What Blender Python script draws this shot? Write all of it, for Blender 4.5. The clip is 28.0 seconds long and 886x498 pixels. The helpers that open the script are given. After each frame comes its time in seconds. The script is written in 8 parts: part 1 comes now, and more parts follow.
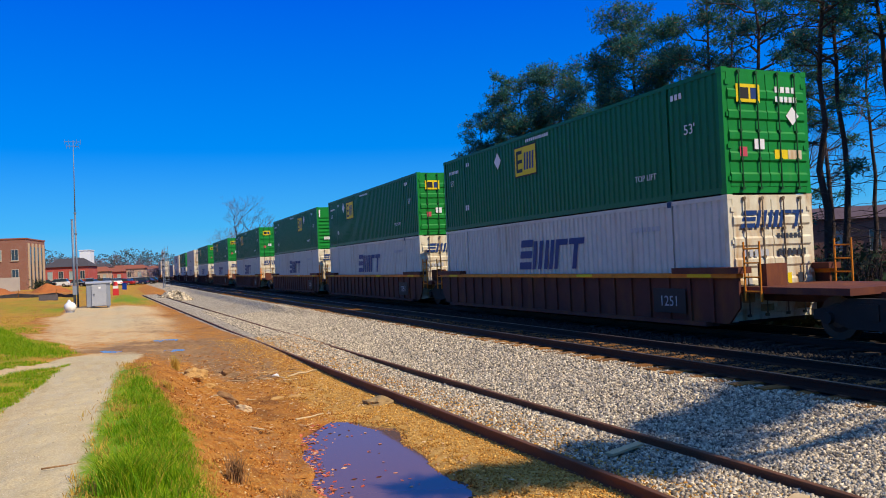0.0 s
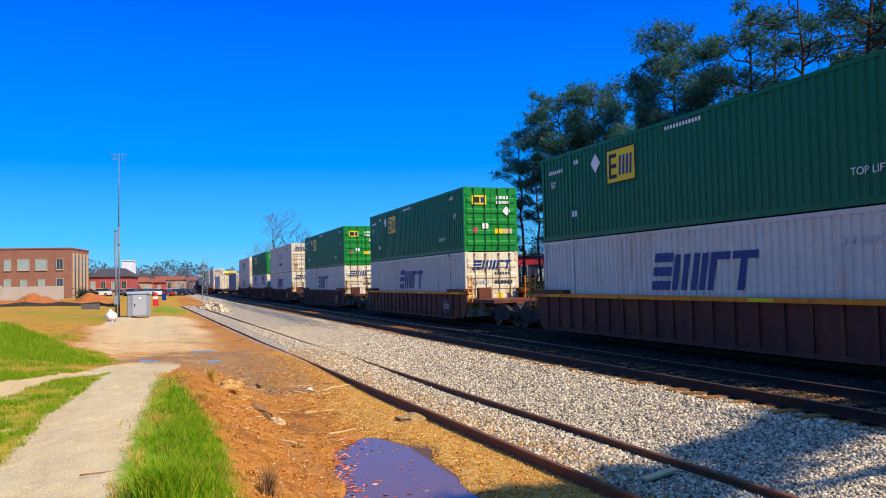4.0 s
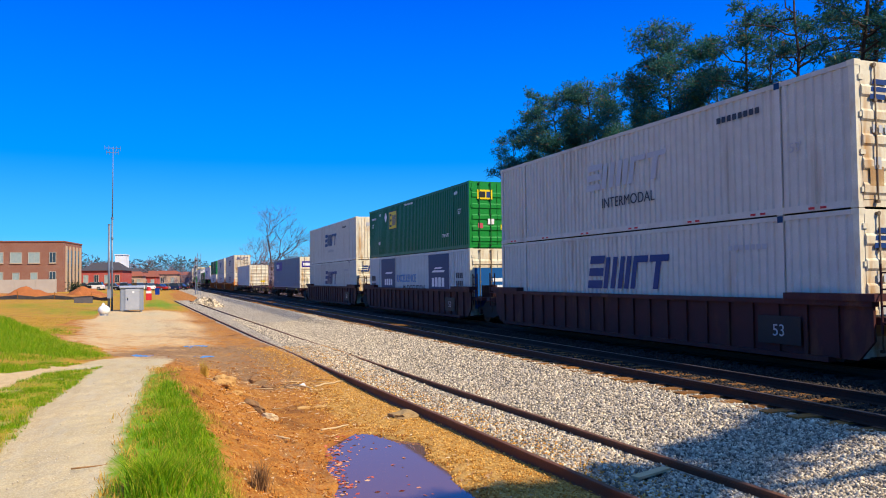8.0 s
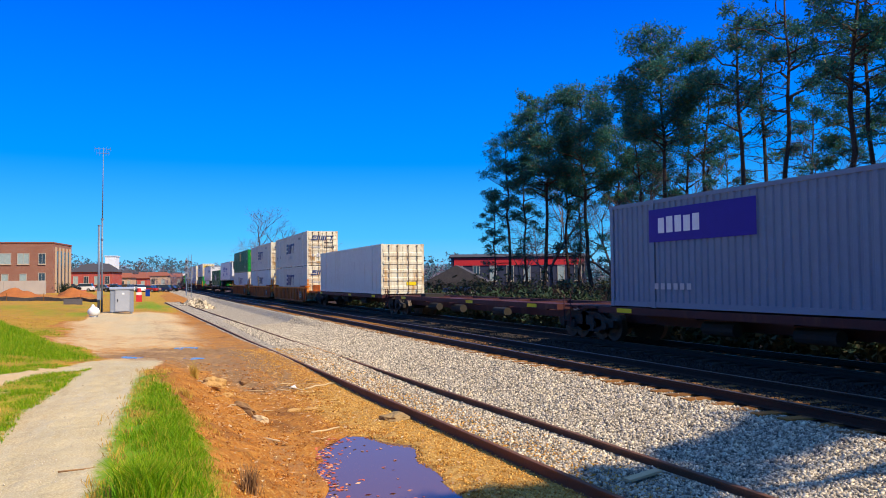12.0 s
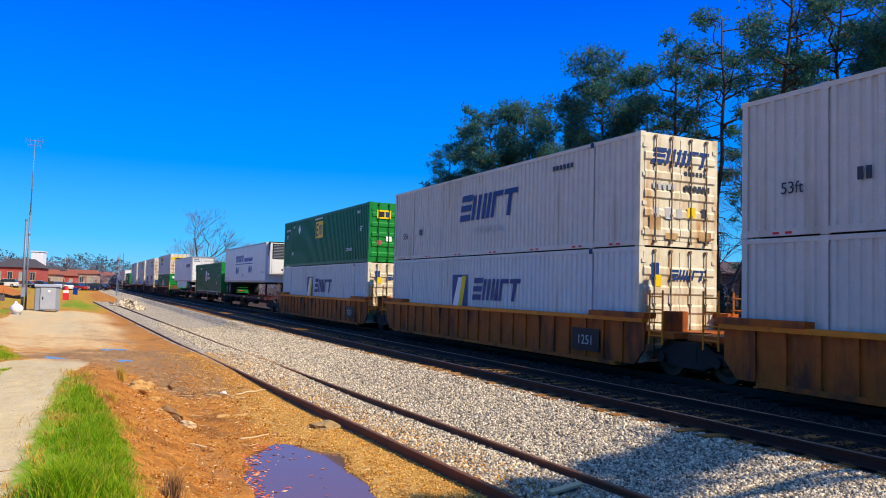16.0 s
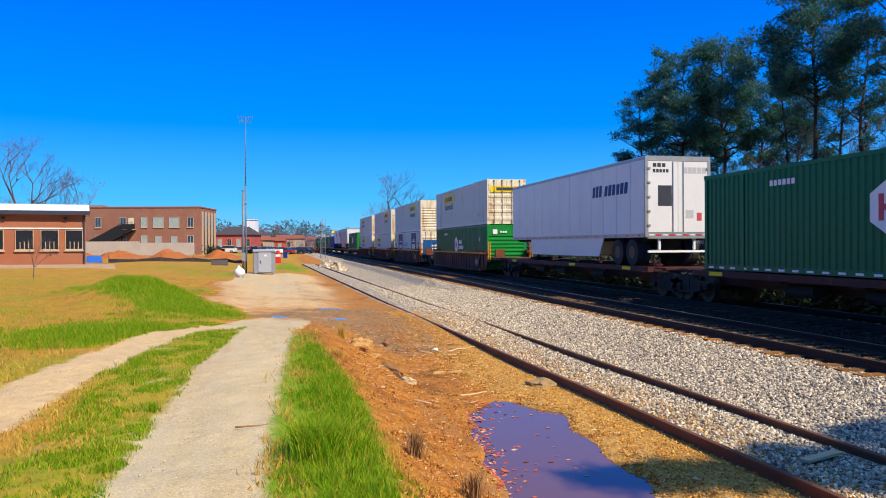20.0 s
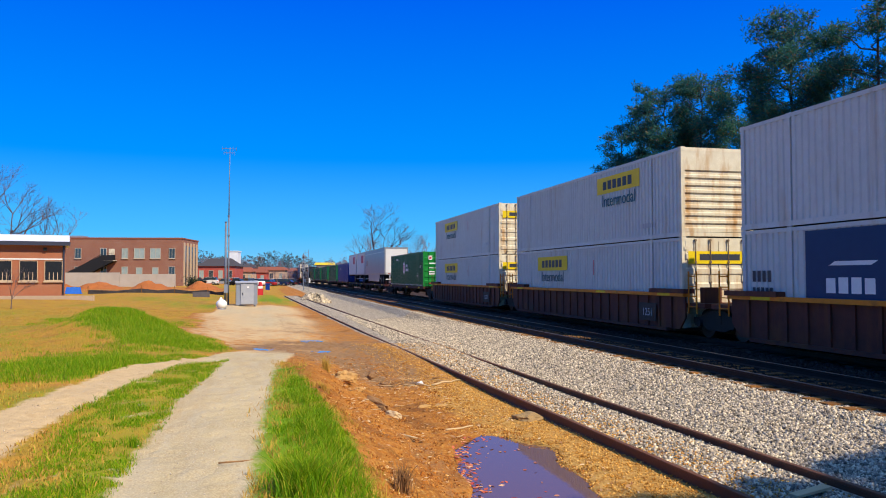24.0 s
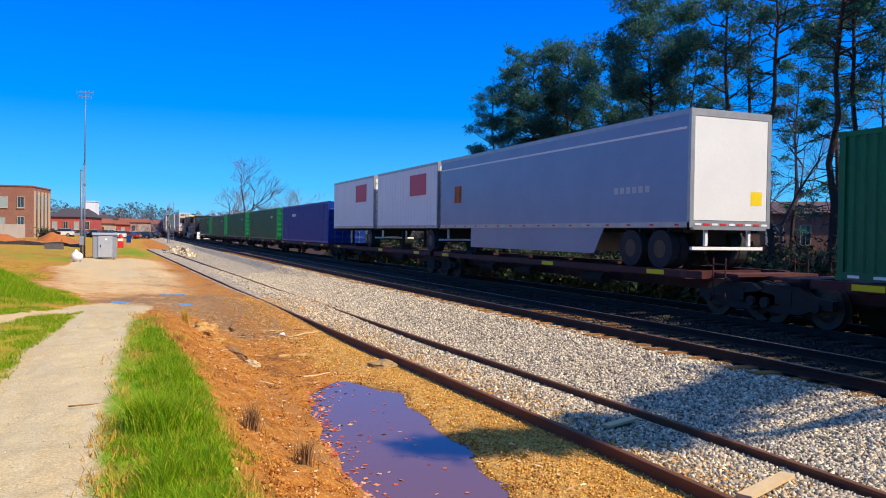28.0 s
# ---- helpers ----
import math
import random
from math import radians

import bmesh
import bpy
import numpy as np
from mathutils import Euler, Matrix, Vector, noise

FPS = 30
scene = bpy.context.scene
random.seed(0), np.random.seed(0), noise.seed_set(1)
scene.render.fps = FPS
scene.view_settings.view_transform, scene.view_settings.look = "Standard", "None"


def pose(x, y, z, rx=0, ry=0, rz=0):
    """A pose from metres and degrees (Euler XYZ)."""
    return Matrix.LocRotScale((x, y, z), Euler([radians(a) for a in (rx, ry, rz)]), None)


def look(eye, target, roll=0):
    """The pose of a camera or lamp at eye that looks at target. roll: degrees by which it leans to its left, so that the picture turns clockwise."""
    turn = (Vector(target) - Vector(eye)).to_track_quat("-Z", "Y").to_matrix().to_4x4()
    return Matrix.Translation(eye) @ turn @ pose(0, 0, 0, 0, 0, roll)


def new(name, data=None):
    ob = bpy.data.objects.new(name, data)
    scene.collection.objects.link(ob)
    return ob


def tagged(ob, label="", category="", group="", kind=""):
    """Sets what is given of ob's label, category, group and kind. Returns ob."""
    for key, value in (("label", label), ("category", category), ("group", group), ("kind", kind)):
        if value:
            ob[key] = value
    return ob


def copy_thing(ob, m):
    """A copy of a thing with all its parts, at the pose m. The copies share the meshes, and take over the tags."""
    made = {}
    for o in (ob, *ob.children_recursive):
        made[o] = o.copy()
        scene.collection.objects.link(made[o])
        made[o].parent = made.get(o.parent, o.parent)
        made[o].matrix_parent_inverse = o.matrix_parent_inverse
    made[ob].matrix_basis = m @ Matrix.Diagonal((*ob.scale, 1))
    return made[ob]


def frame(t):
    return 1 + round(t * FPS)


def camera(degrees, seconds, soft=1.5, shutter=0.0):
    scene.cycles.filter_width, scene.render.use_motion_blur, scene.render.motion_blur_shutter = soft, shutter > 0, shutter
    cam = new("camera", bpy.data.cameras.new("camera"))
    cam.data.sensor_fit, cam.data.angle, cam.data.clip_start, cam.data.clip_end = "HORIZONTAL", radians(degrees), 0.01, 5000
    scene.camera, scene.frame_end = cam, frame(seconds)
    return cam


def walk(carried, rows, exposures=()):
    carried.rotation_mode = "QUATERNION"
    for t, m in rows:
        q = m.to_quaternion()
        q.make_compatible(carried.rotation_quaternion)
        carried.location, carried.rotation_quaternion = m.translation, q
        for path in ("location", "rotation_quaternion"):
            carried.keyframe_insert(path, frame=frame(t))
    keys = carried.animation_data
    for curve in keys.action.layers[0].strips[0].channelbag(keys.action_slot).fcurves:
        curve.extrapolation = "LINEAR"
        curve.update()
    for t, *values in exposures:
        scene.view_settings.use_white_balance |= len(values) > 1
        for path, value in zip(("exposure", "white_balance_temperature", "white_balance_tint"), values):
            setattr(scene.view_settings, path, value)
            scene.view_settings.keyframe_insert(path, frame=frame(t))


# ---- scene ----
cam = camera(60.0, 28.0, soft=1.0)
PATH = [
    (0, (-0.01, -0.043, 1.905), (0.769, 1.798, 1.938), -2.5),
    (0.5, (-0.022, -0.084, 1.929), (0.746, 1.761, 1.988), -2.2),
    (1, (-0.014, -0.067, 1.933), (0.726, 1.789, 2.022), -2.2),
    (1.5, (-0.023, -0.095, 1.93), (0.688, 1.772, 2.025), -2.3),
    (2, (-0.008, -0.013, 1.903), (0.677, 1.864, 1.993), -2.2),
    (2.5, (-0.014, 0.008, 1.902), (0.659, 1.89, 1.985), -1.9),
    (3, (-0.011, -0.036, 1.909), (0.67, 1.842, 1.99), -1.7),
    (3.5, (-0.016, -0.058, 1.911), (0.677, 1.816, 1.992), -1.4),
    (5.5, (-0.022, -0.033, 1.903), (0.667, 1.843, 1.985), -1.0),
    (6, (-0.026, -0.068, 1.917), (0.665, 1.807, 2.0), -1.1),
    (6.5, (-0.015, -0.056, 1.905), (0.681, 1.817, 1.99), -0.9),
    (7, (-0.014, -0.03, 1.907), (0.693, 1.84, 1.987), -0.7),
    (7.5, (-0.028, -0.071, 1.917), (0.683, 1.797, 1.992), -0.7),
    (8, (-0.02, -0.049, 1.906), (0.688, 1.82, 1.98), -0.7),
    (8.5, (-0.027, -0.034, 1.904), (0.677, 1.837, 1.973), -0.8),
    (9, (-0.013, 0.007, 1.903), (0.691, 1.878, 1.969), -1.0),
    (9.5, (-0.017, -0.017, 1.908), (0.691, 1.853, 1.98), -1.1),
    (10, (-0.013, -0.008, 1.903), (0.695, 1.861, 1.983), -0.9),
    (10.5, (-0.015, 0.008, 1.898), (0.695, 1.876, 1.982), -0.8),
    (11, (-0.007, -0.01, 1.901), (0.712, 1.854, 1.985), -0.8),
    (11.5, (-0.015, -0.022, 1.899), (0.708, 1.841, 1.982), -0.7),
    (12, (-0.007, -0.02, 1.903), (0.721, 1.841, 1.982), -0.6),
    (12.5, (-0.014, -0.063, 1.914), (0.717, 1.797, 1.995), -0.2),
    (14.5, (-0.018, -0.085, 1.915), (0.722, 1.772, 1.986), 0.3),
    (15, (-0.022, -0.159, 1.926), (0.774, 1.673, 2.02), 1.0),
    (15.5, (-0.007, -0.178, 1.928), (0.849, 1.626, 2.038), 1.5),
    (16, (-0.015, -0.166, 1.927), (0.854, 1.632, 2.033), 1.5),
    (16.5, (-0.011, -0.158, 1.92), (0.858, 1.641, 2.011), 1.2),
    (17, (-0.01, -0.187, 1.925), (0.853, 1.615, 2.004), 1.0),
    (17.5, (-0.024, -0.213, 1.925), (0.827, 1.595, 2.004), 0.9),
    (18, (-0.013, -0.178, 1.925), (0.825, 1.637, 2.005), 0.6),
    (18.5, (-0.022, -0.082, 1.919), (0.711, 1.777, 1.999), -0.7),
    (19, (-0.148, 0.184, 1.865), (0.327, 2.127, 1.868), -3.0),
    (19.5, (-0.261, 0.358, 1.892), (0.143, 2.316, 1.852), -2.1),
    (20, (-0.302, 0.327, 1.913), (0.116, 2.282, 1.9), -0.3),
    (20.5, (-0.308, 0.336, 1.925), (0.162, 2.28, 1.938), 0.8),
    (21, (-0.319, 0.39, 1.93), (0.179, 2.327, 1.982), 0.9),
    (21.5, (-0.327, 0.335, 1.923), (0.173, 2.271, 1.988), 0.2),
    (23.5, (-0.349, 0.386, 1.91), (0.142, 2.323, 1.981), 0.6),
    (24, (-0.345, 0.373, 1.913), (0.116, 2.318, 1.984), -0.1),
    (24.5, (-0.339, 0.324, 1.905), (0.16, 2.26, 1.954), 0.2),
    (25, (-0.331, 0.285, 1.905), (0.265, 2.194, 1.932), 1.0),
    (25.5, (-0.326, 0.263, 1.918), (0.344, 2.147, 1.966), 0.6),
    (26, (-0.327, 0.224, 1.918), (0.367, 2.098, 1.985), 0.6),
    (26.5, (-0.314, 0.168, 1.935), (0.397, 2.036, 2.0), 0.5),
    (27, (-0.27, -0.094, 1.882), (0.442, 1.775, 1.907), 0.9),
    (27.5, (-0.242, -0.208, 1.866), (0.498, 1.65, 1.835), 1.3),
    (28, (-0.253, -0.266, 1.89), (0.519, 1.579, 1.849), 0.8),
]
walk(cam, [(t, look(eye, target, roll)) for t, eye, target, roll in PATH], exposures=((0, 0.2), (1.0, 0.32), (2.0, 0.52), (3.5, 0.5), (12, 0.5), (18, 0.5), (20.5, 0.42), (24.5, 0.36), (26, 0.44), (28, 0.5)))

# ---- world and sun ----
world = bpy.data.worlds.new("world")
scene.world = world
world.use_nodes = True
wt = world.node_tree
wbg = wt.nodes["Background"]
sky = wt.nodes.new("ShaderNodeTexSky")
sky.sky_type, sky.sun_disc = "NISHITA", False
SUN_EL, SUN_AZ = radians(43.5), radians(144.5)   # height above the horizon; compass turn from +y towards +x
sky.sun_elevation, sky.sun_rotation = SUN_EL, SUN_AZ
sky.air_density, sky.dust_density, sky.ozone_density = 1.0, 0.2, 3.0
tint = wt.nodes.new("ShaderNodeMix")
tint.data_type, tint.blend_type = "RGBA", "MULTIPLY"
tint.inputs["Factor"].default_value = 1.0
tint.inputs[7].default_value = (0.0, 0.60, 1.35, 1)
wt.links.new(sky.outputs[0], tint.inputs[6])
# a clear winter sky: pale at the horizon, deep blue above
wtc, wsep, wramp = wt.nodes.new("ShaderNodeTexCoord"), wt.nodes.new("ShaderNodeSeparateXYZ"), wt.nodes.new("ShaderNodeValToRGB")
wt.links.new(wtc.outputs["Generated"], wsep.inputs[0])
wt.links.new(wsep.outputs[2], wramp.inputs[0])
stops = wramp.color_ramp.elements
while len(stops) < 6:
    stops.new(0.5)
for e, (p, c) in zip(stops, ((0.0, (0.24, 0.49, 0.72)), (0.055, (0.075, 0.385, 0.74)), (0.15, (0.0, 0.205, 0.76)), (0.36, (0.0, 0.078, 0.74)), (0.55, (0.05, 0.18, 0.60)), (1.0, (0.23, 0.42, 0.73)))):
    e.position, e.color = p, (*c, 1)
wscale = wt.nodes.new("ShaderNodeMix")
wscale.data_type, wscale.blend_type = "RGBA", "MULTIPLY"
wscale.inputs["Factor"].default_value = 1.0
wscale.inputs[7].default_value = (10, 10, 10, 1)
wt.links.new(wramp.outputs[0], wscale.inputs[6])
wmix = wt.nodes.new("ShaderNodeMix")
wmix.data_type = "RGBA"
wmix.inputs["Factor"].default_value = 0.75
wt.links.new(tint.outputs[2], wmix.inputs[6])
wt.links.new(wscale.outputs[2], wmix.inputs[7])
wt.links.new(wmix.outputs[2], wbg.inputs[0])
wbg.inputs[1].default_value = 0.1
sun_data = bpy.data.lights.new("sun", "SUN")
sun_data.energy, sun_data.angle, sun_data.color = 5.0, radians(0.53), (1.0, 0.86, 0.64)
sun = new("sun", sun_data)
to_sun = Vector((math.sin(SUN_AZ) * math.cos(SUN_EL), math.cos(SUN_AZ) * math.cos(SUN_EL), math.sin(SUN_EL)))
sun.matrix_world = look(tuple(to_sun * 200), (0, 0, 0))


# ---- materials ----
def ramp_mix(nt, fac, a, b):
    n = nt.nodes.new("ShaderNodeMix")
    n.data_type = "RGBA"
    nt.links.new(fac, n.inputs["Factor"])
    for socket, v in ((n.inputs[6], a), (n.inputs[7], b)):
        if isinstance(v, tuple):
            socket.default_value = (*v[:3], 1)
        else:
            nt.links.new(v, socket)
    return n.outputs[2]


def noise_fac(nt, scale, detail=4.0, lo=0.35, hi=0.65, coord="Object", stretch=(1, 1, 1), rough=0.6):
    tc = nt.nodes.new("ShaderNodeTexCoord")
    mp = nt.nodes.new("ShaderNodeMapping")
    mp.inputs["Scale"].default_value = stretch
    nt.links.new(tc.outputs[coord], mp.inputs[0])
    nz = nt.nodes.new("ShaderNodeTexNoise")
    nz.inputs["Scale"].default_value, nz.inputs["Detail"].default_value, nz.inputs["Roughness"].default_value = scale, detail, rough
    nt.links.new(mp.outputs[0], nz.inputs["Vector"])
    mr = nt.nodes.new("ShaderNodeMapRange")
    mr.inputs[1].default_value, mr.inputs[2].default_value = lo, hi
    nt.links.new(nz.outputs[0], mr.inputs[0])
    return mr.outputs[0]


def bump(nt, bsdf, height, strength, dist):
    b = nt.nodes.new("ShaderNodeBump")
    b.inputs["Strength"].default_value, b.inputs["Distance"].default_value = strength, dist
    nt.links.new(height, b.inputs["Height"])
    nt.links.new(b.outputs[0], bsdf.inputs["Normal"])


def fresh(name):
    m = bpy.data.materials.new(name)
    m.use_nodes = True
    return m, m.node_tree, m.node_tree.nodes["Principled BSDF"]


def mat(name, col, col2=None, rough=0.6, metal=0.0, scale=3.0, fine=40.0, rust=None, rust_lo=0.6, rust_hi=0.75, stretch=(1, 1, 1), bumps=0.15, bdist=0.01, vary=0.0, spec=0.25):
    """Two tones by a coarse and a fine noise; rust: a third colour in streaks."""
    m, nt, bs = fresh(name)
    col2 = col2 or tuple(c * 0.78 for c in col)
    c = ramp_mix(nt, noise_fac(nt, scale), col, col2)
    f = noise_fac(nt, fine, 3.0)
    c = ramp_mix(nt, f, c, tuple(0.5 * (a + b) * 0.92 for a, b in zip(col, col2)))
    if rust:
        c = ramp_mix(nt, noise_fac(nt, 1.7, 7.0, rust_lo, rust_hi, "Object", stretch), c, rust)
    if vary:
        oi = nt.nodes.new("ShaderNodeObjectInfo")
        hs = nt.nodes.new("ShaderNodeHueSaturation")
        mr = nt.nodes.new("ShaderNodeMapRange")
        mr.inputs[3].default_value, mr.inputs[4].default_value = 1 - vary, 1 + vary
        nt.links.new(oi.outputs["Random"], mr.inputs[0])
        nt.links.new(mr.outputs[0], hs.inputs["Value"])
        nt.links.new(c, hs.inputs["Color"])
        c = hs.outputs[0]
    nt.links.new(c, bs.inputs["Base Color"])
    bs.inputs["Roughness"].default_value, bs.inputs["Metallic"].default_value = rough, metal
    bs.inputs["Specular IOR Level"].default_value = spec
    if bumps:
        bump(nt, bs, f, bumps, bdist)
    return m


def island_mat(name, stops, rough=0.85, fine=30.0, trans=0.0):
    """Colours by a ramp over a random value per island."""
    m, nt, bs = fresh(name)
    g = nt.nodes.new("ShaderNodeNewGeometry")
    r = nt.nodes.new("ShaderNodeValToRGB")
    el = r.color_ramp.elements
    while len(el) < len(stops):
        el.new(0.5)
    for e, (p, c) in zip(el, stops):
        e.position, e.color = p, (*c, 1)
    nt.links.new(g.outputs["Random Per Island"], r.inputs[0])
    mixed = ramp_mix(nt, noise_fac(nt, fine, 2.0, 0.45, 1.2), r.outputs[0], stops[0][1])
    nt.links.new(mixed, bs.inputs["Base Color"])
    bs.inputs["Roughness"].default_value = rough
    bs.inputs["Specular IOR Level"].default_value = 0.25
    if trans:
        t = nt.nodes.new("ShaderNodeBsdfTranslucent")
        mx = nt.nodes.new("ShaderNodeMixShader")
        mx.inputs[0].default_value = trans
        nt.links.new(r.outputs[0], t.inputs[0])
        nt.links.new(bs.outputs[0], mx.inputs[1])
        nt.links.new(t.outputs[0], mx.inputs[2])
        nt.links.new(mx.outputs[0], nt.nodes["Material Output"].inputs[0])
    return m


WHITE = mat("white_container_paint", (0.545, 0.57, 0.55), (0.46, 0.48, 0.465), 0.45, rust=(0.36, 0.27, 0.18), rust_lo=0.58, rust_hi=0.84, stretch=(1, 1, 0.12), vary=0.05)
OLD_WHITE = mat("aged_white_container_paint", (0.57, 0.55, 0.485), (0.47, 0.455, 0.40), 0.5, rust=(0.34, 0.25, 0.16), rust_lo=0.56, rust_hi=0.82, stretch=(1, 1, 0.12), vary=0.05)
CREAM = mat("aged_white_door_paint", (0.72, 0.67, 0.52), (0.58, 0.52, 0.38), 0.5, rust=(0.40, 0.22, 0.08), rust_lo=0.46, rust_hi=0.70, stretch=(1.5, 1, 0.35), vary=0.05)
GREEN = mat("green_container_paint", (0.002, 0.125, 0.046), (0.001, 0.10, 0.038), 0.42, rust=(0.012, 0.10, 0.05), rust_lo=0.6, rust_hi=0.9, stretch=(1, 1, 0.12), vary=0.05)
# the side green again, brightened as sunlight on the door ends
GREEN_DOOR = mat("sunlit_green_door_paint", (0.010, 0.23, 0.035), (0.008, 0.18, 0.028), 0.35, rust=(0.05, 0.22, 0.05), rust_lo=0.62, rust_hi=0.9, stretch=(1.5, 1, 0.35), vary=0.05)
BLUE = mat("blue_container_paint", (0.001, 0.034, 0.25), (0.001, 0.026, 0.19), 0.42, stretch=(1, 1, 0.12))
GREY = mat("blue_grey_container_paint", (0.155, 0.21, 0.285), (0.13, 0.175, 0.24), 0.45, rust=(0.25, 0.2, 0.16), rust_lo=0.68, rust_hi=0.9, stretch=(1, 1, 0.12))
SILVER = mat("silver_trailer_skin", (0.21, 0.27, 0.38), (0.17, 0.22, 0.32), 0.30, 0.2, scale=0.8, bumps=0.03)
TRAILER = mat("white_trailer_skin", (0.68, 0.68, 0.67), (0.60, 0.60, 0.60), 0.4, scale=0.9, rust=(0.4, 0.36, 0.3), rust_lo=0.7, rust_hi=0.95, stretch=(1, 1, 0.15), bumps=0.05)
STEEL = mat("galvanised_steel", (0.42, 0.42, 0.41), (0.3, 0.3, 0.3), 0.4, 0.6)
BROWN = mat("weathered_brown_railcar_paint", (0.132, 0.036, 0.022), (0.078, 0.024, 0.017), 0.7, rust=(0.17, 0.052, 0.016), rust_lo=0.5, rust_hi=0.7, stretch=(1, 1, 0.3), vary=0.12)
ORANGE = mat("faded_orange_railcar_paint", (0.50, 0.115, 0.008), (0.34, 0.075, 0.007), 0.65, rust=(0.12, 0.035, 0.012), rust_lo=0.48, rust_hi=0.64, stretch=(1, 1, 0.3), vary=0.12)
MAROON = mat("dark_maroon_railcar_paint", (0.070, 0.016, 0.015), (0.042, 0.012, 0.012), 0.65, rust=(0.12, 0.045, 0.02), rust_lo=0.55, rust_hi=0.75, stretch=(1, 1, 0.3), vary=0.12)
SILL_ORANGE = mat("orange_sill_paint", (0.78, 0.25, 0.012), (0.58, 0.17, 0.012), 0.6, rust=(0.17, 0.06, 0.02), rust_lo=0.55, rust_hi=0.75)
YELLOW = mat("yellow_paint", (0.76, 0.56, 0.006), (0.66, 0.47, 0.006), 0.5, scale=2)
TRUCK = mat("grimy_black_steel", (0.022, 0.02, 0.018), (0.035, 0.027, 0.02), 0.75)
WHEELM = mat("worn_wheel_steel", (0.05, 0.04, 0.035), (0.09, 0.06, 0.04), 0.5, 0.5)
RUBBER = mat("black_rubber", (0.02, 0.02, 0.022), (0.03, 0.03, 0.03), 0.8)
BLUE_INK = mat("blue_lettering", (0.006, 0.065, 0.34), (0.006, 0.055, 0.28), 0.5, bumps=0)
NAVY = mat("navy_logo_ink", (0.008, 0.035, 0.15), (0.010, 0.040, 0.16), 0.5, bumps=0)
PALE_LOGO = mat("faded_logo_ink", (0.36, 0.37, 0.40), (0.46, 0.46, 0.47), 0.5, bumps=0)
PURPLE = mat("purple_logo_panel", (0.016, 0.006, 0.25), (0.014, 0.005, 0.21), 0.5, bumps=0)
KBLUE = mat("deep_blue_panel", (0.001, 0.036, 0.115), (0.001, 0.029, 0.095), 0.5, bumps=0)
# KBLUE brightened: sunlight on the door put into the panel's colour
DOOR_BLUE = mat("sunlit_blue_door_panel", (0.004, 0.085, 0.28), (0.004, 0.065, 0.22), 0.45, bumps=0)
CYAN = mat("light_blue_lettering", (0.02, 0.22, 0.55), (0.02, 0.2, 0.5), 0.5, bumps=0)
INK_WHITE = mat("white_lettering", (0.75, 0.75, 0.75), (0.65, 0.65, 0.65), 0.5, bumps=0)
INK_DARK = mat("dark_lettering", (0.03, 0.035, 0.05), (0.04, 0.045, 0.06), 0.5, bumps=0)
TEAL = mat("teal_lettering", (0.01, 0.09, 0.12), (0.012, 0.1, 0.13), 0.5, bumps=0)
RED = mat("red_paint", (0.55, 0.03, 0.035), (0.45, 0.025, 0.03), 0.5, bumps=0)
PINKRED = mat("faded_red_panel", (0.50, 0.07, 0.10), (0.42, 0.06, 0.09), 0.5, bumps=0)
BLACK = mat("black_paint", (0.012, 0.012, 0.014), (0.02, 0.02, 0.02), 0.5)
LOCO = mat("dark_locomotive_paint", (0.014, 0.018, 0.03), (0.02, 0.022, 0.03), 0.45)
RAIL = mat("rusty_rail_steel", (0.19, 0.082, 0.042), (0.12, 0.052, 0.028), 0.7, 0.3, scale=1.5, rust=(0.17, 0.065, 0.03), rust_lo=0.52, rust_hi=0.7, stretch=(4, 0.3, 1))
RAILTOP = mat("worn_rail_head", (0.22, 0.17, 0.14), (0.14, 0.09, 0.07), 0.35, 0.7, scale=2, stretch=(4, 0.2, 1))
TIE = mat("weathered_timber_tie", (0.30, 0.125, 0.022), (0.13, 0.052, 0.013), 0.85, scale=4, stretch=(0.4, 6, 6), rust=(0.34, 0.19, 0.08), rust_lo=0.55, rust_hi=0.75, vary=0.3, bumps=0.4)
# main line rails and ties: shade by the train put into their colour
RAIL_DARK = mat("shaded_brown_rail_steel", (0.05, 0.024, 0.016), (0.035, 0.018, 0.013), 0.65, 0.3, scale=1.5)
TIE_DARK = mat("shaded_timber_tie", (0.06, 0.04, 0.028), (0.04, 0.028, 0.02), 0.85, scale=4, stretch=(0.4, 6, 6), vary=0.3, bumps=0.4)


def brick_mat(name, a, b, mortar, sx=0.42):
    m, nt, bs = fresh(name)
    tc = nt.nodes.new("ShaderNodeTexCoord")
    sep = nt.nodes.new("ShaderNodeSeparateXYZ")
    nt.links.new(tc.outputs["Object"], sep.inputs[0])
    add = nt.nodes.new("ShaderNodeMath")
    nt.links.new(sep.outputs[0], add.inputs[0])
    nt.links.new(sep.outputs[1], add.inputs[1])
    cmb = nt.nodes.new("ShaderNodeCombineXYZ")
    nt.links.new(add.outputs[0], cmb.inputs[0])
    nt.links.new(sep.outputs[2], cmb.inputs[1])
    br = nt.nodes.new("ShaderNodeTexBrick")
    br.inputs["Scale"].default_value = 1.0
    br.inputs["Brick Width"].default_value, br.inputs["Row Height"].default_value, br.inputs["Mortar Size"].default_value = 0.21, 0.075, 0.008
    br.inputs["Color1"].default_value, br.inputs["Color2"].default_value, br.inputs["Mortar"].default_value = (*a, 1), (*b, 1), (*mortar, 1)
    nt.links.new(cmb.outputs[0], br.inputs["Vector"])
    c = ramp_mix(nt, noise_fac(nt, 0.5, 5.0, 0.4, 0.8), br.outputs[0], tuple(0.8 * v for v in a))
    nt.links.new(c, bs.inputs["Base Color"])
    bs.inputs["Roughness"].default_value = 0.85
    bump(nt, bs, br.outputs["Fac"], -0.3, 0.01)
    return m


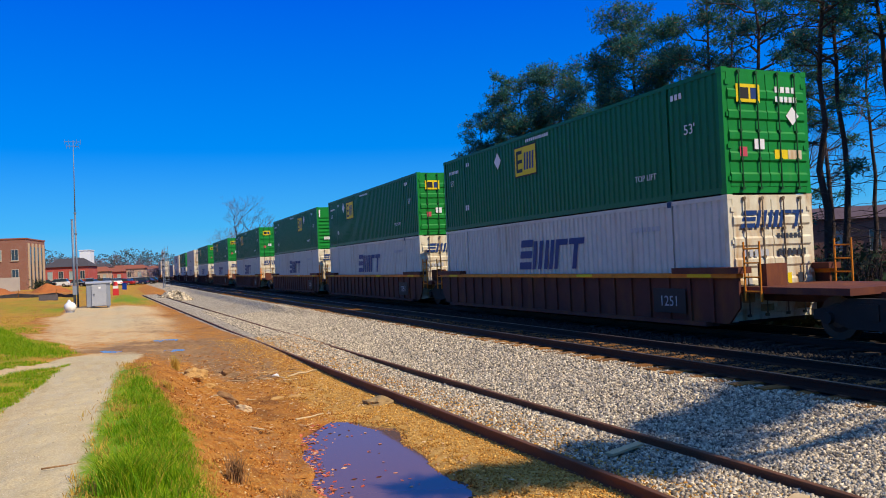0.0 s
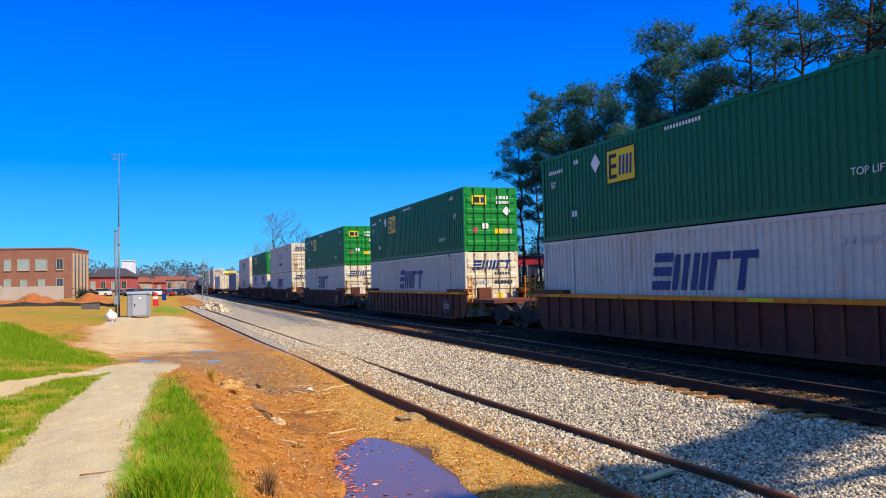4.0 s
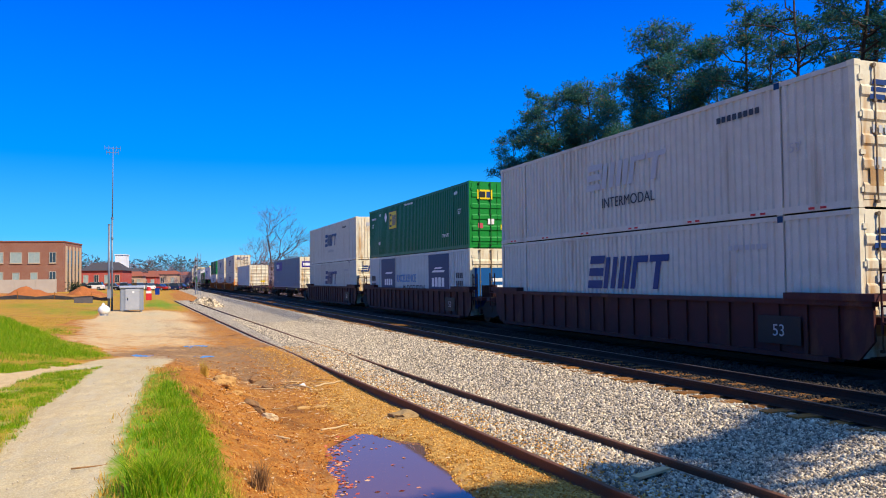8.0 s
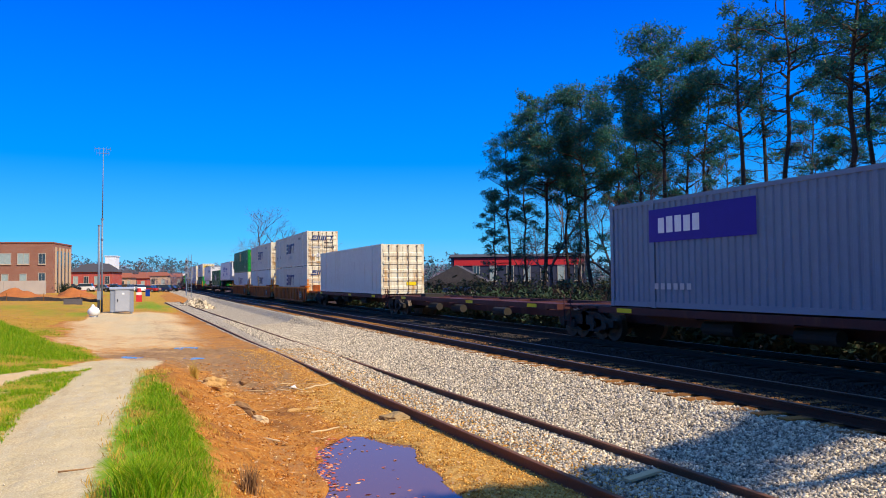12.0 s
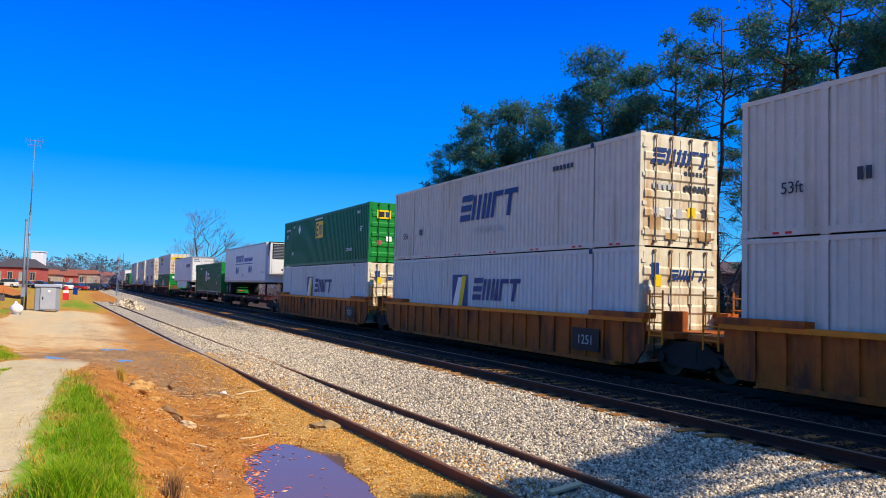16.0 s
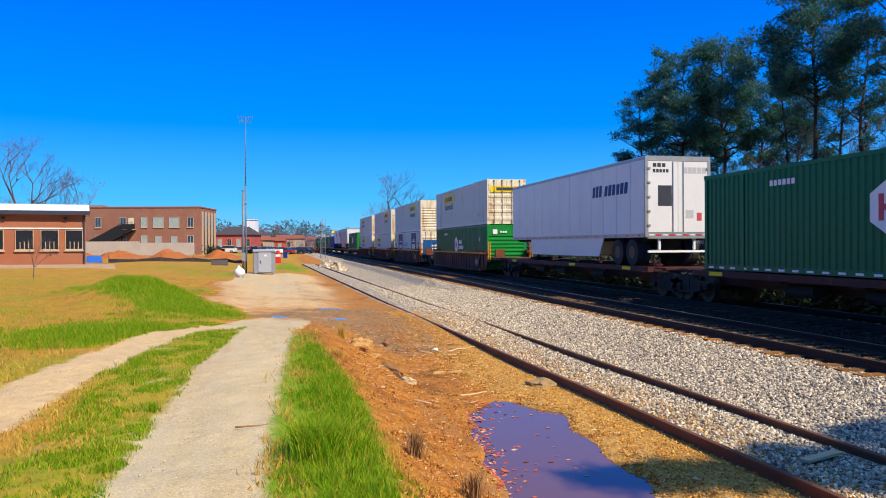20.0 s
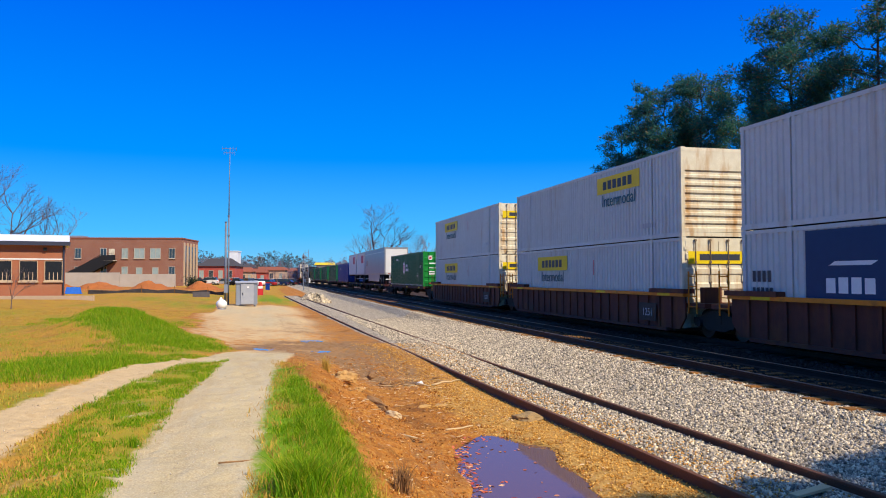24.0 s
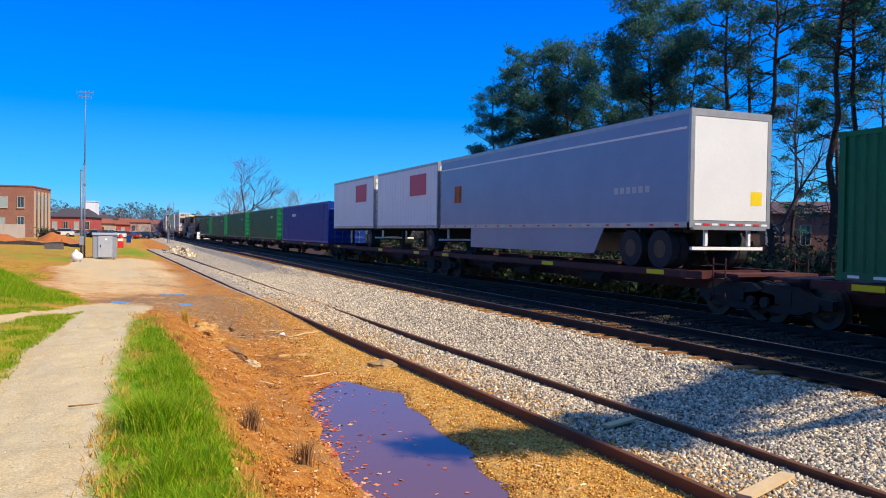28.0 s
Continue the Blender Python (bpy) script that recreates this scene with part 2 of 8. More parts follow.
BRICK = brick_mat("brown_brick", (0.27, 0.105, 0.065), (0.22, 0.083, 0.052), (0.27, 0.18, 0.13))
BRICK_RED = brick_mat("orange_red_brick", (0.34, 0.105, 0.045), (0.28, 0.085, 0.036), (0.30, 0.17, 0.11))
REDWALL = brick_mat("bright_red_brick", (0.42, 0.05, 0.035), (0.34, 0.045, 0.03), (0.35, 0.15, 0.12))
CONCRETE = mat("pale_concrete", (0.46, 0.41, 0.34), (0.36, 0.32, 0.27), 0.85, scale=0.6)
STONE_TRIM = mat("tan_stone_trim", (0.5, 0.38, 0.26), (0.42, 0.31, 0.21), 0.8)
ROOFW = mat("white_metal_roof", (0.78, 0.78, 0.78), (0.68, 0.69, 0.7), 0.5, scale=0.5)
ROOFD = mat("dark_shingle_roof", (0.05, 0.045, 0.05), (0.08, 0.07, 0.07), 0.85)
DULL_ROOF = mat("dull_purple_roof", (0.11, 0.07, 0.08), (0.08, 0.055, 0.065), 0.85)
RUST_ROOF = mat("rust_red_roof", (0.28, 0.09, 0.05), (0.22, 0.07, 0.04), 0.8)
FASCIA = mat("dark_blue_fascia", (0.03, 0.035, 0.06), (0.04, 0.045, 0.07), 0.5)
CABINET = mat("grey_cabinet_paint", (0.36, 0.38, 0.42), (0.30, 0.32, 0.36), 0.5, rust=(0.22, 0.2, 0.18), rust_lo=0.65, rust_hi=0.9, stretch=(1, 1, 0.2))
CABINET_SIDE = mat("dull_grey_cabinet_side", (0.24, 0.27, 0.33), (0.20, 0.225, 0.27), 0.6)
POLE = mat("galvanised_pole", (0.20, 0.24, 0.30), (0.14, 0.17, 0.22), 0.5, 0.3)
TANKW = mat("white_tank_paint", (0.78, 0.78, 0.76), (0.68, 0.68, 0.66), 0.4)
CLAYM = mat("orange_clay_heap", (0.46, 0.15, 0.04), (0.33, 0.105, 0.03), 0.95, scale=1.2, fine=12, bumps=0.6, bdist=0.08)
SILT = mat("black_silt_fabric", (0.07, 0.065, 0.075), (0.11, 0.10, 0.105), 0.8)
BARK_P = mat("pine_bark", (0.085, 0.055, 0.042), (0.05, 0.034, 0.028), 0.95, scale=6, stretch=(1, 1, 0.3), bumps=0.7, bdist=0.03)
BARK_G = mat("grey_bare_bark", (0.17, 0.125, 0.125), (0.12, 0.088, 0.09), 0.95, scale=5)
NEEDLE = island_mat("pine_needles", [(0.0, (0.018, 0.105, 0.110)), (0.5, (0.034, 0.140, 0.110)), (0.86, (0.062, 0.170, 0.085)), (1.0, (0.24, 0.12, 0.06))], 0.6, trans=0.45)
# shrub and twig colours are cut to near black for the trees' shade
SHRUB = island_mat("shade_dark_shrub_leaves", [(0.0, (0.012, 0.028, 0.014)), (0.6, (0.022, 0.045, 0.018)), (1.0, (0.06, 0.045, 0.02))], 0.8, trans=0.05)
TWIG = island_mat("shade_dark_brush_twigs", [(0.0, (0.018, 0.012, 0.011)), (0.6, (0.035, 0.021, 0.018)), (1.0, (0.075, 0.040, 0.028))], 0.95)
# distance haze is mixed into both far-wood colours as blue and purple
FARPINE = island_mat("hazed_evergreen_foliage", [(0.0, (0.05, 0.10, 0.13)), (1.0, (0.085, 0.145, 0.155))], 0.9)
FARBARE = island_mat("hazed_bare_wood", [(0.0, (0.15, 0.12, 0.17)), (1.0, (0.22, 0.17, 0.21))], 0.95)
BLADE = island_mat("green_grass_blades", [(0.0, (0.10, 0.25, 0.002)), (0.5, (0.20, 0.38, 0.003)), (0.85, (0.38, 0.46, 0.006)), (1.0, (0.62, 0.42, 0.06))], 0.7, trans=0.45)
DRYBLADE = island_mat("dry_straw_blades", [(0.0, (0.42, 0.24, 0.04)), (0.7, (0.58, 0.34, 0.07)), (1.0, (0.36, 0.36, 0.03))], 0.9, trans=0.2)
STONE = island_mat("grey_ballast_stone", [(0.0, (0.08, 0.066, 0.052)), (0.3, (0.28, 0.235, 0.175)), (0.75, (0.57, 0.475, 0.345)), (1.0, (0.84, 0.70, 0.49))], 0.9)
GRIT = island_mat("tan_gravel_grit", [(0.0, (0.27, 0.11, 0.018)), (0.5, (0.56, 0.265, 0.040)), (1.0, (0.82, 0.50, 0.14))], 0.95)
CLOD = island_mat("orange_clay_clods", [(0.0, (0.17, 0.055, 0.012)), (0.5, (0.44, 0.15, 0.020)), (0.85, (0.58, 0.26, 0.05)), (1.0, (0.70, 0.48, 0.22))], 0.95)
LEAF = island_mat("fallen_leaves", [(0.0, (0.42, 0.05, 0.03)), (0.5, (0.52, 0.13, 0.06)), (1.0, (0.66, 0.40, 0.22))], 0.8)
CHIP = island_mat("wood_chips", [(0.0, (0.30, 0.13, 0.05)), (0.6, (0.5, 0.3, 0.13)), (1.0, (0.68, 0.52, 0.32))], 0.9)
# near-black stones, the train's shade painted into them
DARKSTONE = island_mat("shaded_ballast_stone", [(0.0, (0.010, 0.009, 0.009)), (0.6, (0.024, 0.020, 0.018)), (1.0, (0.060, 0.044, 0.030))], 0.95)


def glass_mat():
    m, nt, bs = fresh("dark_window_glass")
    bs.inputs["Base Color"].default_value = (0.03, 0.045, 0.06, 1)
    bs.inputs["Roughness"].default_value = 0.08
    bs.inputs["Specular IOR Level"].default_value = 0.9
    return m


GLASS = glass_mat()
BLIND = mat("pale_window_blind", (0.36, 0.44, 0.42), (0.22, 0.28, 0.28), 0.4, bumps=0)
DIM_GLASS = mat("dim_window_glass", (0.012, 0.014, 0.018), (0.02, 0.022, 0.026), 0.25, bumps=0)


def water_mat():
    m, nt, bs = fresh("muddy_puddle_water")
    bs.inputs["Base Color"].default_value = (0.14, 0.075, 0.06, 1)
    bs.inputs["Roughness"].default_value = 0.03
    bs.inputs["IOR"].default_value = 1.40
    bs.inputs["Specular IOR Level"].default_value = 0.6
    bump(nt, bs, noise_fac(nt, 5.0, 2.0, 0.0, 1.0), 0.03, 0.01)
    return m


WATER = water_mat()
MUDWATER = mat("thin_muddy_water", (0.30, 0.22, 0.19), (0.20, 0.13, 0.10), 0.12, scale=6, bumps=0, spec=0.5)


def ground_mat():
    """Clay, gravel road, grass soil, grey ballast and shade-dark ballast by the zone attribute, edges broken by noise.
    """
    m, nt, bs = fresh("ground_soil")
    at = nt.nodes.new("ShaderNodeAttribute")
    at.attribute_name = "zone"
    sp = nt.nodes.new("ShaderNodeSeparateColor")
    nt.links.new(at.outputs["Color"], sp.inputs[0])
    big, mid, fine = noise_fac(nt, 0.7, 5.0, 0.3, 0.7), noise_fac(nt, 6.0, 5.0, 0.3, 0.7), noise_fac(nt, 45.0, 3.0, 0.3, 0.7)
    edge = noise_fac(nt, 3.0, 8.0, 0.12, 0.88, rough=0.8)

    def mask(sock):
        a = nt.nodes.new("ShaderNodeMath")
        a.operation = "ADD"
        nt.links.new(sock, a.inputs[0])
        nt.links.new(edge, a.inputs[1])
        r = nt.nodes.new("ShaderNodeMapRange")
        r.inputs[1].default_value, r.inputs[2].default_value = 0.84, 1.16
        nt.links.new(a.outputs[0], r.inputs[0])
        return r.outputs[0]

    clay = ramp_mix(nt, big, (0.47, 0.150, 0.014), (0.50, 0.225, 0.038))
    clay = ramp_mix(nt, mid, clay, (0.27, 0.082, 0.012))
    clay = ramp_mix(nt, noise_fac(nt, 28.0, 5.0, 0.45, 0.75), clay, (0.56, 0.30, 0.075))
    clay = ramp_mix(nt, noise_fac(nt, 1.1, 6.0, 0.5, 0.75), clay, (0.16, 0.062, 0.018))
    wet = nt.nodes.new("ShaderNodeAttribute")
    wet.attribute_name = "cover"
    ws = nt.nodes.new("ShaderNodeSeparateColor")
    nt.links.new(wet.outputs["Color"], ws.inputs[0])
    road = ramp_mix(nt, big, (0.50, 0.40, 0.225), (0.37, 0.285, 0.15))
    road = ramp_mix(nt, noise_fac(nt, 1.6, 6.0, 0.5, 0.8), road, (0.30, 0.225, 0.12))
    road = ramp_mix(nt, noise_fac(nt, 0.5, 6.0, 0.48, 0.72, "Object", (1.6, 0.45, 1)), road, (0.34, 0.21, 0.09))
    road = ramp_mix(nt, noise_fac(nt, 1.0, 7.0, 0.46, 0.62, "Object", (3.2, 0.5, 1), 0.7), road, (0.41, 0.34, 0.225))
    road = ramp_mix(nt, noise_fac(nt, 14.0, 4.0, 0.45, 0.75), road, (0.42, 0.31, 0.165))
    road = ramp_mix(nt, noise_fac(nt, 55.0, 4.0, 0.42, 0.72), road, (0.56, 0.46, 0.28))
    turf = ramp_mix(nt, big, (0.46, 0.235, 0.028), (0.54, 0.225, 0.035))
    turf = ramp_mix(nt, mid, turf, (0.31, 0.22, 0.02))
    turf = ramp_mix(nt, noise_fac(nt, 0.9, 6.0, 0.5, 0.72), turf, (0.30, 0.135, 0.03))
    turf = ramp_mix(nt, ws.outputs[0], turf, (0.14, 0.245, 0.005))
    vo = nt.nodes.new("ShaderNodeTexVoronoi")
    vo.inputs["Scale"].default_value = 17.0
    tc = nt.nodes.new("ShaderNodeTexCoord")
    nt.links.new(tc.outputs["Object"], vo.inputs["Vector"])
    vs = nt.nodes.new("ShaderNodeSeparateColor")
    nt.links.new(vo.outputs["Color"], vs.inputs[0])
    bal = ramp_mix(nt, vs.outputs[0], (0.09, 0.074, 0.056), (0.60, 0.505, 0.37))
    bal = ramp_mix(nt, noise_fac(nt, 0.35, 6.0, 0.5, 0.8), bal, (0.34, 0.27, 0.19))
    # bed of the main lines, its deep shade painted as colour
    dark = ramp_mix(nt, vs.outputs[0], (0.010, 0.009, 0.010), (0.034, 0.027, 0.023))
    tan = nt.nodes.new("ShaderNodeMapRange")
    tan.inputs[1].default_value, tan.inputs[2].default_value, tan.inputs[3].default_value, tan.inputs[4].default_value = 0.70, 0.95, 1.0, 0.0
    nt.links.new(sp.outputs[1], tan.inputs[0])
    road = ramp_mix(nt, tan.outputs[0], road, ramp_mix(nt, mid, (0.61, 0.44, 0.235), (0.49, 0.335, 0.165)))
    c = ramp_mix(nt, mask(sp.outputs[1]), clay, road)
    c = ramp_mix(nt, mask(ws.outputs[1]), c, ramp_mix(nt, mid, (0.20, 0.105, 0.045), (0.31, 0.185, 0.09)))
    c = ramp_mix(nt, mask(ws.outputs[2]), c, ramp_mix(nt, vs.outputs[0], (0.34, 0.165, 0.032), (0.54, 0.32, 0.09)))
    c = ramp_mix(nt, mask(sp.outputs[0]), c, turf)
    c = ramp_mix(nt, mask(sp.outputs[2]), c, bal)
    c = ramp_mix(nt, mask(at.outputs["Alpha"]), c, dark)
    # litter under the pines, tree shade put into its colour
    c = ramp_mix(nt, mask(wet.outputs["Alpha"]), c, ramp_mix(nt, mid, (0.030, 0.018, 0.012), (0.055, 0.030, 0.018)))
    nt.links.new(c, bs.inputs["Base Color"])
    bs.inputs["Roughness"].default_value = 0.95
    bs.inputs["Specular IOR Level"].default_value = 0.2
    ad = nt.nodes.new("ShaderNodeMath")
    nt.links.new(fine, ad.inputs[0])
    nt.links.new(vo.outputs["Distance"], ad.inputs[1])
    lumps = nt.nodes.new("ShaderNodeMath")
    lumps.operation = "MULTIPLY_ADD"
    lumps.inputs[1].default_value = 1.4
    nt.links.new(noise_fac(nt, 9.0, 6.0, 0.25, 0.75, rough=0.7), lumps.inputs[0])
    nt.links.new(ad.outputs[0], lumps.inputs[2])
    keep = nt.nodes.new("ShaderNodeMapRange")
    keep.inputs[3].default_value, keep.inputs[4].default_value = 1.0, 0.22
    nt.links.new(sp.outputs[1], keep.inputs[0])
    even = nt.nodes.new("ShaderNodeMath")
    even.operation = "MULTIPLY"
    nt.links.new(lumps.outputs[0], even.inputs[0])
    nt.links.new(keep.outputs[0], even.inputs[1])
    bump(nt, bs, even.outputs[0], 0.6, 0.024)
    return m


GROUND = ground_mat()


# ---- mesh helpers ----
def box(bm, x0, x1, y0, y1, z0, z1):
    v = [bm.verts.new(p) for p in ((x0, y0, z0), (x1, y0, z0), (x1, y1, z0), (x0, y1, z0), (x0, y0, z1), (x1, y0, z1), (x1, y1, z1), (x0, y1, z1))]
    for f in ((3, 2, 1, 0), (4, 5, 6, 7), (0, 1, 5, 4), (1, 2, 6, 5), (2, 3, 7, 6), (3, 0, 4, 7)):
        bm.faces.new([v[i] for i in f])
    return v


def tube(bm, a, b, r0, r1=None, n=8, caps=True):
    """A tapered round bar from a to b."""
    r1 = r0 if r1 is None else r1
    a, b = Vector(a), Vector(b)
    d = (b - a).normalized()
    u = d.orthogonal().normalized()
    w = d.cross(u)
    rings = []
    for p, r in ((a, r0), (b, r1)):
        rings.append([bm.verts.new(p + (u * math.cos(2 * math.pi * k / n) + w * math.sin(2 * math.pi * k / n)) * r) for k in range(n)])
    for k in range(n):
        bm.faces.new((rings[0][k], rings[0][(k + 1) % n], rings[1][(k + 1) % n], rings[1][k]))
    if caps:
        bm.faces.new(rings[0][::-1])
        bm.faces.new(rings[1])


def prism(bm, outline, y0, y1):
    """An (x, z) outline pushed from y0 to y1."""
    a = [bm.verts.new((x, y0, z)) for x, z in outline]
    b = [bm.verts.new((x, y1, z)) for x, z in outline]
    n = len(a)
    for k in range(n):
        bm.faces.new((a[k], b[k], b[(k + 1) % n], a[(k + 1) % n]))
    bm.faces.new(a)
    bm.faces.new(b[::-1])


def side_prism(bm, outline, x0, x1):
    """A (y, z) outline pushed from x0 to x1."""
    a = [bm.verts.new((x0, y, z)) for y, z in outline]
    b = [bm.verts.new((x1, y, z)) for y, z in outline]
    n = len(a)
    for k in range(n):
        bm.faces.new((a[k], a[(k + 1) % n], b[(k + 1) % n], b[k]))
    bm.faces.new(a[::-1])
    bm.faces.new(b)


def bevelled(bm, width=0.02, segments=2):
    bmesh.ops.bevel(bm, geom=[e for e in bm.edges if e.is_manifold and e.calc_face_angle(0) > 0.6], offset=width, segments=segments, affect="EDGES", clamp_overlap=True)
    return bm


def mesh_of(name, bm, material, smooth=False):
    bmesh.ops.recalc_face_normals(bm, faces=bm.faces[:])
    me = bpy.data.meshes.new(name)
    bm.to_mesh(me)
    bm.free()
    me.materials.append(material)
    if smooth:
        me.shade_smooth()
    return me


def part(name, bm, material, parent, label="", smooth=False, m=None):
    ob = new(name, mesh_of(name, bm, material, smooth) if isinstance(bm, bmesh.types.BMesh) else bm)
    ob.parent = parent
    if m is not None:
        ob.matrix_basis = m
    if label:
        ob["label"] = label
    return ob


def thing(name, label, category, group="", kind=""):
    return tagged(new(name), label, category, group, kind)


def raw_mesh(name, verts, faces, material):
    me = bpy.data.meshes.new(name)
    me.from_pydata(verts, [], faces)
    me.materials.append(material)
    me.update()
    return me


def array_mesh(name, verts, tris, material):
    """A mesh from an (n, 3) array of places and an (m, 3) array of corners."""
    me = bpy.data.meshes.new(name)
    me.vertices.add(len(verts))
    me.vertices.foreach_set("co", np.ascontiguousarray(verts, dtype=np.float32).ravel())
    me.loops.add(tris.size)
    me.loops.foreach_set("vertex_index", np.ascontiguousarray(tris, dtype=np.int32).ravel())
    me.polygons.add(len(tris))
    me.polygons.foreach_set("loop_start", np.arange(0, tris.size, 3, dtype=np.int32))
    me.polygons.foreach_set("loop_total", np.full(len(tris), 3, dtype=np.int32))
    me.materials.append(material)
    me.update(calc_edges=True)
    me.validate()
    return me


def lettering(words, size, material, parent, m, name="lettering", wide=1.0):
    cu = bpy.data.curves.new(name, "FONT")
    cu.body, cu.size, cu.extrude, cu.align_x, cu.align_y = words, size, 0.003, "CENTER", "CENTER"
    tmp = bpy.data.objects.new(name, cu)
    scene.collection.objects.link(tmp)
    bpy.context.view_layer.update()
    me = bpy.data.meshes.new_from_object(tmp.evaluated_get(bpy.context.evaluated_depsgraph_get()))
    bpy.data.objects.remove(tmp)
    me.materials.clear()
    me.materials.append(material)
    for v in me.vertices:
        v.co.x *= wide
    return tagged(part(name, me, material, parent, "", m=m), kind="stuff" if len(words) > 2 else "")


RNG = np.random.default_rng(7)


def stones(points, lo, hi, rng, flat=0.75, power=1.0):
    """One eight-sided pebble at every place, uneven, turned and sunk a little."""
    n = len(points)
    base = np.array([(1, 0, 0), (0, 1, 0), (-1, 0, 0), (0, -1, 0), (0, 0, 1), (0, 0, -1)], float)
    tri = np.array([(0, 1, 4), (1, 2, 4), (2, 3, 4), (3, 0, 4), (1, 0, 5), (2, 1, 5), (3, 2, 5), (0, 3, 5)])
    v = base[None] * rng.uniform(0.6, 1.25, (n, 6, 1)) + rng.normal(0, 0.16, (n, 6, 3))
    v[:, :, 2] *= flat
    q = rng.normal(0, 1, (n, 4))
    q /= np.linalg.norm(q, axis=1, keepdims=True)
    w, x, y, z = q.T
    rot = np.stack([1 - 2 * (y * y + z * z), 2 * (x * y - z * w), 2 * (x * z + y * w), 2 * (x * y + z * w), 1 - 2 * (x * x + z * z), 2 * (y * z - x * w), 2 * (x * z - y * w), 2 * (y * z + x * w), 1 - 2 * (x * x + y * y)], -1).reshape(n, 3, 3)
    v = np.einsum("nij,nkj->nki", rot, v) * (lo + (hi - lo) * rng.uniform(0, 1, (n, 1, 1)) ** power) + np.asarray(points)[:, None]
    t = (tri[None] + 6 * np.arange(n)[:, None, None]).reshape(-1, 3)
    return v.reshape(-1, 3), t


def blades(points, h0, h1, width, lean, rng):
    """One bent two-piece blade at every place."""
    n = len(points)
    p = np.asarray(points, float)
    a = rng.uniform(0, 2 * math.pi, n)
    h = rng.uniform(h0, h1, n)
    side = np.stack([np.cos(a), np.sin(a), np.zeros(n)], -1) * (width * rng.uniform(0.6, 1.3, n))[:, None]
    b = rng.uniform(0, 2 * math.pi, n)
    off = np.stack([np.cos(b), np.sin(b), np.zeros(n)], -1) * (h * lean * rng.uniform(0.2, 1.0, n))[:, None]
    up = np.array([0, 0, 1.0])
    mid = p + off * 0.35 + up * (h * 0.6)[:, None]
    tip = p + off + up * h[:, None]
    v = np.stack([p - side, p + side, mid - side * 0.6, mid + side * 0.6, tip], 1).reshape(-1, 3)
    t = np.array([(0, 1, 3), (0, 3, 2), (2, 3, 4)])
    return v, (t[None] + 5 * np.arange(n)[:, None, None]).reshape(-1, 3)


# ---- the lie of the land ----
def smooth(a, b, v):
    u = np.clip((np.asarray(v, float) - a) / (b - a), 0, 1)
    return u * u * (3 - 2 * u)


def bend(y):
    """How far the main line swings to the right beyond the signal."""
    return np.where(np.asarray(y, float) > 270, (np.asarray(y, float) - 270) ** 2 / 1300.0, 0.0)


def siding_x(y):
    """Centre of the old siding."""
    return np.interp(y, (-60, 6, 12, 20, 30, 54, 90), (5.6, 5.45, 5.25, 4.88, 4.42, 3.80, 2.9))


def siding_z(y):
    return np.interp(y, (-60, 10, 16, 32, 90), (-0.40, -0.40, -0.38, -0.28, -0.22))


def wobble(x, y):
    return 0.5 * np.sin(1.7 * x + 0.6 * np.sin(0.9 * y)) + 0.5 * np.sin(1.3 * y + 1.1 * np.sin(0.8 * x + 1))


def vnoise(x, y, seed=0):
    """Smooth random field from 0 to 1 with a cell of 1."""
    x, y = np.asarray(x, float), np.asarray(y, float)
    ix, iy = np.floor(x), np.floor(y)
    fx, fy = x - ix, y - iy
    fx, fy = fx * fx * (3 - 2 * fx), fy * fy * (3 - 2 * fy)

    def h(a, b):
        v = np.sin(a * 127.1 + b * 311.7 + seed * 74.7) * 43758.5453
        return v - np.floor(v)
    return (h(ix, iy) * (1 - fx) + h(ix + 1, iy) * fx) * (1 - fy) + (h(ix, iy + 1) * (1 - fx) + h(ix + 1, iy + 1) * fx) * fy


def patchy(x, y, cell, seed=0):
    return 0.6 * vnoise(x / cell, y / cell, seed) + 0.4 * vnoise(2.7 * x / cell, 2.7 * y / cell, seed + 5)


def in_puddle(x, y):
    """About 1 inside the large puddle, 0 outside."""
    left = np.interp(y, (2, 5.5, 7, 9, 11, 11.9), (1.3, 1.65, 1.76, 2.02, 2.35, 2.9)) + 0.05 * np.sin(5 * y)
    right = np.interp(y, (2, 5.5, 6.2, 7.5, 9, 10.9, 11.9), (2.6, 2.8, 3.05, 3.3, 3.35, 3.62, 3.1)) + 0.06 * np.sin(4.2 * y + 1)
    return smooth(-0.12, 0.12, x - left) * smooth(-0.12, 0.12, right - x) * smooth(11.95, 11.6, y) * smooth(2.0, 2.6, y)


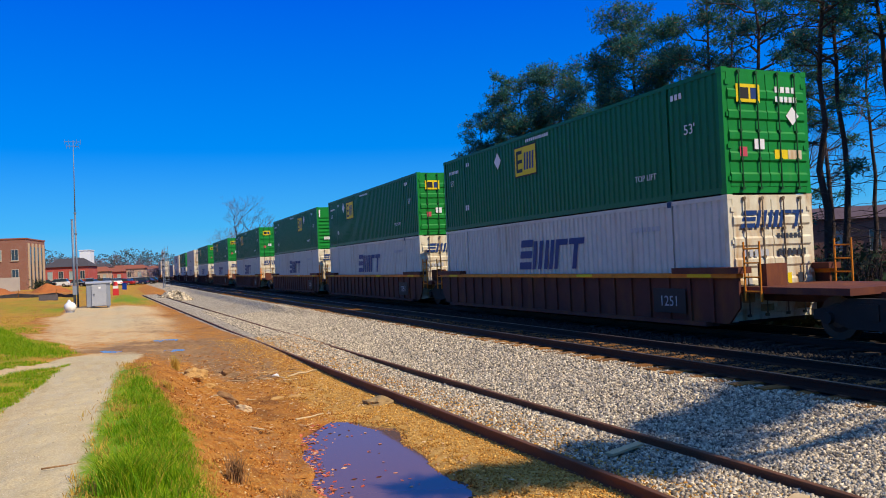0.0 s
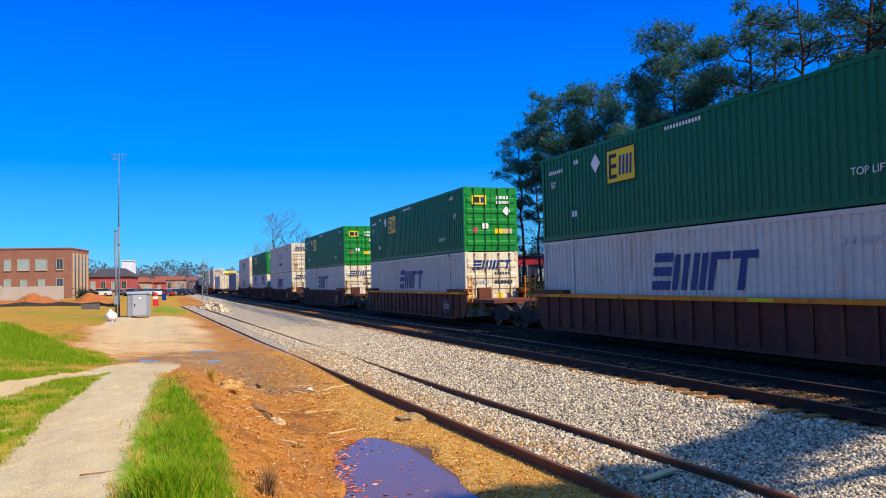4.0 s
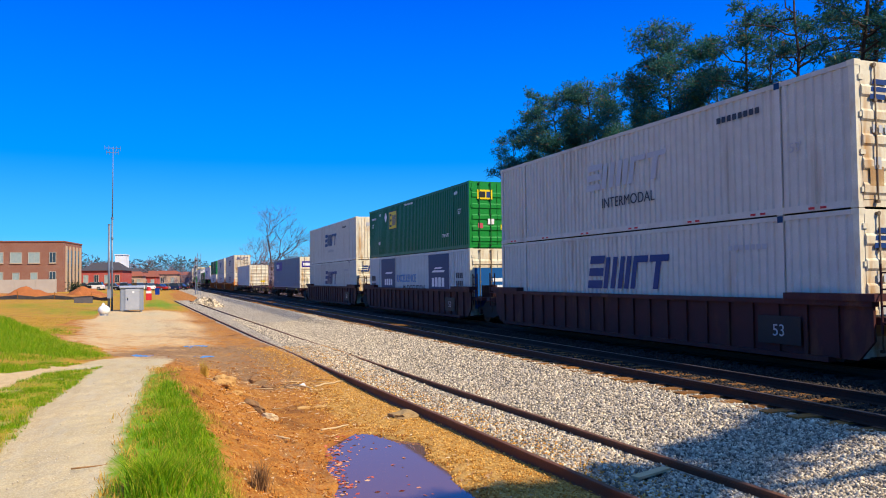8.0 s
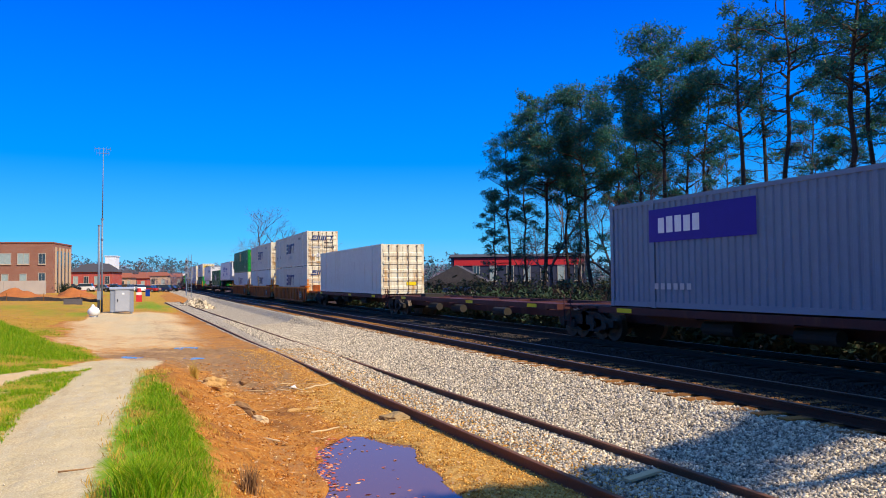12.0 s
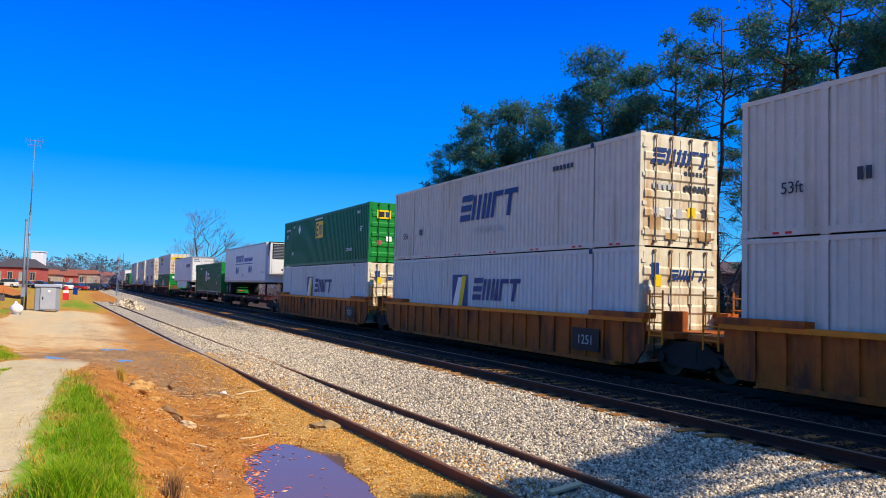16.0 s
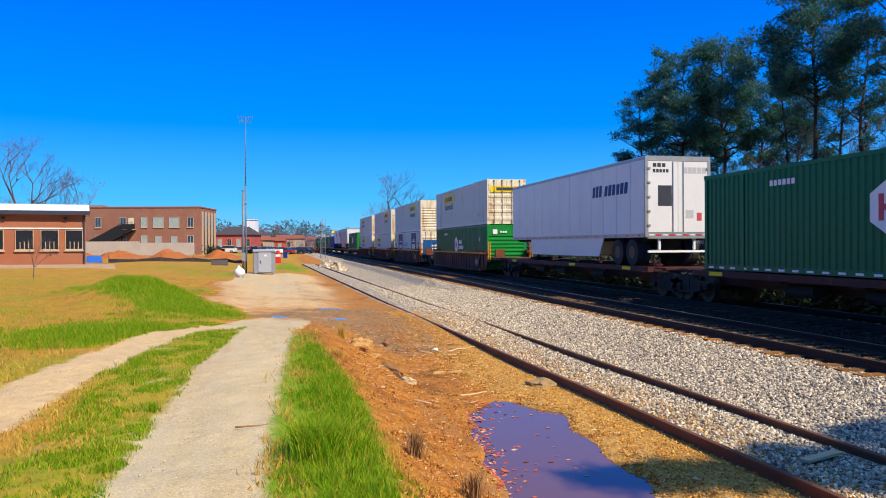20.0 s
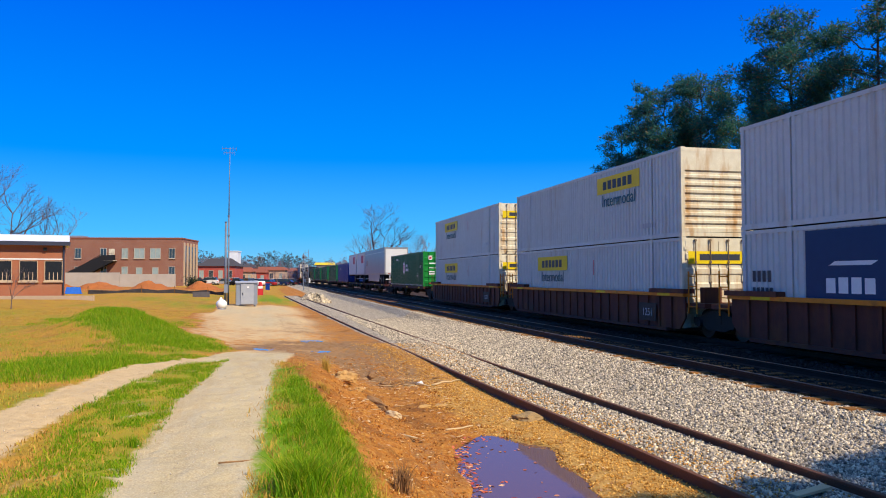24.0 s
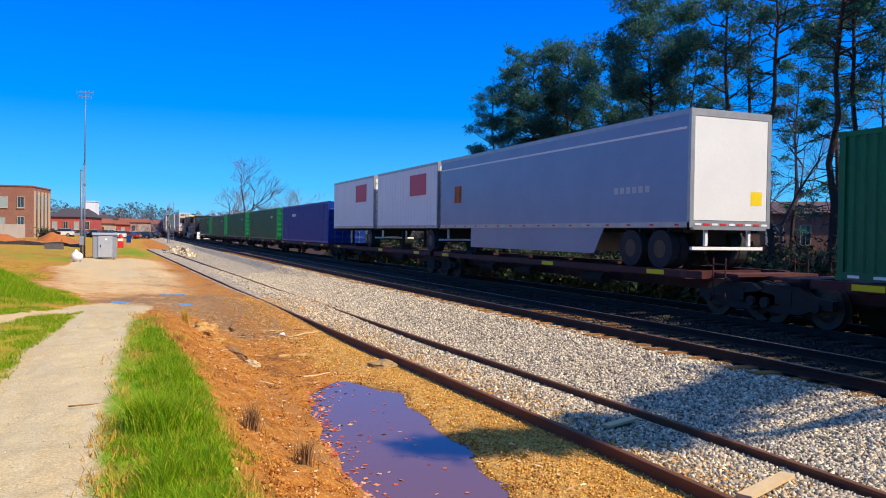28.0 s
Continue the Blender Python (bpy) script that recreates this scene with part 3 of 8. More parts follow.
def ground_z(x, y):
    x, y = np.asarray(x, float), np.asarray(y, float)
    near = np.interp(x, (-80, -14, -6, -3, -0.2, 0.5, 1.1, 1.7, 2.1, 3.6, 4.2, 6.4, 8.0, 8.4, 15.8, 17.5, 60), (0.9, 0.45, 0.30, 0.22, 0.20, 0.14, -0.14, -0.42, -0.50, -0.52, -0.545, -0.53, -0.28, -0.21, -0.21, -0.7, -1.2))
    far = np.interp(x, (-80, -14, -6, -3, 0, 2, 6, 7.4, 8.4, 15.8, 17.5, 60), (0.9, 0.25, 0.02, -0.12, -0.18, -0.32, -0.36, -0.30, -0.21, -0.21, -0.7, -1.2))
    k = smooth(14, 25, y)
    z = near * (1 - k) + far * k
    z = z + (0.62 + 0.55 * patchy(x, y, 2.4, 17)) * np.exp(-(((x + 4.0 + 0.22 * (y - 23)) / 1.7) ** 2 + ((y - 28) / 4.6) ** 2)) * smooth(-0.8, -3.0, x)
    z = z + 0.12 * np.exp(-(((x - 0.75) / 0.5) ** 2 + ((y - 14.5) / 2.0) ** 2))
    z = z - 0.10 * in_puddle(x, y)
    out = np.maximum(smooth(3.9, 4.4, x) * smooth(16.2, 15.6, x), smooth(1.6, 1.1, np.abs(x - siding_x(y))))
    z = z + 0.035 * wobble(x, y) * (1 - out) + 0.02 * wobble(3.1 * x, 2.7 * y) * (1 - out)
    z = z - 0.32 * smooth(30, 46, y) * smooth(120, 95, y) * smooth(0.9, 1.7, x - siding_x(y)) * smooth(8.55, 7.9, x)
    left = smooth(-30, -120, x) * 2.0
    line = smooth(0, 6, x - bend(y)) * smooth(30, 20, x - bend(y))
    return z + left * smooth(60, 200, y) + smooth(210, 420, y) * (1.5 + 3.0 * smooth(0, -150, x)) * (1 - line)


def zones(x, y):
    """Shares of turf, gravel road, grey ballast and ballast painted dark as train shade."""
    x, y = np.asarray(x, float), np.asarray(y, float)
    half = np.interp(y, (4, 7, 12, 16, 22), (0.53, 0.55, 0.60, 0.53, 0.9))
    road1 = smooth(0.26, -0.24, np.abs(x - np.interp(y, (-20, 4, 7, 12, 16, 22), (-0.97, -0.97, -0.97, -0.84, -0.58, -0.1))) - half)
    road2 = smooth(0.66, 0.22, np.abs(x - np.interp(y, (-20, 6, 8, 10, 13, 15, 16, 17.3, 19.5, 22), (-3.2, -3.2, -3.2, -3.15, -2.80, -2.55, -2.35, -1.75, -1.1, -0.6))))
    wide = np.maximum(smooth(0.8, 0.4, np.abs(x - np.interp(y, (-20, 4, 7, 12, 16, 22), (-0.97, -0.97, -0.97, -0.84, -0.58, -0.1))) - half), 0.74 * smooth(1.5, 1.0, np.abs(x - np.interp(y, (-20, 6, 10, 13, 16, 19.5), (-3.2, -3.2, -3.15, -2.80, -2.35, -1.1))))) * smooth(0.15, -0.1, x - 0.12 * np.maximum(y - 16, 0)) * smooth(27, 19, y)
    yard = smooth(17.5, 21.5, y) * smooth(100, 70, y) * smooth(-5.0, -1.2, x + 0.035 * (y - 22)) * smooth(4.2, 0.6, x) * (0.62 + 0.18 * smooth(24, 34, y) + 0.55 * (patchy(x, 0.5 * y, 2.2, 31) - 0.5))
    bed = smooth(1.1, 0.7, np.abs(x - siding_x(y))) * smooth(28, 45, y) * smooth(95, 80, y) * 0.2
    road = np.maximum(np.maximum(wide, 0.95 * yard), bed)
    rim = np.interp(y, (-20, 6.4, 9, 11, 14, 15.6, 16.4, 18, 22.4, 24, 29, 40, 50, 56), (0.38, 0.46, 0.50, 0.44, 0.14, -0.05, -0.6, -0.95, -1.14, -1.8, -3.4, -4.4, -3.6, -3.2))
    grass = smooth(0.30, -0.30, x - rim - 0.15 - 0.3 * (patchy(x, y, 0.5) - 0.5) - 2.4 * (patchy(x, y, 1.7, 41) - 0.45) * smooth(18, 24, y)) * (1 - np.maximum(road1, road2) * smooth(24, 21, y))
    between = smooth(-2.9, -2.5, x + 0.1 * (y - 10) * (y > 10)) * smooth(-0.9, -1.2, x - 0.05 * (y - 10) * (y > 10)) * smooth(19, 16, y)
    grass = grass * (1 - 0.42 * between * (1 - smooth(0.20, 0.44, patchy(x, y, 0.5, 6))))
    grass = np.maximum(grass, smooth(56, 62, y) * smooth(3.2, 2.0, x))
    grass = grass * (1 - 0.9 * smooth(86, 90, y) * smooth(140, 132, y) * smooth(-4, -6, x))
    grass = np.where(y > 140, smooth(6.0, 2.0, x), grass)
    sx = siding_x(y)
    ballast = smooth(-0.35, 0.1, x - (sx - 0.62 + 0.3 * smooth(12, 8, y) - 0.16 * smooth(15, 25, y) * (0.2 + 1.4 * patchy(0.0 * x, y, 2.0, 61)))) * smooth(9.6, 9.2, x)
    ballast = np.where(y > 88, smooth(5.0, 6.5, x) * smooth(9.6, 9.2, x), ballast)
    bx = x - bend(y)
    # where the ground is painted dark for the train's shade
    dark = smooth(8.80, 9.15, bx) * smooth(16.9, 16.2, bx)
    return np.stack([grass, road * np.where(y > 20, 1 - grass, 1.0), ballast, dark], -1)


def lush(x, y):
    """Where the turf is green and tall."""
    return 1.15 * np.exp(-(((x + 3.5 + 0.22 * (y - 23)) / 1.55) ** 2 + ((y - 27) / 5.0) ** 2)) + 0.7 * np.exp(-(((x + 2.2) / 1.0) ** 2 + ((y - 23.4) / 1.5) ** 2)) + 0.7 * np.exp(-(((x + 3.6) / 1.6) ** 2 + ((y - 54) / 4.0) ** 2)) + 0.8 * np.exp(-(((x - 0.6) / 1.8) ** 2 + ((y - 74) / 13.0) ** 2)) + 0.8 * np.exp(-(((x + 3.3) / 0.7) ** 2 + ((y - 16.5) / 2.2) ** 2)) + 0.5 * np.exp(-(((x + 6.5) / 3.5) ** 2 + ((y - 36) / 5.0) ** 2)) + 0.5 * np.exp(-(((x + 4.6) / 1.6) ** 2 + ((y - 17) / 3.2) ** 2))


def cover(x, y):
    """Shares of green undergrowth, wet brown soil, golden grit and woodland litter painted dark as tree shade."""
    x, y = np.asarray(x, float), np.asarray(y, float)
    strip = smooth(-1.0, -0.6, x) * smooth(19, 15, y)
    median = smooth(-2.6, -2.2, x + 0.06 * (y - 10)) * smooth(20, 17, y) * 0.5
    green = np.clip(np.maximum(np.maximum(strip, median), np.maximum(smooth(0.2, 0.8, lush(x, y) + 0.7 * (patchy(x, y, 0.9, 9) - 0.5)), 0.45 * smooth(0.54, 0.70, patchy(x, y, 3.0, 71)) * smooth(-1.0, -2.0, x))) * (0.55 + 0.7 * patchy(x, y, 0.7, 3)), 0, 1)
    wet = 0.9 * np.exp(-(((x - 0.6) / 2.6) ** 2 + ((y - 23.2) / 2.6) ** 2)) * (0.35 + patchy(x, y, 1.1, 51)) + 0.55 * np.exp(-(((x - 2.7) / 0.8) ** 2 + ((y - 18.5) / 3.0) ** 2)) + 0.6 * smooth(-0.3, 0.1, -np.abs(x - 1.75) + 0.25) * smooth(4, 5, y) * smooth(12.5, 11, y) * 0.7
    wet = wet + 0.42 * smooth(16, 19, y) * smooth(60, 40, y) * smooth(-0.6, 0.8, x) * smooth(4.8, 3.8, x) * (0.4 + 1.1 * patchy(x, y, 1.4, 81)) * (wet < 0.5)
    gold = smooth(2.6, 3.5, x) * smooth(siding_x(y) + 0.6, siding_x(y) - 0.6, x) * smooth(24, 13, y) * 0.95
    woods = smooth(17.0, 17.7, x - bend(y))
    return np.stack([green, wet, gold, woods], -1)


def spread(fine0, fine1, step, far0, far1, grow=1.13):
    mid = list(np.arange(fine0, fine1 + 1e-6, step))
    out, d = [], step
    v = fine1
    while v < far1:
        d *= grow
        v += d
        out.append(v)
    back, d, v = [], step, fine0
    while v > far0:
        d *= grow
        v -= d
        back.append(v)
    return np.array(back[::-1] + mid + out)


def make_ground():
    xs, ys = spread(-6.5, 9.5, 0.125, -2200, 2200), spread(2.0, 27.0, 0.125, -300, 3800)
    gx, gy = np.meshgrid(xs, ys)
    z = ground_z(gx, gy)
    rough = RNG.normal(0, 0.012, gx.shape) * (1 + 0.9 * smooth(0.5, 0.9, gx) * smooth(2.6, 1.9, gx)) * smooth(1.1, 1.6, np.abs(gx - siding_x(gy))) * smooth(4.4, 3.8, gx) * (1 - in_puddle(gx, gy)) * smooth(40, 25, gy)
    co = np.stack([gx, gy, z + rough], -1).reshape(-1, 3)
    w, h = len(xs), len(ys)
    idx = np.arange(w * h).reshape(h, w)
    q = np.stack([idx[:-1, :-1], idx[:-1, 1:], idx[1:, 1:], idx[1:, :-1]], -1).reshape(-1, 4)
    tri = np.concatenate([q[:, (0, 1, 2)], q[:, (0, 2, 3)]])
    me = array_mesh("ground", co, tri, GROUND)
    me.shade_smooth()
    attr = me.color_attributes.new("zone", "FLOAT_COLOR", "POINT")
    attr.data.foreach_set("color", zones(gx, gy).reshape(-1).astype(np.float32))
    attr = me.color_attributes.new("cover", "FLOAT_COLOR", "POINT")
    attr.data.foreach_set("color", cover(gx, gy).reshape(-1).astype(np.float32))
    tagged(new("ground", me), "clay, gravel road, turf and grey track ballast", "ground", kind="structure")


make_ground()


def make_puddle():
    ys = np.linspace(2.1, 11.95, 60)
    v, f = [], []
    for y in ys:
        for x in np.linspace(1.1, 4.0, 24):
            v.append((x, y, -0.548))
    for a in range(59):
        for b in range(23):
            x, y = 1.1 + (b + 0.5) * 2.9 / 23, ys[a]
            if in_puddle(x, y) > 0.05:
                f.append((a * 24 + b, a * 24 + b + 1, (a + 1) * 24 + b + 1, (a + 1) * 24 + b))
    ob = new("puddle", raw_mesh("puddle", v, f, WATER))
    tagged(ob, "muddy rain puddle mirroring the blue sky", "puddle", kind="structure")


make_puddle()

# two shallow pools in the yard
for px, py, rx, ry in ((-0.22, 22.9, 0.30, 0.62), (1.22, 22.8, 0.34, 0.50), (1.25, 26.2, 0.36, 0.60)):
    bm = bmesh.new()
    ring = [bm.verts.new((rx * math.cos(a) * (1 + 0.25 * math.sin(3 * a + px)), ry * math.sin(a) * (1 + 0.2 * math.cos(2 * a)), 0)) for a in np.linspace(0, 2 * math.pi, 22)[:-1]]
    bm.faces.new(ring)
    ob = new("small_puddle", mesh_of("small_puddle", bm, MUDWATER))
    ob.location = (px, py, float(ground_z(px, py)) + 0.010)
    tagged(ob, "small rain puddle in the dirt yard", "puddle", "yard puddles", "structure")


# ---- tracks ----
RAIL_OUTLINE = [(-0.07, -0.17), (0.07, -0.17), (0.07, -0.155), (0.012, -0.13), (0.012, -0.045), (0.036, -0.035), (0.036, -0.004), (0.028, 0.0), (-0.028, 0.0), (-0.036, -0.004), (-0.036, -0.035), (-0.012, -0.045), (-0.012, -0.13), (-0.07, -0.155)]


def rail(name, xf, zf, ys, parent, worn, steel=None):
    v, f = [], []
    n = len(RAIL_OUTLINE)
    for y in ys:
        cx, cz = float(xf(y)), float(zf(y))
        v += [(cx + ox, y, cz + oz) for ox, oz in RAIL_OUTLINE]
    for a in range(len(ys) - 1):
        for k in range(n):
            f.append((a * n + k, (a + 1) * n + k, (a + 1) * n + (k + 1) % n, a * n + (k + 1) % n))
    me = raw_mesh(name, v, f, steel or RAIL)
    me.materials.append(RAILTOP)
    if worn:
        for p in me.polygons:
            if p.index % n in (6, 7, 8):
                p.material_index = 1
    return part(name, me, RAIL, parent)


def make_tracks():
    ys = np.concatenate([np.arange(-60, 150, 3.0), np.arange(150, 420, 5.0)])
    for name, cx, z, label in (("train_track", 14.0, 0.0, "main line track under the passing train"), ("middle_track", 9.95, -0.02, "empty main line track with dark timber ties")):
        tr = thing(name, label, "railway track", "tracks", "structure")
        for off in (-0.755, 0.755):
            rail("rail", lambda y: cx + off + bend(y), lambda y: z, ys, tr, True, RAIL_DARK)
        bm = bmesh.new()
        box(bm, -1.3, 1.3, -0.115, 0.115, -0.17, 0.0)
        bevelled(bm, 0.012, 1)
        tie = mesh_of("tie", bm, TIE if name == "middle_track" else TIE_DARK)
        rng = random.Random(5)
        rest = bmesh.new()
        for k in range(230):
            y = -8 + 0.52 * k
            m = pose(cx + rng.uniform(-0.06, 0.06), y, z - 0.165, 0, rng.uniform(-0.6, 0.6), rng.uniform(-2, 2))
            if k < (160 if name == "middle_track" else 110):
                part("tie", tie, TIE, tr, m=m)
            else:
                for v in box(rest, -1.3, 1.3, -0.115, 0.115, -0.17, 0.0):
                    v.co = m @ v.co
        tagged(part("far_ties", rest, TIE_DARK, tr), kind="stuff")
        if name == "middle_track":
            bm = bmesh.new()
            box(bm, -0.13, 0.13, -0.09, 0.09, 0.0, 0.012)
            plate = mesh_of("tie_plate", bm, RAIL)
            for k in range(80):
                part("tie_plate", plate, RAIL, tr, m=pose(cx - 0.755, -8 + 0.52 * k, z - 0.165))
    tr = thing("siding_track", "rusty disused siding sunk into ballast and clay", "railway track", "tracks", "structure")
    ys2 = np.arange(-40, 88, 1.5)
    for off in (-0.75, 0.75):
        rail("rail", lambda y: siding_x(y) + off, lambda y: siding_z(y) - (0.028 if off > 0 else 0.0), ys2, tr, False)


make_tracks()


def scatter(n, x0, x1, y0, y1, keep, rng):
    """Places in a stretch of the plan that keep(x, y) lets stand, more of them near y0."""
    u = rng.uniform(0, 1, n)
    y = y0 + (y1 - y0) * u ** 1.6
    x = rng.uniform(x0, x1, n)
    ok = rng.uniform(0, 1, n) < keep(x, y)
    return x[ok], y[ok]


def make_ballast():
    rng = np.random.default_rng(3)

    def bal(x, y):
        z = zones(x, y)
        return np.clip(z[:, 2] * 1.5 - 0.3, 0, 1) * (z[:, 3] < 0.5) * np.where(x > 8.6, 0.62, 1.0) * (0.30 + 0.70 * smooth(-0.1, 0.8, x - siding_x(y))) * (np.abs(np.abs(x - siding_x(y)) - 0.75) > 0.07)
    x, y = scatter(185000, 4.2, 8.95, 4.5, 46, bal, rng)
    v, t = stones(np.stack([x, y, ground_z(x, y) + 0.004], -1), 0.013, 0.040, rng, 0.8, 1.4)
    tagged(new("ballast_stones", array_mesh("ballast_stones", v, t, STONE)), "loose grey crushed-stone ballast between the tracks", "ballast", kind="stuff")

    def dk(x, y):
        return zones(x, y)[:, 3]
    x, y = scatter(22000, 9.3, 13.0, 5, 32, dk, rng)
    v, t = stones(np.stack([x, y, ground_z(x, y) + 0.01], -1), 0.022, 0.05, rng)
    tagged(new("shaded_ballast", array_mesh("shaded_ballast", v, t, DARKSTONE)), "ballast stones between the ties, coloured dark as train shade", "ballast", kind="stuff")

    def grit(x, y):
        z = zones(x, y)
        return (1 - z[:, 0]) * np.where(x > 4.0, 0.9 * smooth(6.5, 4.8, x), 1 - np.clip(z[:, 2], 0, 1) * 0.9) * (1 - z[:, 1]) * (in_puddle(x, y) < 0.3) * smooth(2.3, 3.6, x + 0.1 * wobble(3 * x, 3 * y))
    x, y = scatter(80000, 2.2, 6.4, 4.0, 26, grit, rng)
    v, t = stones(np.stack([x, y, ground_z(x, y) + 0.004], -1), 0.005, 0.024, rng, 0.6, 1.8)
    tagged(new("gravel_grit", array_mesh("gravel_grit", v, t, GRIT)), "tan gravel and grit beside the siding", "gravel", kind="stuff")

    def clod(x, y):
        z = zones(x, y)
        return (1 - z[:, 0]) * (1 - z[:, 1]) * (1 - np.clip(z[:, 2], 0, 1)) * (in_puddle(x, y) < 0.3) * smooth(0.2, 0.9, x)
    x, y = scatter(75000, 0.2, 3.6, 4.0, 22, lambda a, b: clod(a, b) * (0.25 + 0.75 * smooth(0.42, 0.6, patchy(a, b, 0.6, 21))), rng)
    v, t = stones(np.stack([x, y, ground_z(x, y) + 0.004], -1), 0.003, 0.024, rng, 0.45, 3.2)
    tagged(new("clay_clods", array_mesh("clay_clods", v, t, CLOD)), "crumbled orange clay clods on the bank", "clay clods", kind="stuff")

    def pebble(x, y):
        z = zones(x, y)
        return z[:, 1] * 0.6 * (1 - z[:, 0])
    x, y = scatter(14000, -4.0, 1.0, 4.0, 22, pebble, rng)
    v, t = stones(np.stack([x, y, ground_z(x, y) + 0.001], -1), 0.003, 0.012, rng, 0.6, 2.5)
    tagged(new("road_pebbles", array_mesh("road_pebbles", v, t, island_mat("pale_pebbles", [(0.0, (0.42, 0.34, 0.24)), (1.0, (0.66, 0.58, 0.46))], 0.95))), "pale pebbles on the dirt road", "pebbles", kind="stuff")


make_ballast()


def make_grass():
    rng = np.random.default_rng(11)

    def edges(x, y):
        """Depth into the strip from its ragged edges."""
        left = np.interp(y, (4, 5.4, 5.9, 6.6, 7.8, 8.2, 9.5, 13.8, 16), (-0.36, -0.34, -0.30, -0.28, -0.17, -0.22, -0.19, 0.0, 0.1))
        right = np.interp(y, (4, 5.3, 6.7, 7.9, 10.4, 14.9, 16.5), (0.5, 0.56, 0.70, 0.72, 0.66, 0.30, 0.05))
        return np.minimum(x - left, right - x) + 0.34 * (patchy(x, y, 0.34, 1) - 0.5)

    def strip(x, y):
        return smooth(-0.10, 0.16, edges(x, y)) * (0.35 + 0.65 * smooth(0.25, 0.5, patchy(x, y, 0.35, 2)))
    x, y = scatter(105000, -0.9, 1.1, 4.0, 16.5, strip, rng)
    hh = (0.035 + 0.105 * smooth(-0.02, 0.4, edges(x, y))) * (0.2 + 1.4 * patchy(x, y, 0.24, 4))
    v, t = blades(np.stack([x, y, ground_z(x, y) - 0.01], -1), 0.4 * hh, 1.35 * hh, 0.0042, 1.0, rng)
    tagged(new("grass_strip", array_mesh("grass_strip", v, t, BLADE)), "bright green grass strip beside the dirt road", "grass", kind="stuff")
    x, y = scatter(26000, -0.9, 1.3, 4.0, 16.5, lambda a, b: smooth(-0.3, -0.05, edges(a, b)) * (0.25 + 0.75 * smooth(0.35, 0.05, edges(a, b))) * smooth(0.38, 0.6, patchy(a, b, 0.3, 8)), rng)
    v, t = blades(np.stack([x, y, ground_z(x, y) - 0.005], -1), 0.03, 0.10, 0.005, 1.1, rng)
    tagged(new("strip_straw", array_mesh("strip_straw", v, t, DRYBLADE)), "dead straw along the edges of the grass strip", "grass", kind="stuff")

    def middle(x, y):
        z = zones(x, y)[:, 0]
        return smooth(0.2, 0.6, z) * (0.06 + 0.94 * smooth(0.28, 0.52, patchy(x, y, 0.42, 6))) * smooth(-2.7, -2.2, x + 0.06 * (y - 10))
    x, y = scatter(150000, -3.2, -0.6, 4.5, 19.5, middle, rng)
    hh = 0.015 + 0.10 * patchy(x, y, 0.3, 7) ** 1.5
    v, t = blades(np.stack([x, y, ground_z(x, y) - 0.01], -1), 0.4 * hh, 1.3 * hh, 0.0045, 0.9, rng)
    tagged(new("median_grass", array_mesh("median_grass", v, t, BLADE)), "short patchy grass between the wheel tracks", "grass", kind="stuff")

    x, y = scatter(15000, -3.0, -0.7, 4.5, 19.5, lambda a, b: smooth(0.15, 0.6, zones(a, b)[:, 0]) * smooth(0.62, 0.40, patchy(a, b, 0.42, 6)) * 0.7, rng)
    v, t = blades(np.stack([x, y, ground_z(x, y) - 0.005], -1), 0.012, 0.05, 0.005, 1.6, rng)
    tagged(new("median_straw", array_mesh("median_straw", v, t, DRYBLADE)), "flattened dead straw between the wheel tracks", "grass", kind="stuff")

    def mound(x, y):
        z = zones(x, y)[:, 0]
        return (z > 0.5) * smooth(0.15, 0.85, lush(x, y) + 0.9 * (patchy(x, y, 0.9, 9) - 0.5))
    x, y = scatter(260000, -9, -0.8, 13, 36, mound, rng)
    v, t = blades(np.stack([x, y, ground_z(x, y) - 0.01], -1), 0.05 + 0.05 * np.clip(lush(x, y), 0, 1), 0.10 + 0.18 * np.clip(lush(x, y), 0, 1) * patchy(x, y, 0.8, 12), 0.005, 0.8, rng)
    tagged(new("mound_grass", array_mesh("mound_grass", v, t, BLADE)), "lush green grass on a low earth mound", "grass", kind="stuff")

    def dry(x, y):
        z = zones(x, y)[:, 0]
        return (z > 0.4) * 0.85 * smooth(0.6, 0.3, lush(x, y)) * smooth(-2.2, -2.9, x + 0.1 * (y - 14) * (y < 20))
    x, y = scatter(95000, -14, -1.5, 7, 46, dry, rng)
    v, t = blades(np.stack([x, y, ground_z(x, y) - 0.01], -1), 0.02, 0.075, 0.007, 1.2, rng)
    tagged(new("dry_grass", array_mesh("dry_grass", v, t, DRYBLADE)), "short straw-coloured winter grass", "grass", kind="stuff")

    def sprig(x, y):
        z = zones(x, y)[:, 0]
        return (z > 0.4) * 0.35 * smooth(0.5, 0.7, patchy(x, y, 1.6, 14))
    x, y = scatter(22000, -14, -1.5, 8, 60, sprig, rng)
    v, t = blades(np.stack([x, y, ground_z(x, y) - 0.01], -1), 0.03, 0.09, 0.008, 0.9, rng)
    tagged(new("green_sprigs", array_mesh("green_sprigs", v, t, BLADE)), "green sprigs coming up through dry turf", "grass", kind="stuff")
    # one dense clump at the strip's near end
    a, r = rng.uniform(0, 6.283, 1500), np.abs(rng.normal(0, 0.16, 1500))
    x, y = 0.0 + 0.75 * r * np.cos(a), 6.7 + 1.2 * r * np.sin(a)
    v, t = blades(np.stack([x, y, ground_z(x, y) - 0.01], -1), 0.18, 0.36, 0.005, 0.9, rng)
    tagged(new("grass_clump", array_mesh("grass_clump", v, t, BLADE)), "dense tall clump of green grass", "grass", kind="stuff")


make_grass()


# ---- the train ----
SPEED, TRAIN_X = 17.0, 14.0
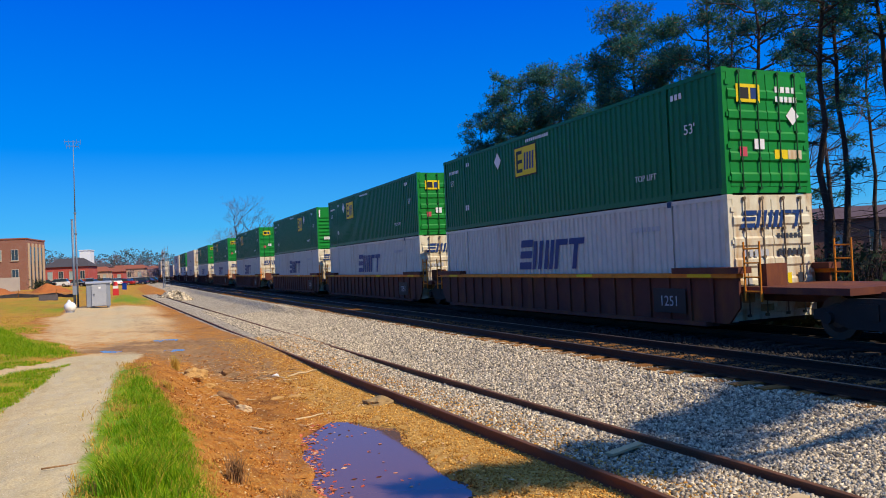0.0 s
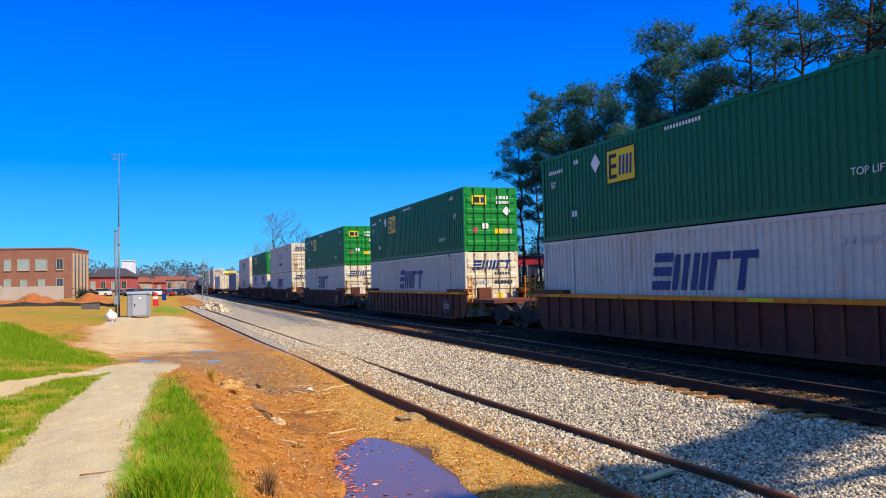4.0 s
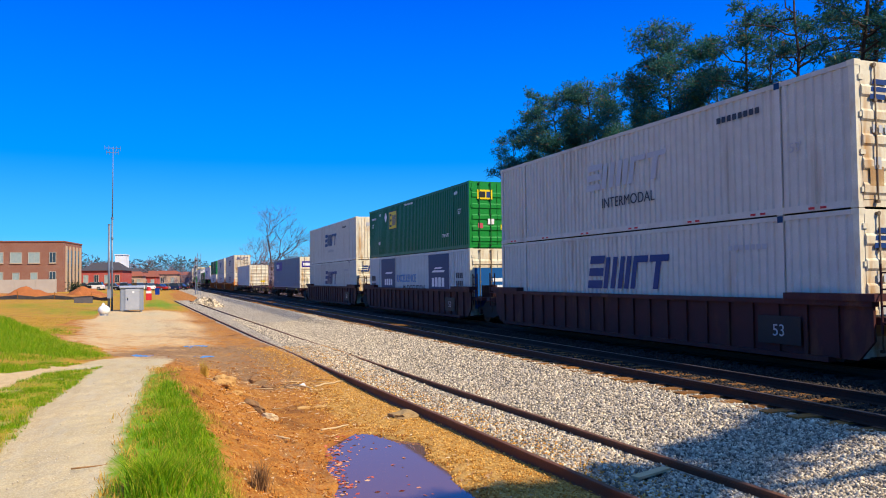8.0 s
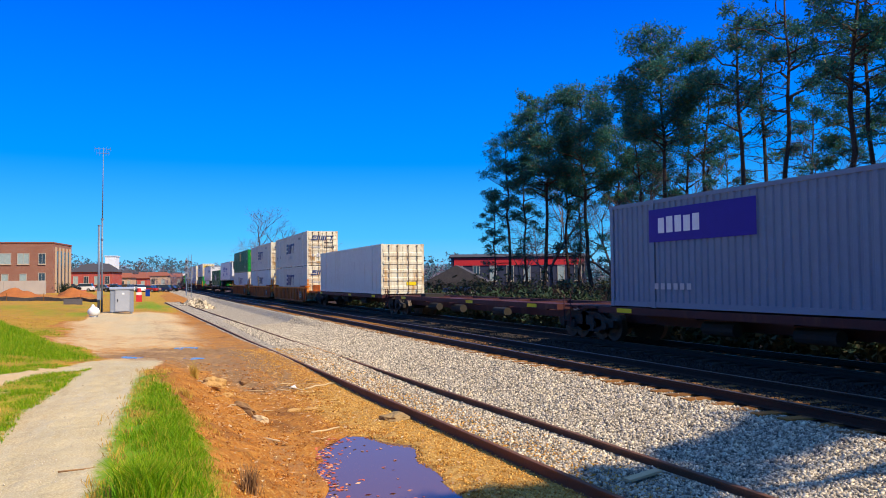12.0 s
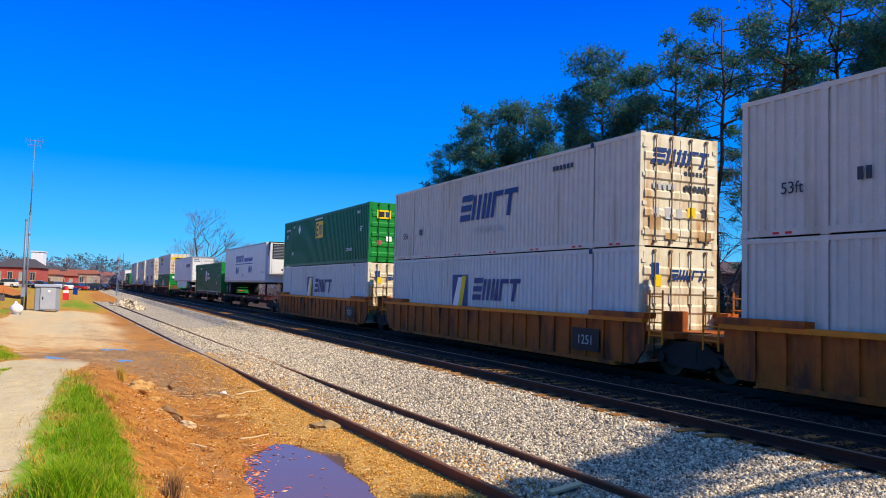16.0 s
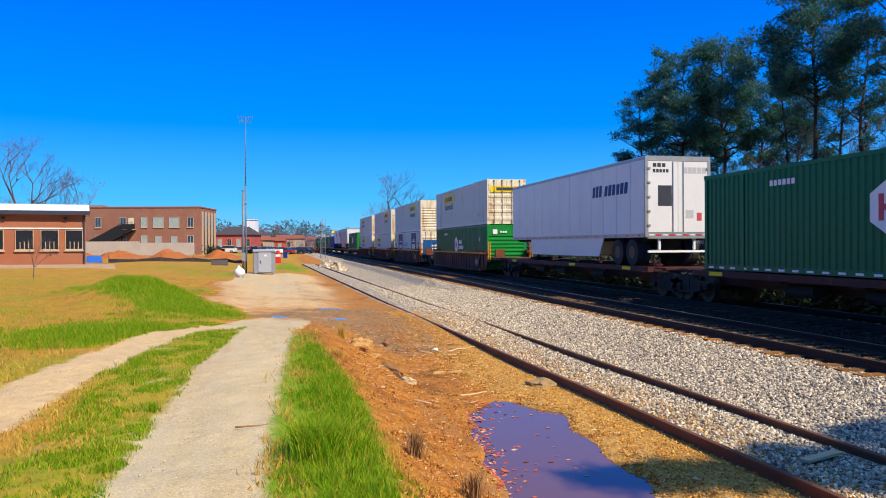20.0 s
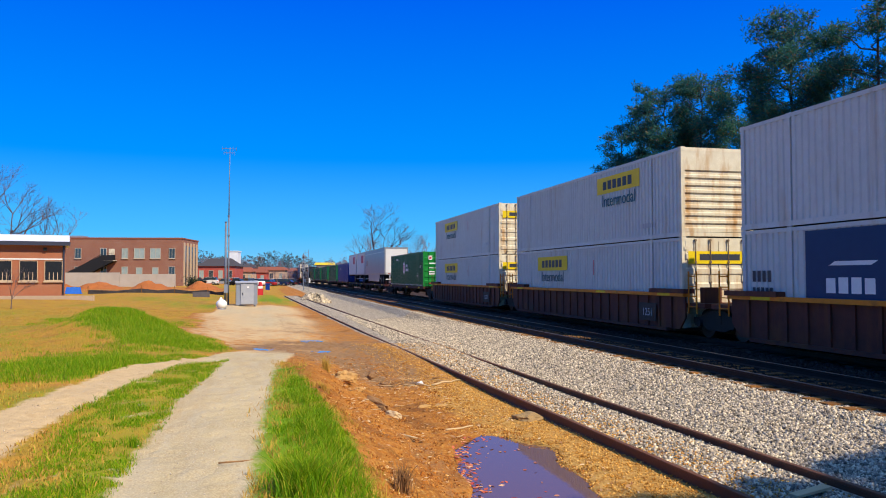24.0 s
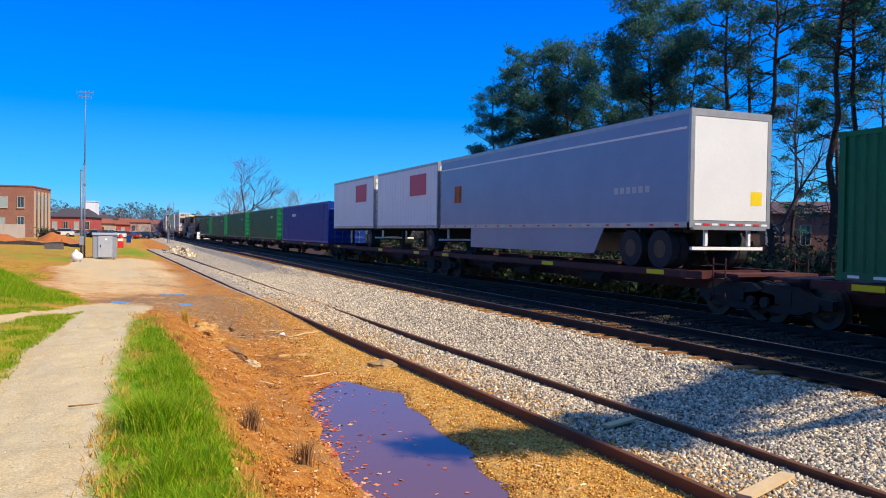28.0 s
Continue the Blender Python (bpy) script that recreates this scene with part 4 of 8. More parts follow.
MOVERS = []          # (thing, its place along the train at the start, height)


def mover(ob, s, z=0.0):
    MOVERS.append((ob, s, z))
    return ob


def corrugated(bm, x, y0, y1, z0, z1, sign, period=0.235, depth=0.034):
    """A side sheet in the plane x with trapezoid ribs; sign: the way out."""
    n = int(round((y1 - y0) / period))
    p = (y1 - y0) / n
    prof = []
    for k in range(n):
        for f, d in ((0.0, 0), (0.42, 0), (0.55, -depth), (0.87, -depth)):
            prof.append((y0 + (k + f) * p, d))
    prof.append((y1, 0))
    lo = [bm.verts.new((x + sign * d, y, z0)) for y, d in prof]
    hi = [bm.verts.new((x + sign * d, y, z1)) for y, d in prof]
    for k in range(len(prof) - 1):
        bm.faces.new((lo[k], lo[k + 1], hi[k + 1], hi[k]) if sign > 0 else (lo[k + 1], lo[k], hi[k], hi[k + 1]))


CW, CL = 1.295, 16.15
RODS = mat("rusty_lock_rod", (0.26, 0.2, 0.13), (0.14, 0.09, 0.06), 0.6, 0.4)
ROD_GREEN = mat("dull_green_lock_rod", (0.015, 0.09, 0.03), (0.01, 0.06, 0.02), 0.5, 0.2)


def door_leaf(x0, x1, h, plain=False):
    """One pressed sheet with ribs across it, or upright ribs."""
    bm = bmesh.new()
    if plain:
        front = [(x0, -0.01)]
        for k in range(6):
            xa = x0 + (x1 - x0) * (k + 0.25) / 6
            front += [(xa, -0.01), (xa + 0.02, -0.035), (xa + 0.08, -0.035), (xa + 0.10, -0.01)]
        front += [(x1, -0.01), (x1, 0.04), (x0, 0.04)]
        lo = [bm.verts.new((x, y, 0.16)) for x, y in front]
        hi = [bm.verts.new((x, y, h - 0.12)) for x, y in front]
        for k in range(len(front)):
            q = (k + 1) % len(front)
            bm.faces.new((lo[k], lo[q], hi[q], hi[k]))
        bm.faces.new(lo[::-1])
        bm.faces.new(hi)
    else:
        line = [(-0.01, 0.16)]
        for k in range(5):
            za = 0.24 + (h - 0.5) * k / 5
            line += [(-0.01, za), (-0.045, za + 0.05), (-0.045, za + 0.20), (-0.01, za + 0.25)]
        line += [(-0.01, h - 0.12), (0.04, h - 0.12), (0.04, 0.16)]
        side_prism(bm, line, x0, x1)
    return bm


def container(label, side, door, logos, h=2.90, length=CL, ribbed_doors=False, group="containers on the train", nose=False):
    c = thing("shipping_container", label, "container", group)
    for sgn in (-1, 1):
        bm = bmesh.new()
        corrugated(bm, sgn * (CW - 0.012), 0.10, length - 0.10, 0.14, h - 0.10, sgn)
        part("side_panel", bm, side, c)
        bm = bmesh.new()
        box(bm, sgn * (CW - 0.06), sgn * CW, 0.02, length - 0.02, 0.02, 0.16)
        part("bottom_rail", bm, side, c)
        bm = bmesh.new()
        box(bm, sgn * (CW - 0.06), sgn * CW, 0.02, length - 0.02, h - 0.11, h - 0.01)
        part("top_rail", bm, side, c)
        for y in (1.98, length - 1.98):
            bm = bmesh.new()
            box(bm, sgn * (CW - 0.03), sgn * (CW + 0.004), y - 0.07, y + 0.07, 0.16, h - 0.11)
            box(bm, sgn * (CW - 0.05), sgn * (CW + 0.008), y - 0.09, y + 0.09, h - 0.14, h)
            box(bm, sgn * (CW - 0.05), sgn * (CW + 0.008), y - 0.09, y + 0.09, 0.0, 0.13)
            part("lift_post", bm, side, c)
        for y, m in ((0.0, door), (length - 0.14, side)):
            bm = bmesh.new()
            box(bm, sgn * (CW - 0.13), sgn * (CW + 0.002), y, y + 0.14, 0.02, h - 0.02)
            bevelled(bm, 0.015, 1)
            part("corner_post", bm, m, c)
            for z in (0.0, h - 0.12):
                bm = bmesh.new()
                box(bm, sgn * (CW - 0.16), sgn * (CW + 0.008), y - 0.006, y + 0.17, z, z + 0.12)
                part("corner_casting", bm, m, c)
    bm = bmesh.new()
    box(bm, -CW + 0.05, CW - 0.05, 0.03, length - 0.03, h - 0.05, h - 0.02)
    for k in range(26):
        y = 0.4 + k * (length - 0.8) / 26
        box(bm, -CW + 0.15, CW - 0.15, y, y + 0.25, h - 0.02, h - 0.006)
    part("roof", bm, side, c)
    bm = bmesh.new()
    box(bm, -CW + 0.05, CW - 0.05, 0.05, length - 0.05, 0.03, 0.12)
    part("floor", bm, TRUCK, c)
    bm = bmesh.new()
    box(bm, -CW + 0.10, CW - 0.10, length - 0.10, length - 0.06, 0.12, h - 0.1)
    for k in range(8):
        xa = -CW + 0.2 + k * 0.28
        box(bm, xa, xa + 0.14, length - 0.06, length - 0.025, 0.16, h - 0.14)
    part("end_wall", bm, side, c)
    bm = bmesh.new()
    box(bm, -CW + 0.12, CW - 0.12, 0.0, 0.1, h - 0.13, h - 0.02)
    part("door_header", bm, door, c)
    bm = bmesh.new()
    box(bm, -CW + 0.12, CW - 0.12, 0.0, 0.1, 0.02, 0.15)
    part("door_sill", bm, door, c)
    if nose:
        bm = bmesh.new()
        line = [(0.0, 0.16)]
        for k in range(8):
            za = 0.28 + (h - 0.95) * k / 8
            line += [(0.0, za), (0.05, za + 0.04), (0.05, za + 0.13), (0.0, za + 0.17)]
        line += [(0.0, h - 0.12), (0.06, h - 0.12), (0.06, 0.16)]
        side_prism(bm, line, -CW + 0.13, CW - 0.13)
        part("nose_wall", bm, door, c)
    for x0, x1 in () if nose else ((-CW + 0.13, -0.012), (0.012, CW - 0.13)):
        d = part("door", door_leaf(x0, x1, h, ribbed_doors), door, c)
        if ribbed_doors:
            continue
        for f in (0.28, 0.74):
            bm = bmesh.new()
            x = x0 + f * (x1 - x0)
            tube(bm, (x, -0.06, 0.10), (x, -0.06, h - 0.06), 0.018, n=6)
            for z in (0.12, 0.8, h * 0.5, h - 0.8, h - 0.1):
                box(bm, x - 0.035, x + 0.035, -0.075, -0.01, z - 0.03, z + 0.03)
            part("lock_rod", bm, RODS if side is not GREEN else ROD_GREEN, d)
        bm = bmesh.new()
        hx = x0 if x0 < -0.5 else x1
        box(bm, hx - 0.06, hx + 0.06, -0.03, 0.0, -0.05, 0.05)
        hinge = mesh_of("hinge", bm, door)
        for k in range(4):
            part("hinge", hinge, door, d, m=pose(0, 0, 0.35 + k * (h - 0.7) / 3))
    for lg in logos:
        lg(c, h)
    return c


def panel_side(name, material, y0, y1, z0, z1, lift=0.006, slant=0.0):
    """A thin painted patch on both long sides; y0 is nearer the doors."""
    def make(c, h):
        for sgn in (-1, 1):
            bm = bmesh.new()
            x = sgn * (CW + lift)
            v = [bm.verts.new(p) for p in ((x, y0, z0), (x, y1, z0), (x, y1 - slant, z1), (x, y0 - slant, z1))]
            bm.faces.new(v)
            part(name, bm, material, c)
    return make


def panel_door(name, material, x0, x1, z0, z1, lift=-0.048):
    def make(c, h):
        bm = bmesh.new()
        box(bm, x0, x1, lift, lift + 0.004, z0, z1)
        part(name, bm, material, c)
    return make


def slanted_mark(y, z0, z1, material, letters=(1.0, 1.25, 0.5, 0.85, 0.95), pitch=0.08, unit=0.80, lift=0.006):
    """A slanted block logo: upright strokes joined by cross bars, drawn as plain shapes."""
    def make(c, h):
        hgt = z1 - z0
        for sgn in (-1, 1):
            bm = bmesh.new()
            x = sgn * (CW + lift)

            def bar(a0, a1, b0, b1):
                pts = []
                for a, b in ((a0, b0), (a1, b0), (a1, b1), (a0, b1)):
                    yy = y - a - (b * hgt * 0.22)
                    pts.append(bm.verts.new((x, yy if sgn < 0 else 2 * y - yy - 4.4, z0 + b * hgt)))
                bm.faces.new(pts)
            a = 0.0
            for k, wd in enumerate(letters):
                w = wd * unit
                if k == 0:
                    for b in (0.0, 0.4, 0.8):
                        bar(a, a + w, b, b + 0.26)
                elif k == 1:
                    for f in (0.0, 0.38, 0.76):
                        bar(a + w * f, a + w * (f + 0.22), 0.0, 1.0)
                elif k == 2:
                    bar(a, a + w * 0.55, 0.0, 1.0)
                    w *= 0.6
                elif k == 3:
                    bar(a, a + w * 0.3, 0.0, 1.0)
                    bar(a + w * 0.3, a + w, 0.8, 1.0)
                else:
                    bar(a, a + w * 1.1, 0.8, 1.0)
                    bar(a + w * 0.38, a + w * 0.68, 0.0, 0.8)
                a += w + pitch
            part("logo_mark", bm, material, c)
    return make


def door_mark(x0, z0, z1, unit, material, lift=-0.05):
    """The same slanted block logo across both door leaves."""
    def make(c, h):
        hgt = z1 - z0
        bm = bmesh.new()
        for a0, a1, b0, b1 in ((0, 1, 0, 0.26), (0, 1, 0.38, 0.62), (0, 1, 0.74, 1), (1.1, 1.35, 0, 1), (1.55, 1.8, 0, 1), (2.0, 2.25, 0, 1), (2.4, 2.7, 0, 1), (2.85, 3.1, 0, 1), (3.1, 3.7, 0.8, 1), (3.75, 4.6, 0.8, 1), (4.05, 4.3, 0, 0.8)):
            bm.faces.new([bm.verts.new((x0 + a * unit + b * hgt * 0.25, lift, z0 + b * hgt)) for a, b in ((a0, b0), (a1, b0), (a1, b1), (a0, b1))])
        part("logo_mark", bm, material, c)
    return make


def red_ticks(c, h):
    """Red reflectors in pairs along the bottom rails, blue squares on the lift posts."""
    for y in (0.75, 2.4, 4.6, 7.2, 9.8, 12.4, 14.9):
        for off in (0.0, 0.30):
            bm = bmesh.new()
            bm.faces.new([bm.verts.new((-(CW + 0.006), a, b)) for a, b in ((y + off, 0.05), (y + off + 0.16, 0.05), (y + off + 0.16, 0.10), (y + off, 0.10))])
            part("reflector", bm, RED, c)
    panel_side("blue_square", KBLUE, 1.90, 2.06, h - 0.15, h - 0.01, 0.012)(c, h)


def side_words(words, y, z, size, material, wide=1.0):
    def make(c, h):
        lettering(words, size, material, c, pose(-(CW + 0.012), y, z, 90, 0, -90), wide=wide)
    return make


def bars(y0, z, n, w, hh, gap, material, lift=0.006):
    """A line of writing too small to read."""
    def make(c, h):
        for sgn in (-1, 1):
            bm = bmesh.new()
            for k in range(n):
                ya = y0 - k * (w + gap)
                x = sgn * (CW + lift)
                bm.faces.new([bm.verts.new(p) for p in ((x, ya, z), (x, ya - w, z), (x, ya - w, z + hh), (x, ya, z + hh))])
            tagged(part("small_writing", bm, material, c), kind="stuff")
    return make


def word_mark(y0, y1, z0, z1, n, material, lift=0.009, slant=0.05):
    """A name drawn as n plain slanted blocks; y0 is its beginning as read from the near side."""
    def make(c, h):
        p = (y0 - y1) / n
        for sgn in (-1, 1):
            bm = bmesh.new()
            x = sgn * (CW + lift)
            for k in range(n):
                a, b = y0 - k * p, y0 - k * p - p * 0.76
                top = z1 if k % 3 else z1 - 0.05 * (z1 - z0)
                bm.faces.new([bm.verts.new(q) for q in ((x, a, z0), (x, b, z0), (x, b - slant, top), (x, a - slant, top))])
            tagged(part("name_mark", bm, material, c), kind="stuff")
    return make


def door_bars(x0, z, n, w, hh, gap, material, lift=-0.052):
    def make(c, h):
        bm = bmesh.new()
        for k in range(n):
            xa = x0 + k * (w + gap)
            box(bm, xa, xa + w, lift, lift + 0.007, z, z + hh)
        tagged(part("small_writing", bm, material, c), kind="stuff")
    return make


def emp_logo(y, diamond):
    """A yellow square with dark strokes that begins at y, and a white placard."""
    def make(c, h):
        panel_side("logo_frame", BLACK, y + 0.03, y - 1.48, 1.50, 2.55)(c, h)
        panel_side("logo_field", YELLOW, y - 0.02, y - 1.43, 1.55, 2.50, 0.009)(c, h)
        panel_side("logo_stroke", BLACK, y - 0.10, y - 0.22, 1.66, 2.40, 0.012, 0.02)(c, h)
        for z in (1.66, 1.97, 2.28):
            panel_side("logo_stroke", BLACK, y - 0.22, y - 0.52, z, z + 0.12, 0.012, 0.01)(c, h)
        for a in (0.62, 0.80, 0.98, 1.16):
            panel_side("logo_stroke", NAVY, y - a, y - a - 0.11, 1.72, 2.30, 0.012, 0.05)(c, h)
        for sgn in (-1, 1):
            bm = bmesh.new()
            bm.faces.new([bm.verts.new((sgn * (CW + 0.008), diamond + a, 2.27 + b)) for a, b in ((0.27, 0), (0, 0.30), (-0.27, 0), (0, -0.30))])
            part("placard", bm, INK_WHITE, c)
    return make


EMP_SIDE = [side_words("53'", 1.12, 1.65, 0.34, INK_WHITE), side_words("53'", 15.3, 1.90, 0.30, INK_WHITE), side_words("TOP LIFT", 2.85, 0.68, 0.22, INK_WHITE), bars(13.9, 2.42, 2, 0.10, 0.14, 0.06, INK_WHITE), bars(15.6, 2.28, 7, 0.09, 0.12, 0.05, INK_WHITE), bars(14.1, 0.72, 2, 0.13, 0.2, 0.05, INK_WHITE), bars(9.1, 2.62, 12, 0.08, 0.1, 0.045, INK_WHITE), bars(1.75, 2.45, 3, 0.1, 0.14, 0.05, INK_WHITE)]
EMP_LOGOS = EMP_SIDE + [
             panel_door("logo_field", YELLOW, -0.93, -0.22, 2.10, 2.52), panel_door("logo_stroke", BLACK, -0.84, -0.56, 2.18, 2.44, -0.052), panel_door("logo_stroke", NAVY, -0.5, -0.30, 2.18, 2.44, -0.052),
             door_bars(0.25, 2.36, 4, 0.12, 0.14, 0.05, INK_WHITE), door_bars(0.25, 2.14, 5, 0.10, 0.13, 0.04, INK_WHITE), panel_door("yellow_sticker", YELLOW, 0.16, 0.56, 0.80, 1.02), panel_door("pale_sticker", CREAM, 0.58, 1.0, 0.80, 1.02), door_bars(-0.9, 0.85, 1, 0.22, 0.22, 0.1, PINKRED), door_bars(-0.45, 1.02, 2, 0.13, 0.24, 0.04, INK_WHITE)]


def hazard_diamond(c, h):
    bm = bmesh.new()
    bm.faces.new([bm.verts.new(p) for p in ((0.55, -0.062, 1.82), (0.75, -0.062, 1.60), (0.95, -0.062, 1.82), (0.75, -0.062, 2.04))])
    part("placard", bm, INK_WHITE, c)


SWIFT_DOOR = [door_mark(-0.98, 2.12, 2.52, 0.40, NAVY), red_ticks]
RUSTPATCH = mat("brown_rust_stain", (0.34, 0.19, 0.08), (0.50, 0.36, 0.18), 0.9, scale=5, rust=(0.20, 0.09, 0.035), rust_lo=0.45, rust_hi=0.7, bumps=0)
SWIFT_DOOR += [panel_door("rust_stain", RUSTPATCH, -1.02, -0.66, 0.42, 0.80, -0.047), panel_door("rust_stain", RUSTPATCH, 0.62, 1.04, 0.20, 0.44, -0.047), panel_door("rust_stain", RUSTPATCH, -0.50, -0.10, 0.20, 0.36, -0.047), panel_door("pale_sticker", INK_WHITE, -0.50, -0.26, 0.72, 1.02, -0.050), panel_door("dark_sticker", INK_DARK, 0.70, 0.86, 0.80, 1.04, -0.050), door_bars(-0.92, 1.46, 5, 0.10, 0.16, 0.06, PALE_LOGO), door_bars(0.12, 1.46, 6, 0.10, 0.16, 0.05, INK_DARK)]
SWIFT_DOOR += [door_bars(0.1, 1.86, 6, 0.09, 0.12, 0.04, INK_DARK), door_bars(-0.9, 0.75, 3, 0.18, 0.24, 0.2, PALE_LOGO), panel_door("yellow_sticker", YELLOW, 0.22, 0.5, 0.78, 1.05)]
NEW_MARK = [panel_side("logo_shield", NAVY, 10.36, 9.18, 1.10, 2.24), panel_side("logo_blade", INK_WHITE, 10.30, 9.75, 1.12, 2.15, 0.009, 0.42), panel_side("logo_blade", YELLOW, 9.86, 9.55, 1.12, 2.20, 0.012, 0.30)]


def train_kinds():
    k = {}
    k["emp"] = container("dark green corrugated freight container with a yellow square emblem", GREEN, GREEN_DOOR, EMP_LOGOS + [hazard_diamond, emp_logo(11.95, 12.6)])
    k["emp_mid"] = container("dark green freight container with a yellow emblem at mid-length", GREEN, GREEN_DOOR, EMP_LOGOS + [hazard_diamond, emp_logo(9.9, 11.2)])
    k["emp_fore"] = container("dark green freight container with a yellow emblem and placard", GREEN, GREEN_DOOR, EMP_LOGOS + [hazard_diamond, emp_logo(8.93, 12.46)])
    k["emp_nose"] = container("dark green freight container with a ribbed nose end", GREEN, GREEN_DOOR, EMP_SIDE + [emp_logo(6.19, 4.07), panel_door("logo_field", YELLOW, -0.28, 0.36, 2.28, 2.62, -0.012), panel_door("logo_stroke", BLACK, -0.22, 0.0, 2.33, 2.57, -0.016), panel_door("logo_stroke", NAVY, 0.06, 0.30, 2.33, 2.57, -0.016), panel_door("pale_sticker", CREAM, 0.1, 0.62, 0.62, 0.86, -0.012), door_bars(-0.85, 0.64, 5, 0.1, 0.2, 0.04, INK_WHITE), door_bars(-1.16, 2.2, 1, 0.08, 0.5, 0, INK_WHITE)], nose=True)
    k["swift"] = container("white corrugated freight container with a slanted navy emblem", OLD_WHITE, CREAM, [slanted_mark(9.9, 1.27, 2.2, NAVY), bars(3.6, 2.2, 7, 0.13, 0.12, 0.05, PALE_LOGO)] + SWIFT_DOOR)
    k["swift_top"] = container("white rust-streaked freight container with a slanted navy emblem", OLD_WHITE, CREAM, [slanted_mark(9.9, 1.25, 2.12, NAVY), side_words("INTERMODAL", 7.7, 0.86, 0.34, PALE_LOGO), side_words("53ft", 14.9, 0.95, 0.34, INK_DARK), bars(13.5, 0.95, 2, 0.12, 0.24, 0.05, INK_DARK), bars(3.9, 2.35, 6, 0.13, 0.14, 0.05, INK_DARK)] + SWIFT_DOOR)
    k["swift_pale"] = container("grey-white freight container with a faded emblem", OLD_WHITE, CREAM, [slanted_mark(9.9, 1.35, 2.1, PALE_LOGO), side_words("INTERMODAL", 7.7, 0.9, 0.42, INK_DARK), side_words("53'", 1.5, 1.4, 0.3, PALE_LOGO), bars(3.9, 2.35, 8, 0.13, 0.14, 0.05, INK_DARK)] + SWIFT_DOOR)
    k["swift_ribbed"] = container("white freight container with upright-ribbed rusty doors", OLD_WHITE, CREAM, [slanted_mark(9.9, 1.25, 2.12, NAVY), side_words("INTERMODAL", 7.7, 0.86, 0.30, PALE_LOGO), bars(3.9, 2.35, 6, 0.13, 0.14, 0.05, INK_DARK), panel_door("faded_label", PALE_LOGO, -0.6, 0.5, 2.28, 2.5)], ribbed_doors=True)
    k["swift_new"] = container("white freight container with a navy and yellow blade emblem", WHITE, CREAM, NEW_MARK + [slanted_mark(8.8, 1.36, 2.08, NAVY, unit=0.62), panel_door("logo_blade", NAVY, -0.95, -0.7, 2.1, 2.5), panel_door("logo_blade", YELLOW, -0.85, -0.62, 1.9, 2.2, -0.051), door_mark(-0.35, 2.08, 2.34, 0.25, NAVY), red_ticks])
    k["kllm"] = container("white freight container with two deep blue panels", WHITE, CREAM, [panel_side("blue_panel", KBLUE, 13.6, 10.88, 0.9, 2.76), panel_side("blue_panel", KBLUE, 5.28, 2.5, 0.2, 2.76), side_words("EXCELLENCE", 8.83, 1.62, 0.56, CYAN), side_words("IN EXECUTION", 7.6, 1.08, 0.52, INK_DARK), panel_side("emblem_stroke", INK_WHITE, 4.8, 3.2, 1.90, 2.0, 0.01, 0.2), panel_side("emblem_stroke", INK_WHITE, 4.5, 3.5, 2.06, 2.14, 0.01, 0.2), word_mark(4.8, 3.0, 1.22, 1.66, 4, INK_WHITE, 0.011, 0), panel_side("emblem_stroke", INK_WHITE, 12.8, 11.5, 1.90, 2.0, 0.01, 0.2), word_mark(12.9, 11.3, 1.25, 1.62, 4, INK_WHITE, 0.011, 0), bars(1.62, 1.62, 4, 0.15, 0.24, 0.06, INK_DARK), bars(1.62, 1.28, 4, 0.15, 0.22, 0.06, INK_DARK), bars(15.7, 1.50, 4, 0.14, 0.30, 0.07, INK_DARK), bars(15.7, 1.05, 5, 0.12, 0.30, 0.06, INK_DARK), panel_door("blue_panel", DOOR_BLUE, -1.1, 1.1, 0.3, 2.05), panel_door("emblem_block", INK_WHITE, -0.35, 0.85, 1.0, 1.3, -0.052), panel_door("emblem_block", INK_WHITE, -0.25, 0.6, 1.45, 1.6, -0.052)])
    k["fed"] = container("blue-grey freight container with a purple name panel", GREY, CREAM, [panel_side("purple_panel", PURPLE, 14.3, 10.4, 1.75, 2.62), word_mark(13.9, 12.2, 1.98, 2.40, 5, INK_WHITE, 0.011, 0), bars(14.1, 0.5, 6, 0.16, 0.16, 0.1, PALE_LOGO), panel_door("purple_panel", PURPLE, -1.1, 1.1, 1.95, 2.48), panel_door("white_mark", INK_WHITE, -1.0, -0.35, 2.08, 2.34, -0.052), panel_door("orange_sticker", SILL_ORANGE, 0.55, 0.95, 0.7, 1.0)])
    k["plain"] = container("plain white freight container with yellowed doors", WHITE, CREAM, [bars(6.0, 1.5, 2, 0.12, 0.5, 1.2, PALE_LOGO), panel_door("yellow_sticker", YELLOW, 0.2, 0.8, 0.5, 0.7)])
    k["hub"] = container("dark green freight container with a white hexagon emblem", GREEN, GREEN_DOOR, [hub_logo, rail_dashes, side_words("53'", 1.14, 1.62, 0.34, INK_WHITE), bars(2.62, 0.76, 1, 0.2, 0.2, 0.1, INK_WHITE), bars(12.9, 2.35, 6, 0.13, 0.15, 0.05, INK_WHITE), door_bars(0.2, 2.25, 5, 0.13, 0.16, 0.03, INK_WHITE), door_bars(-0.9, 2.2, 1, 0.35, 0.35, 0, INK_WHITE), door_bars(-0.8, 1.5, 2, 0.35, 0.06, 0.1, INK_WHITE)])
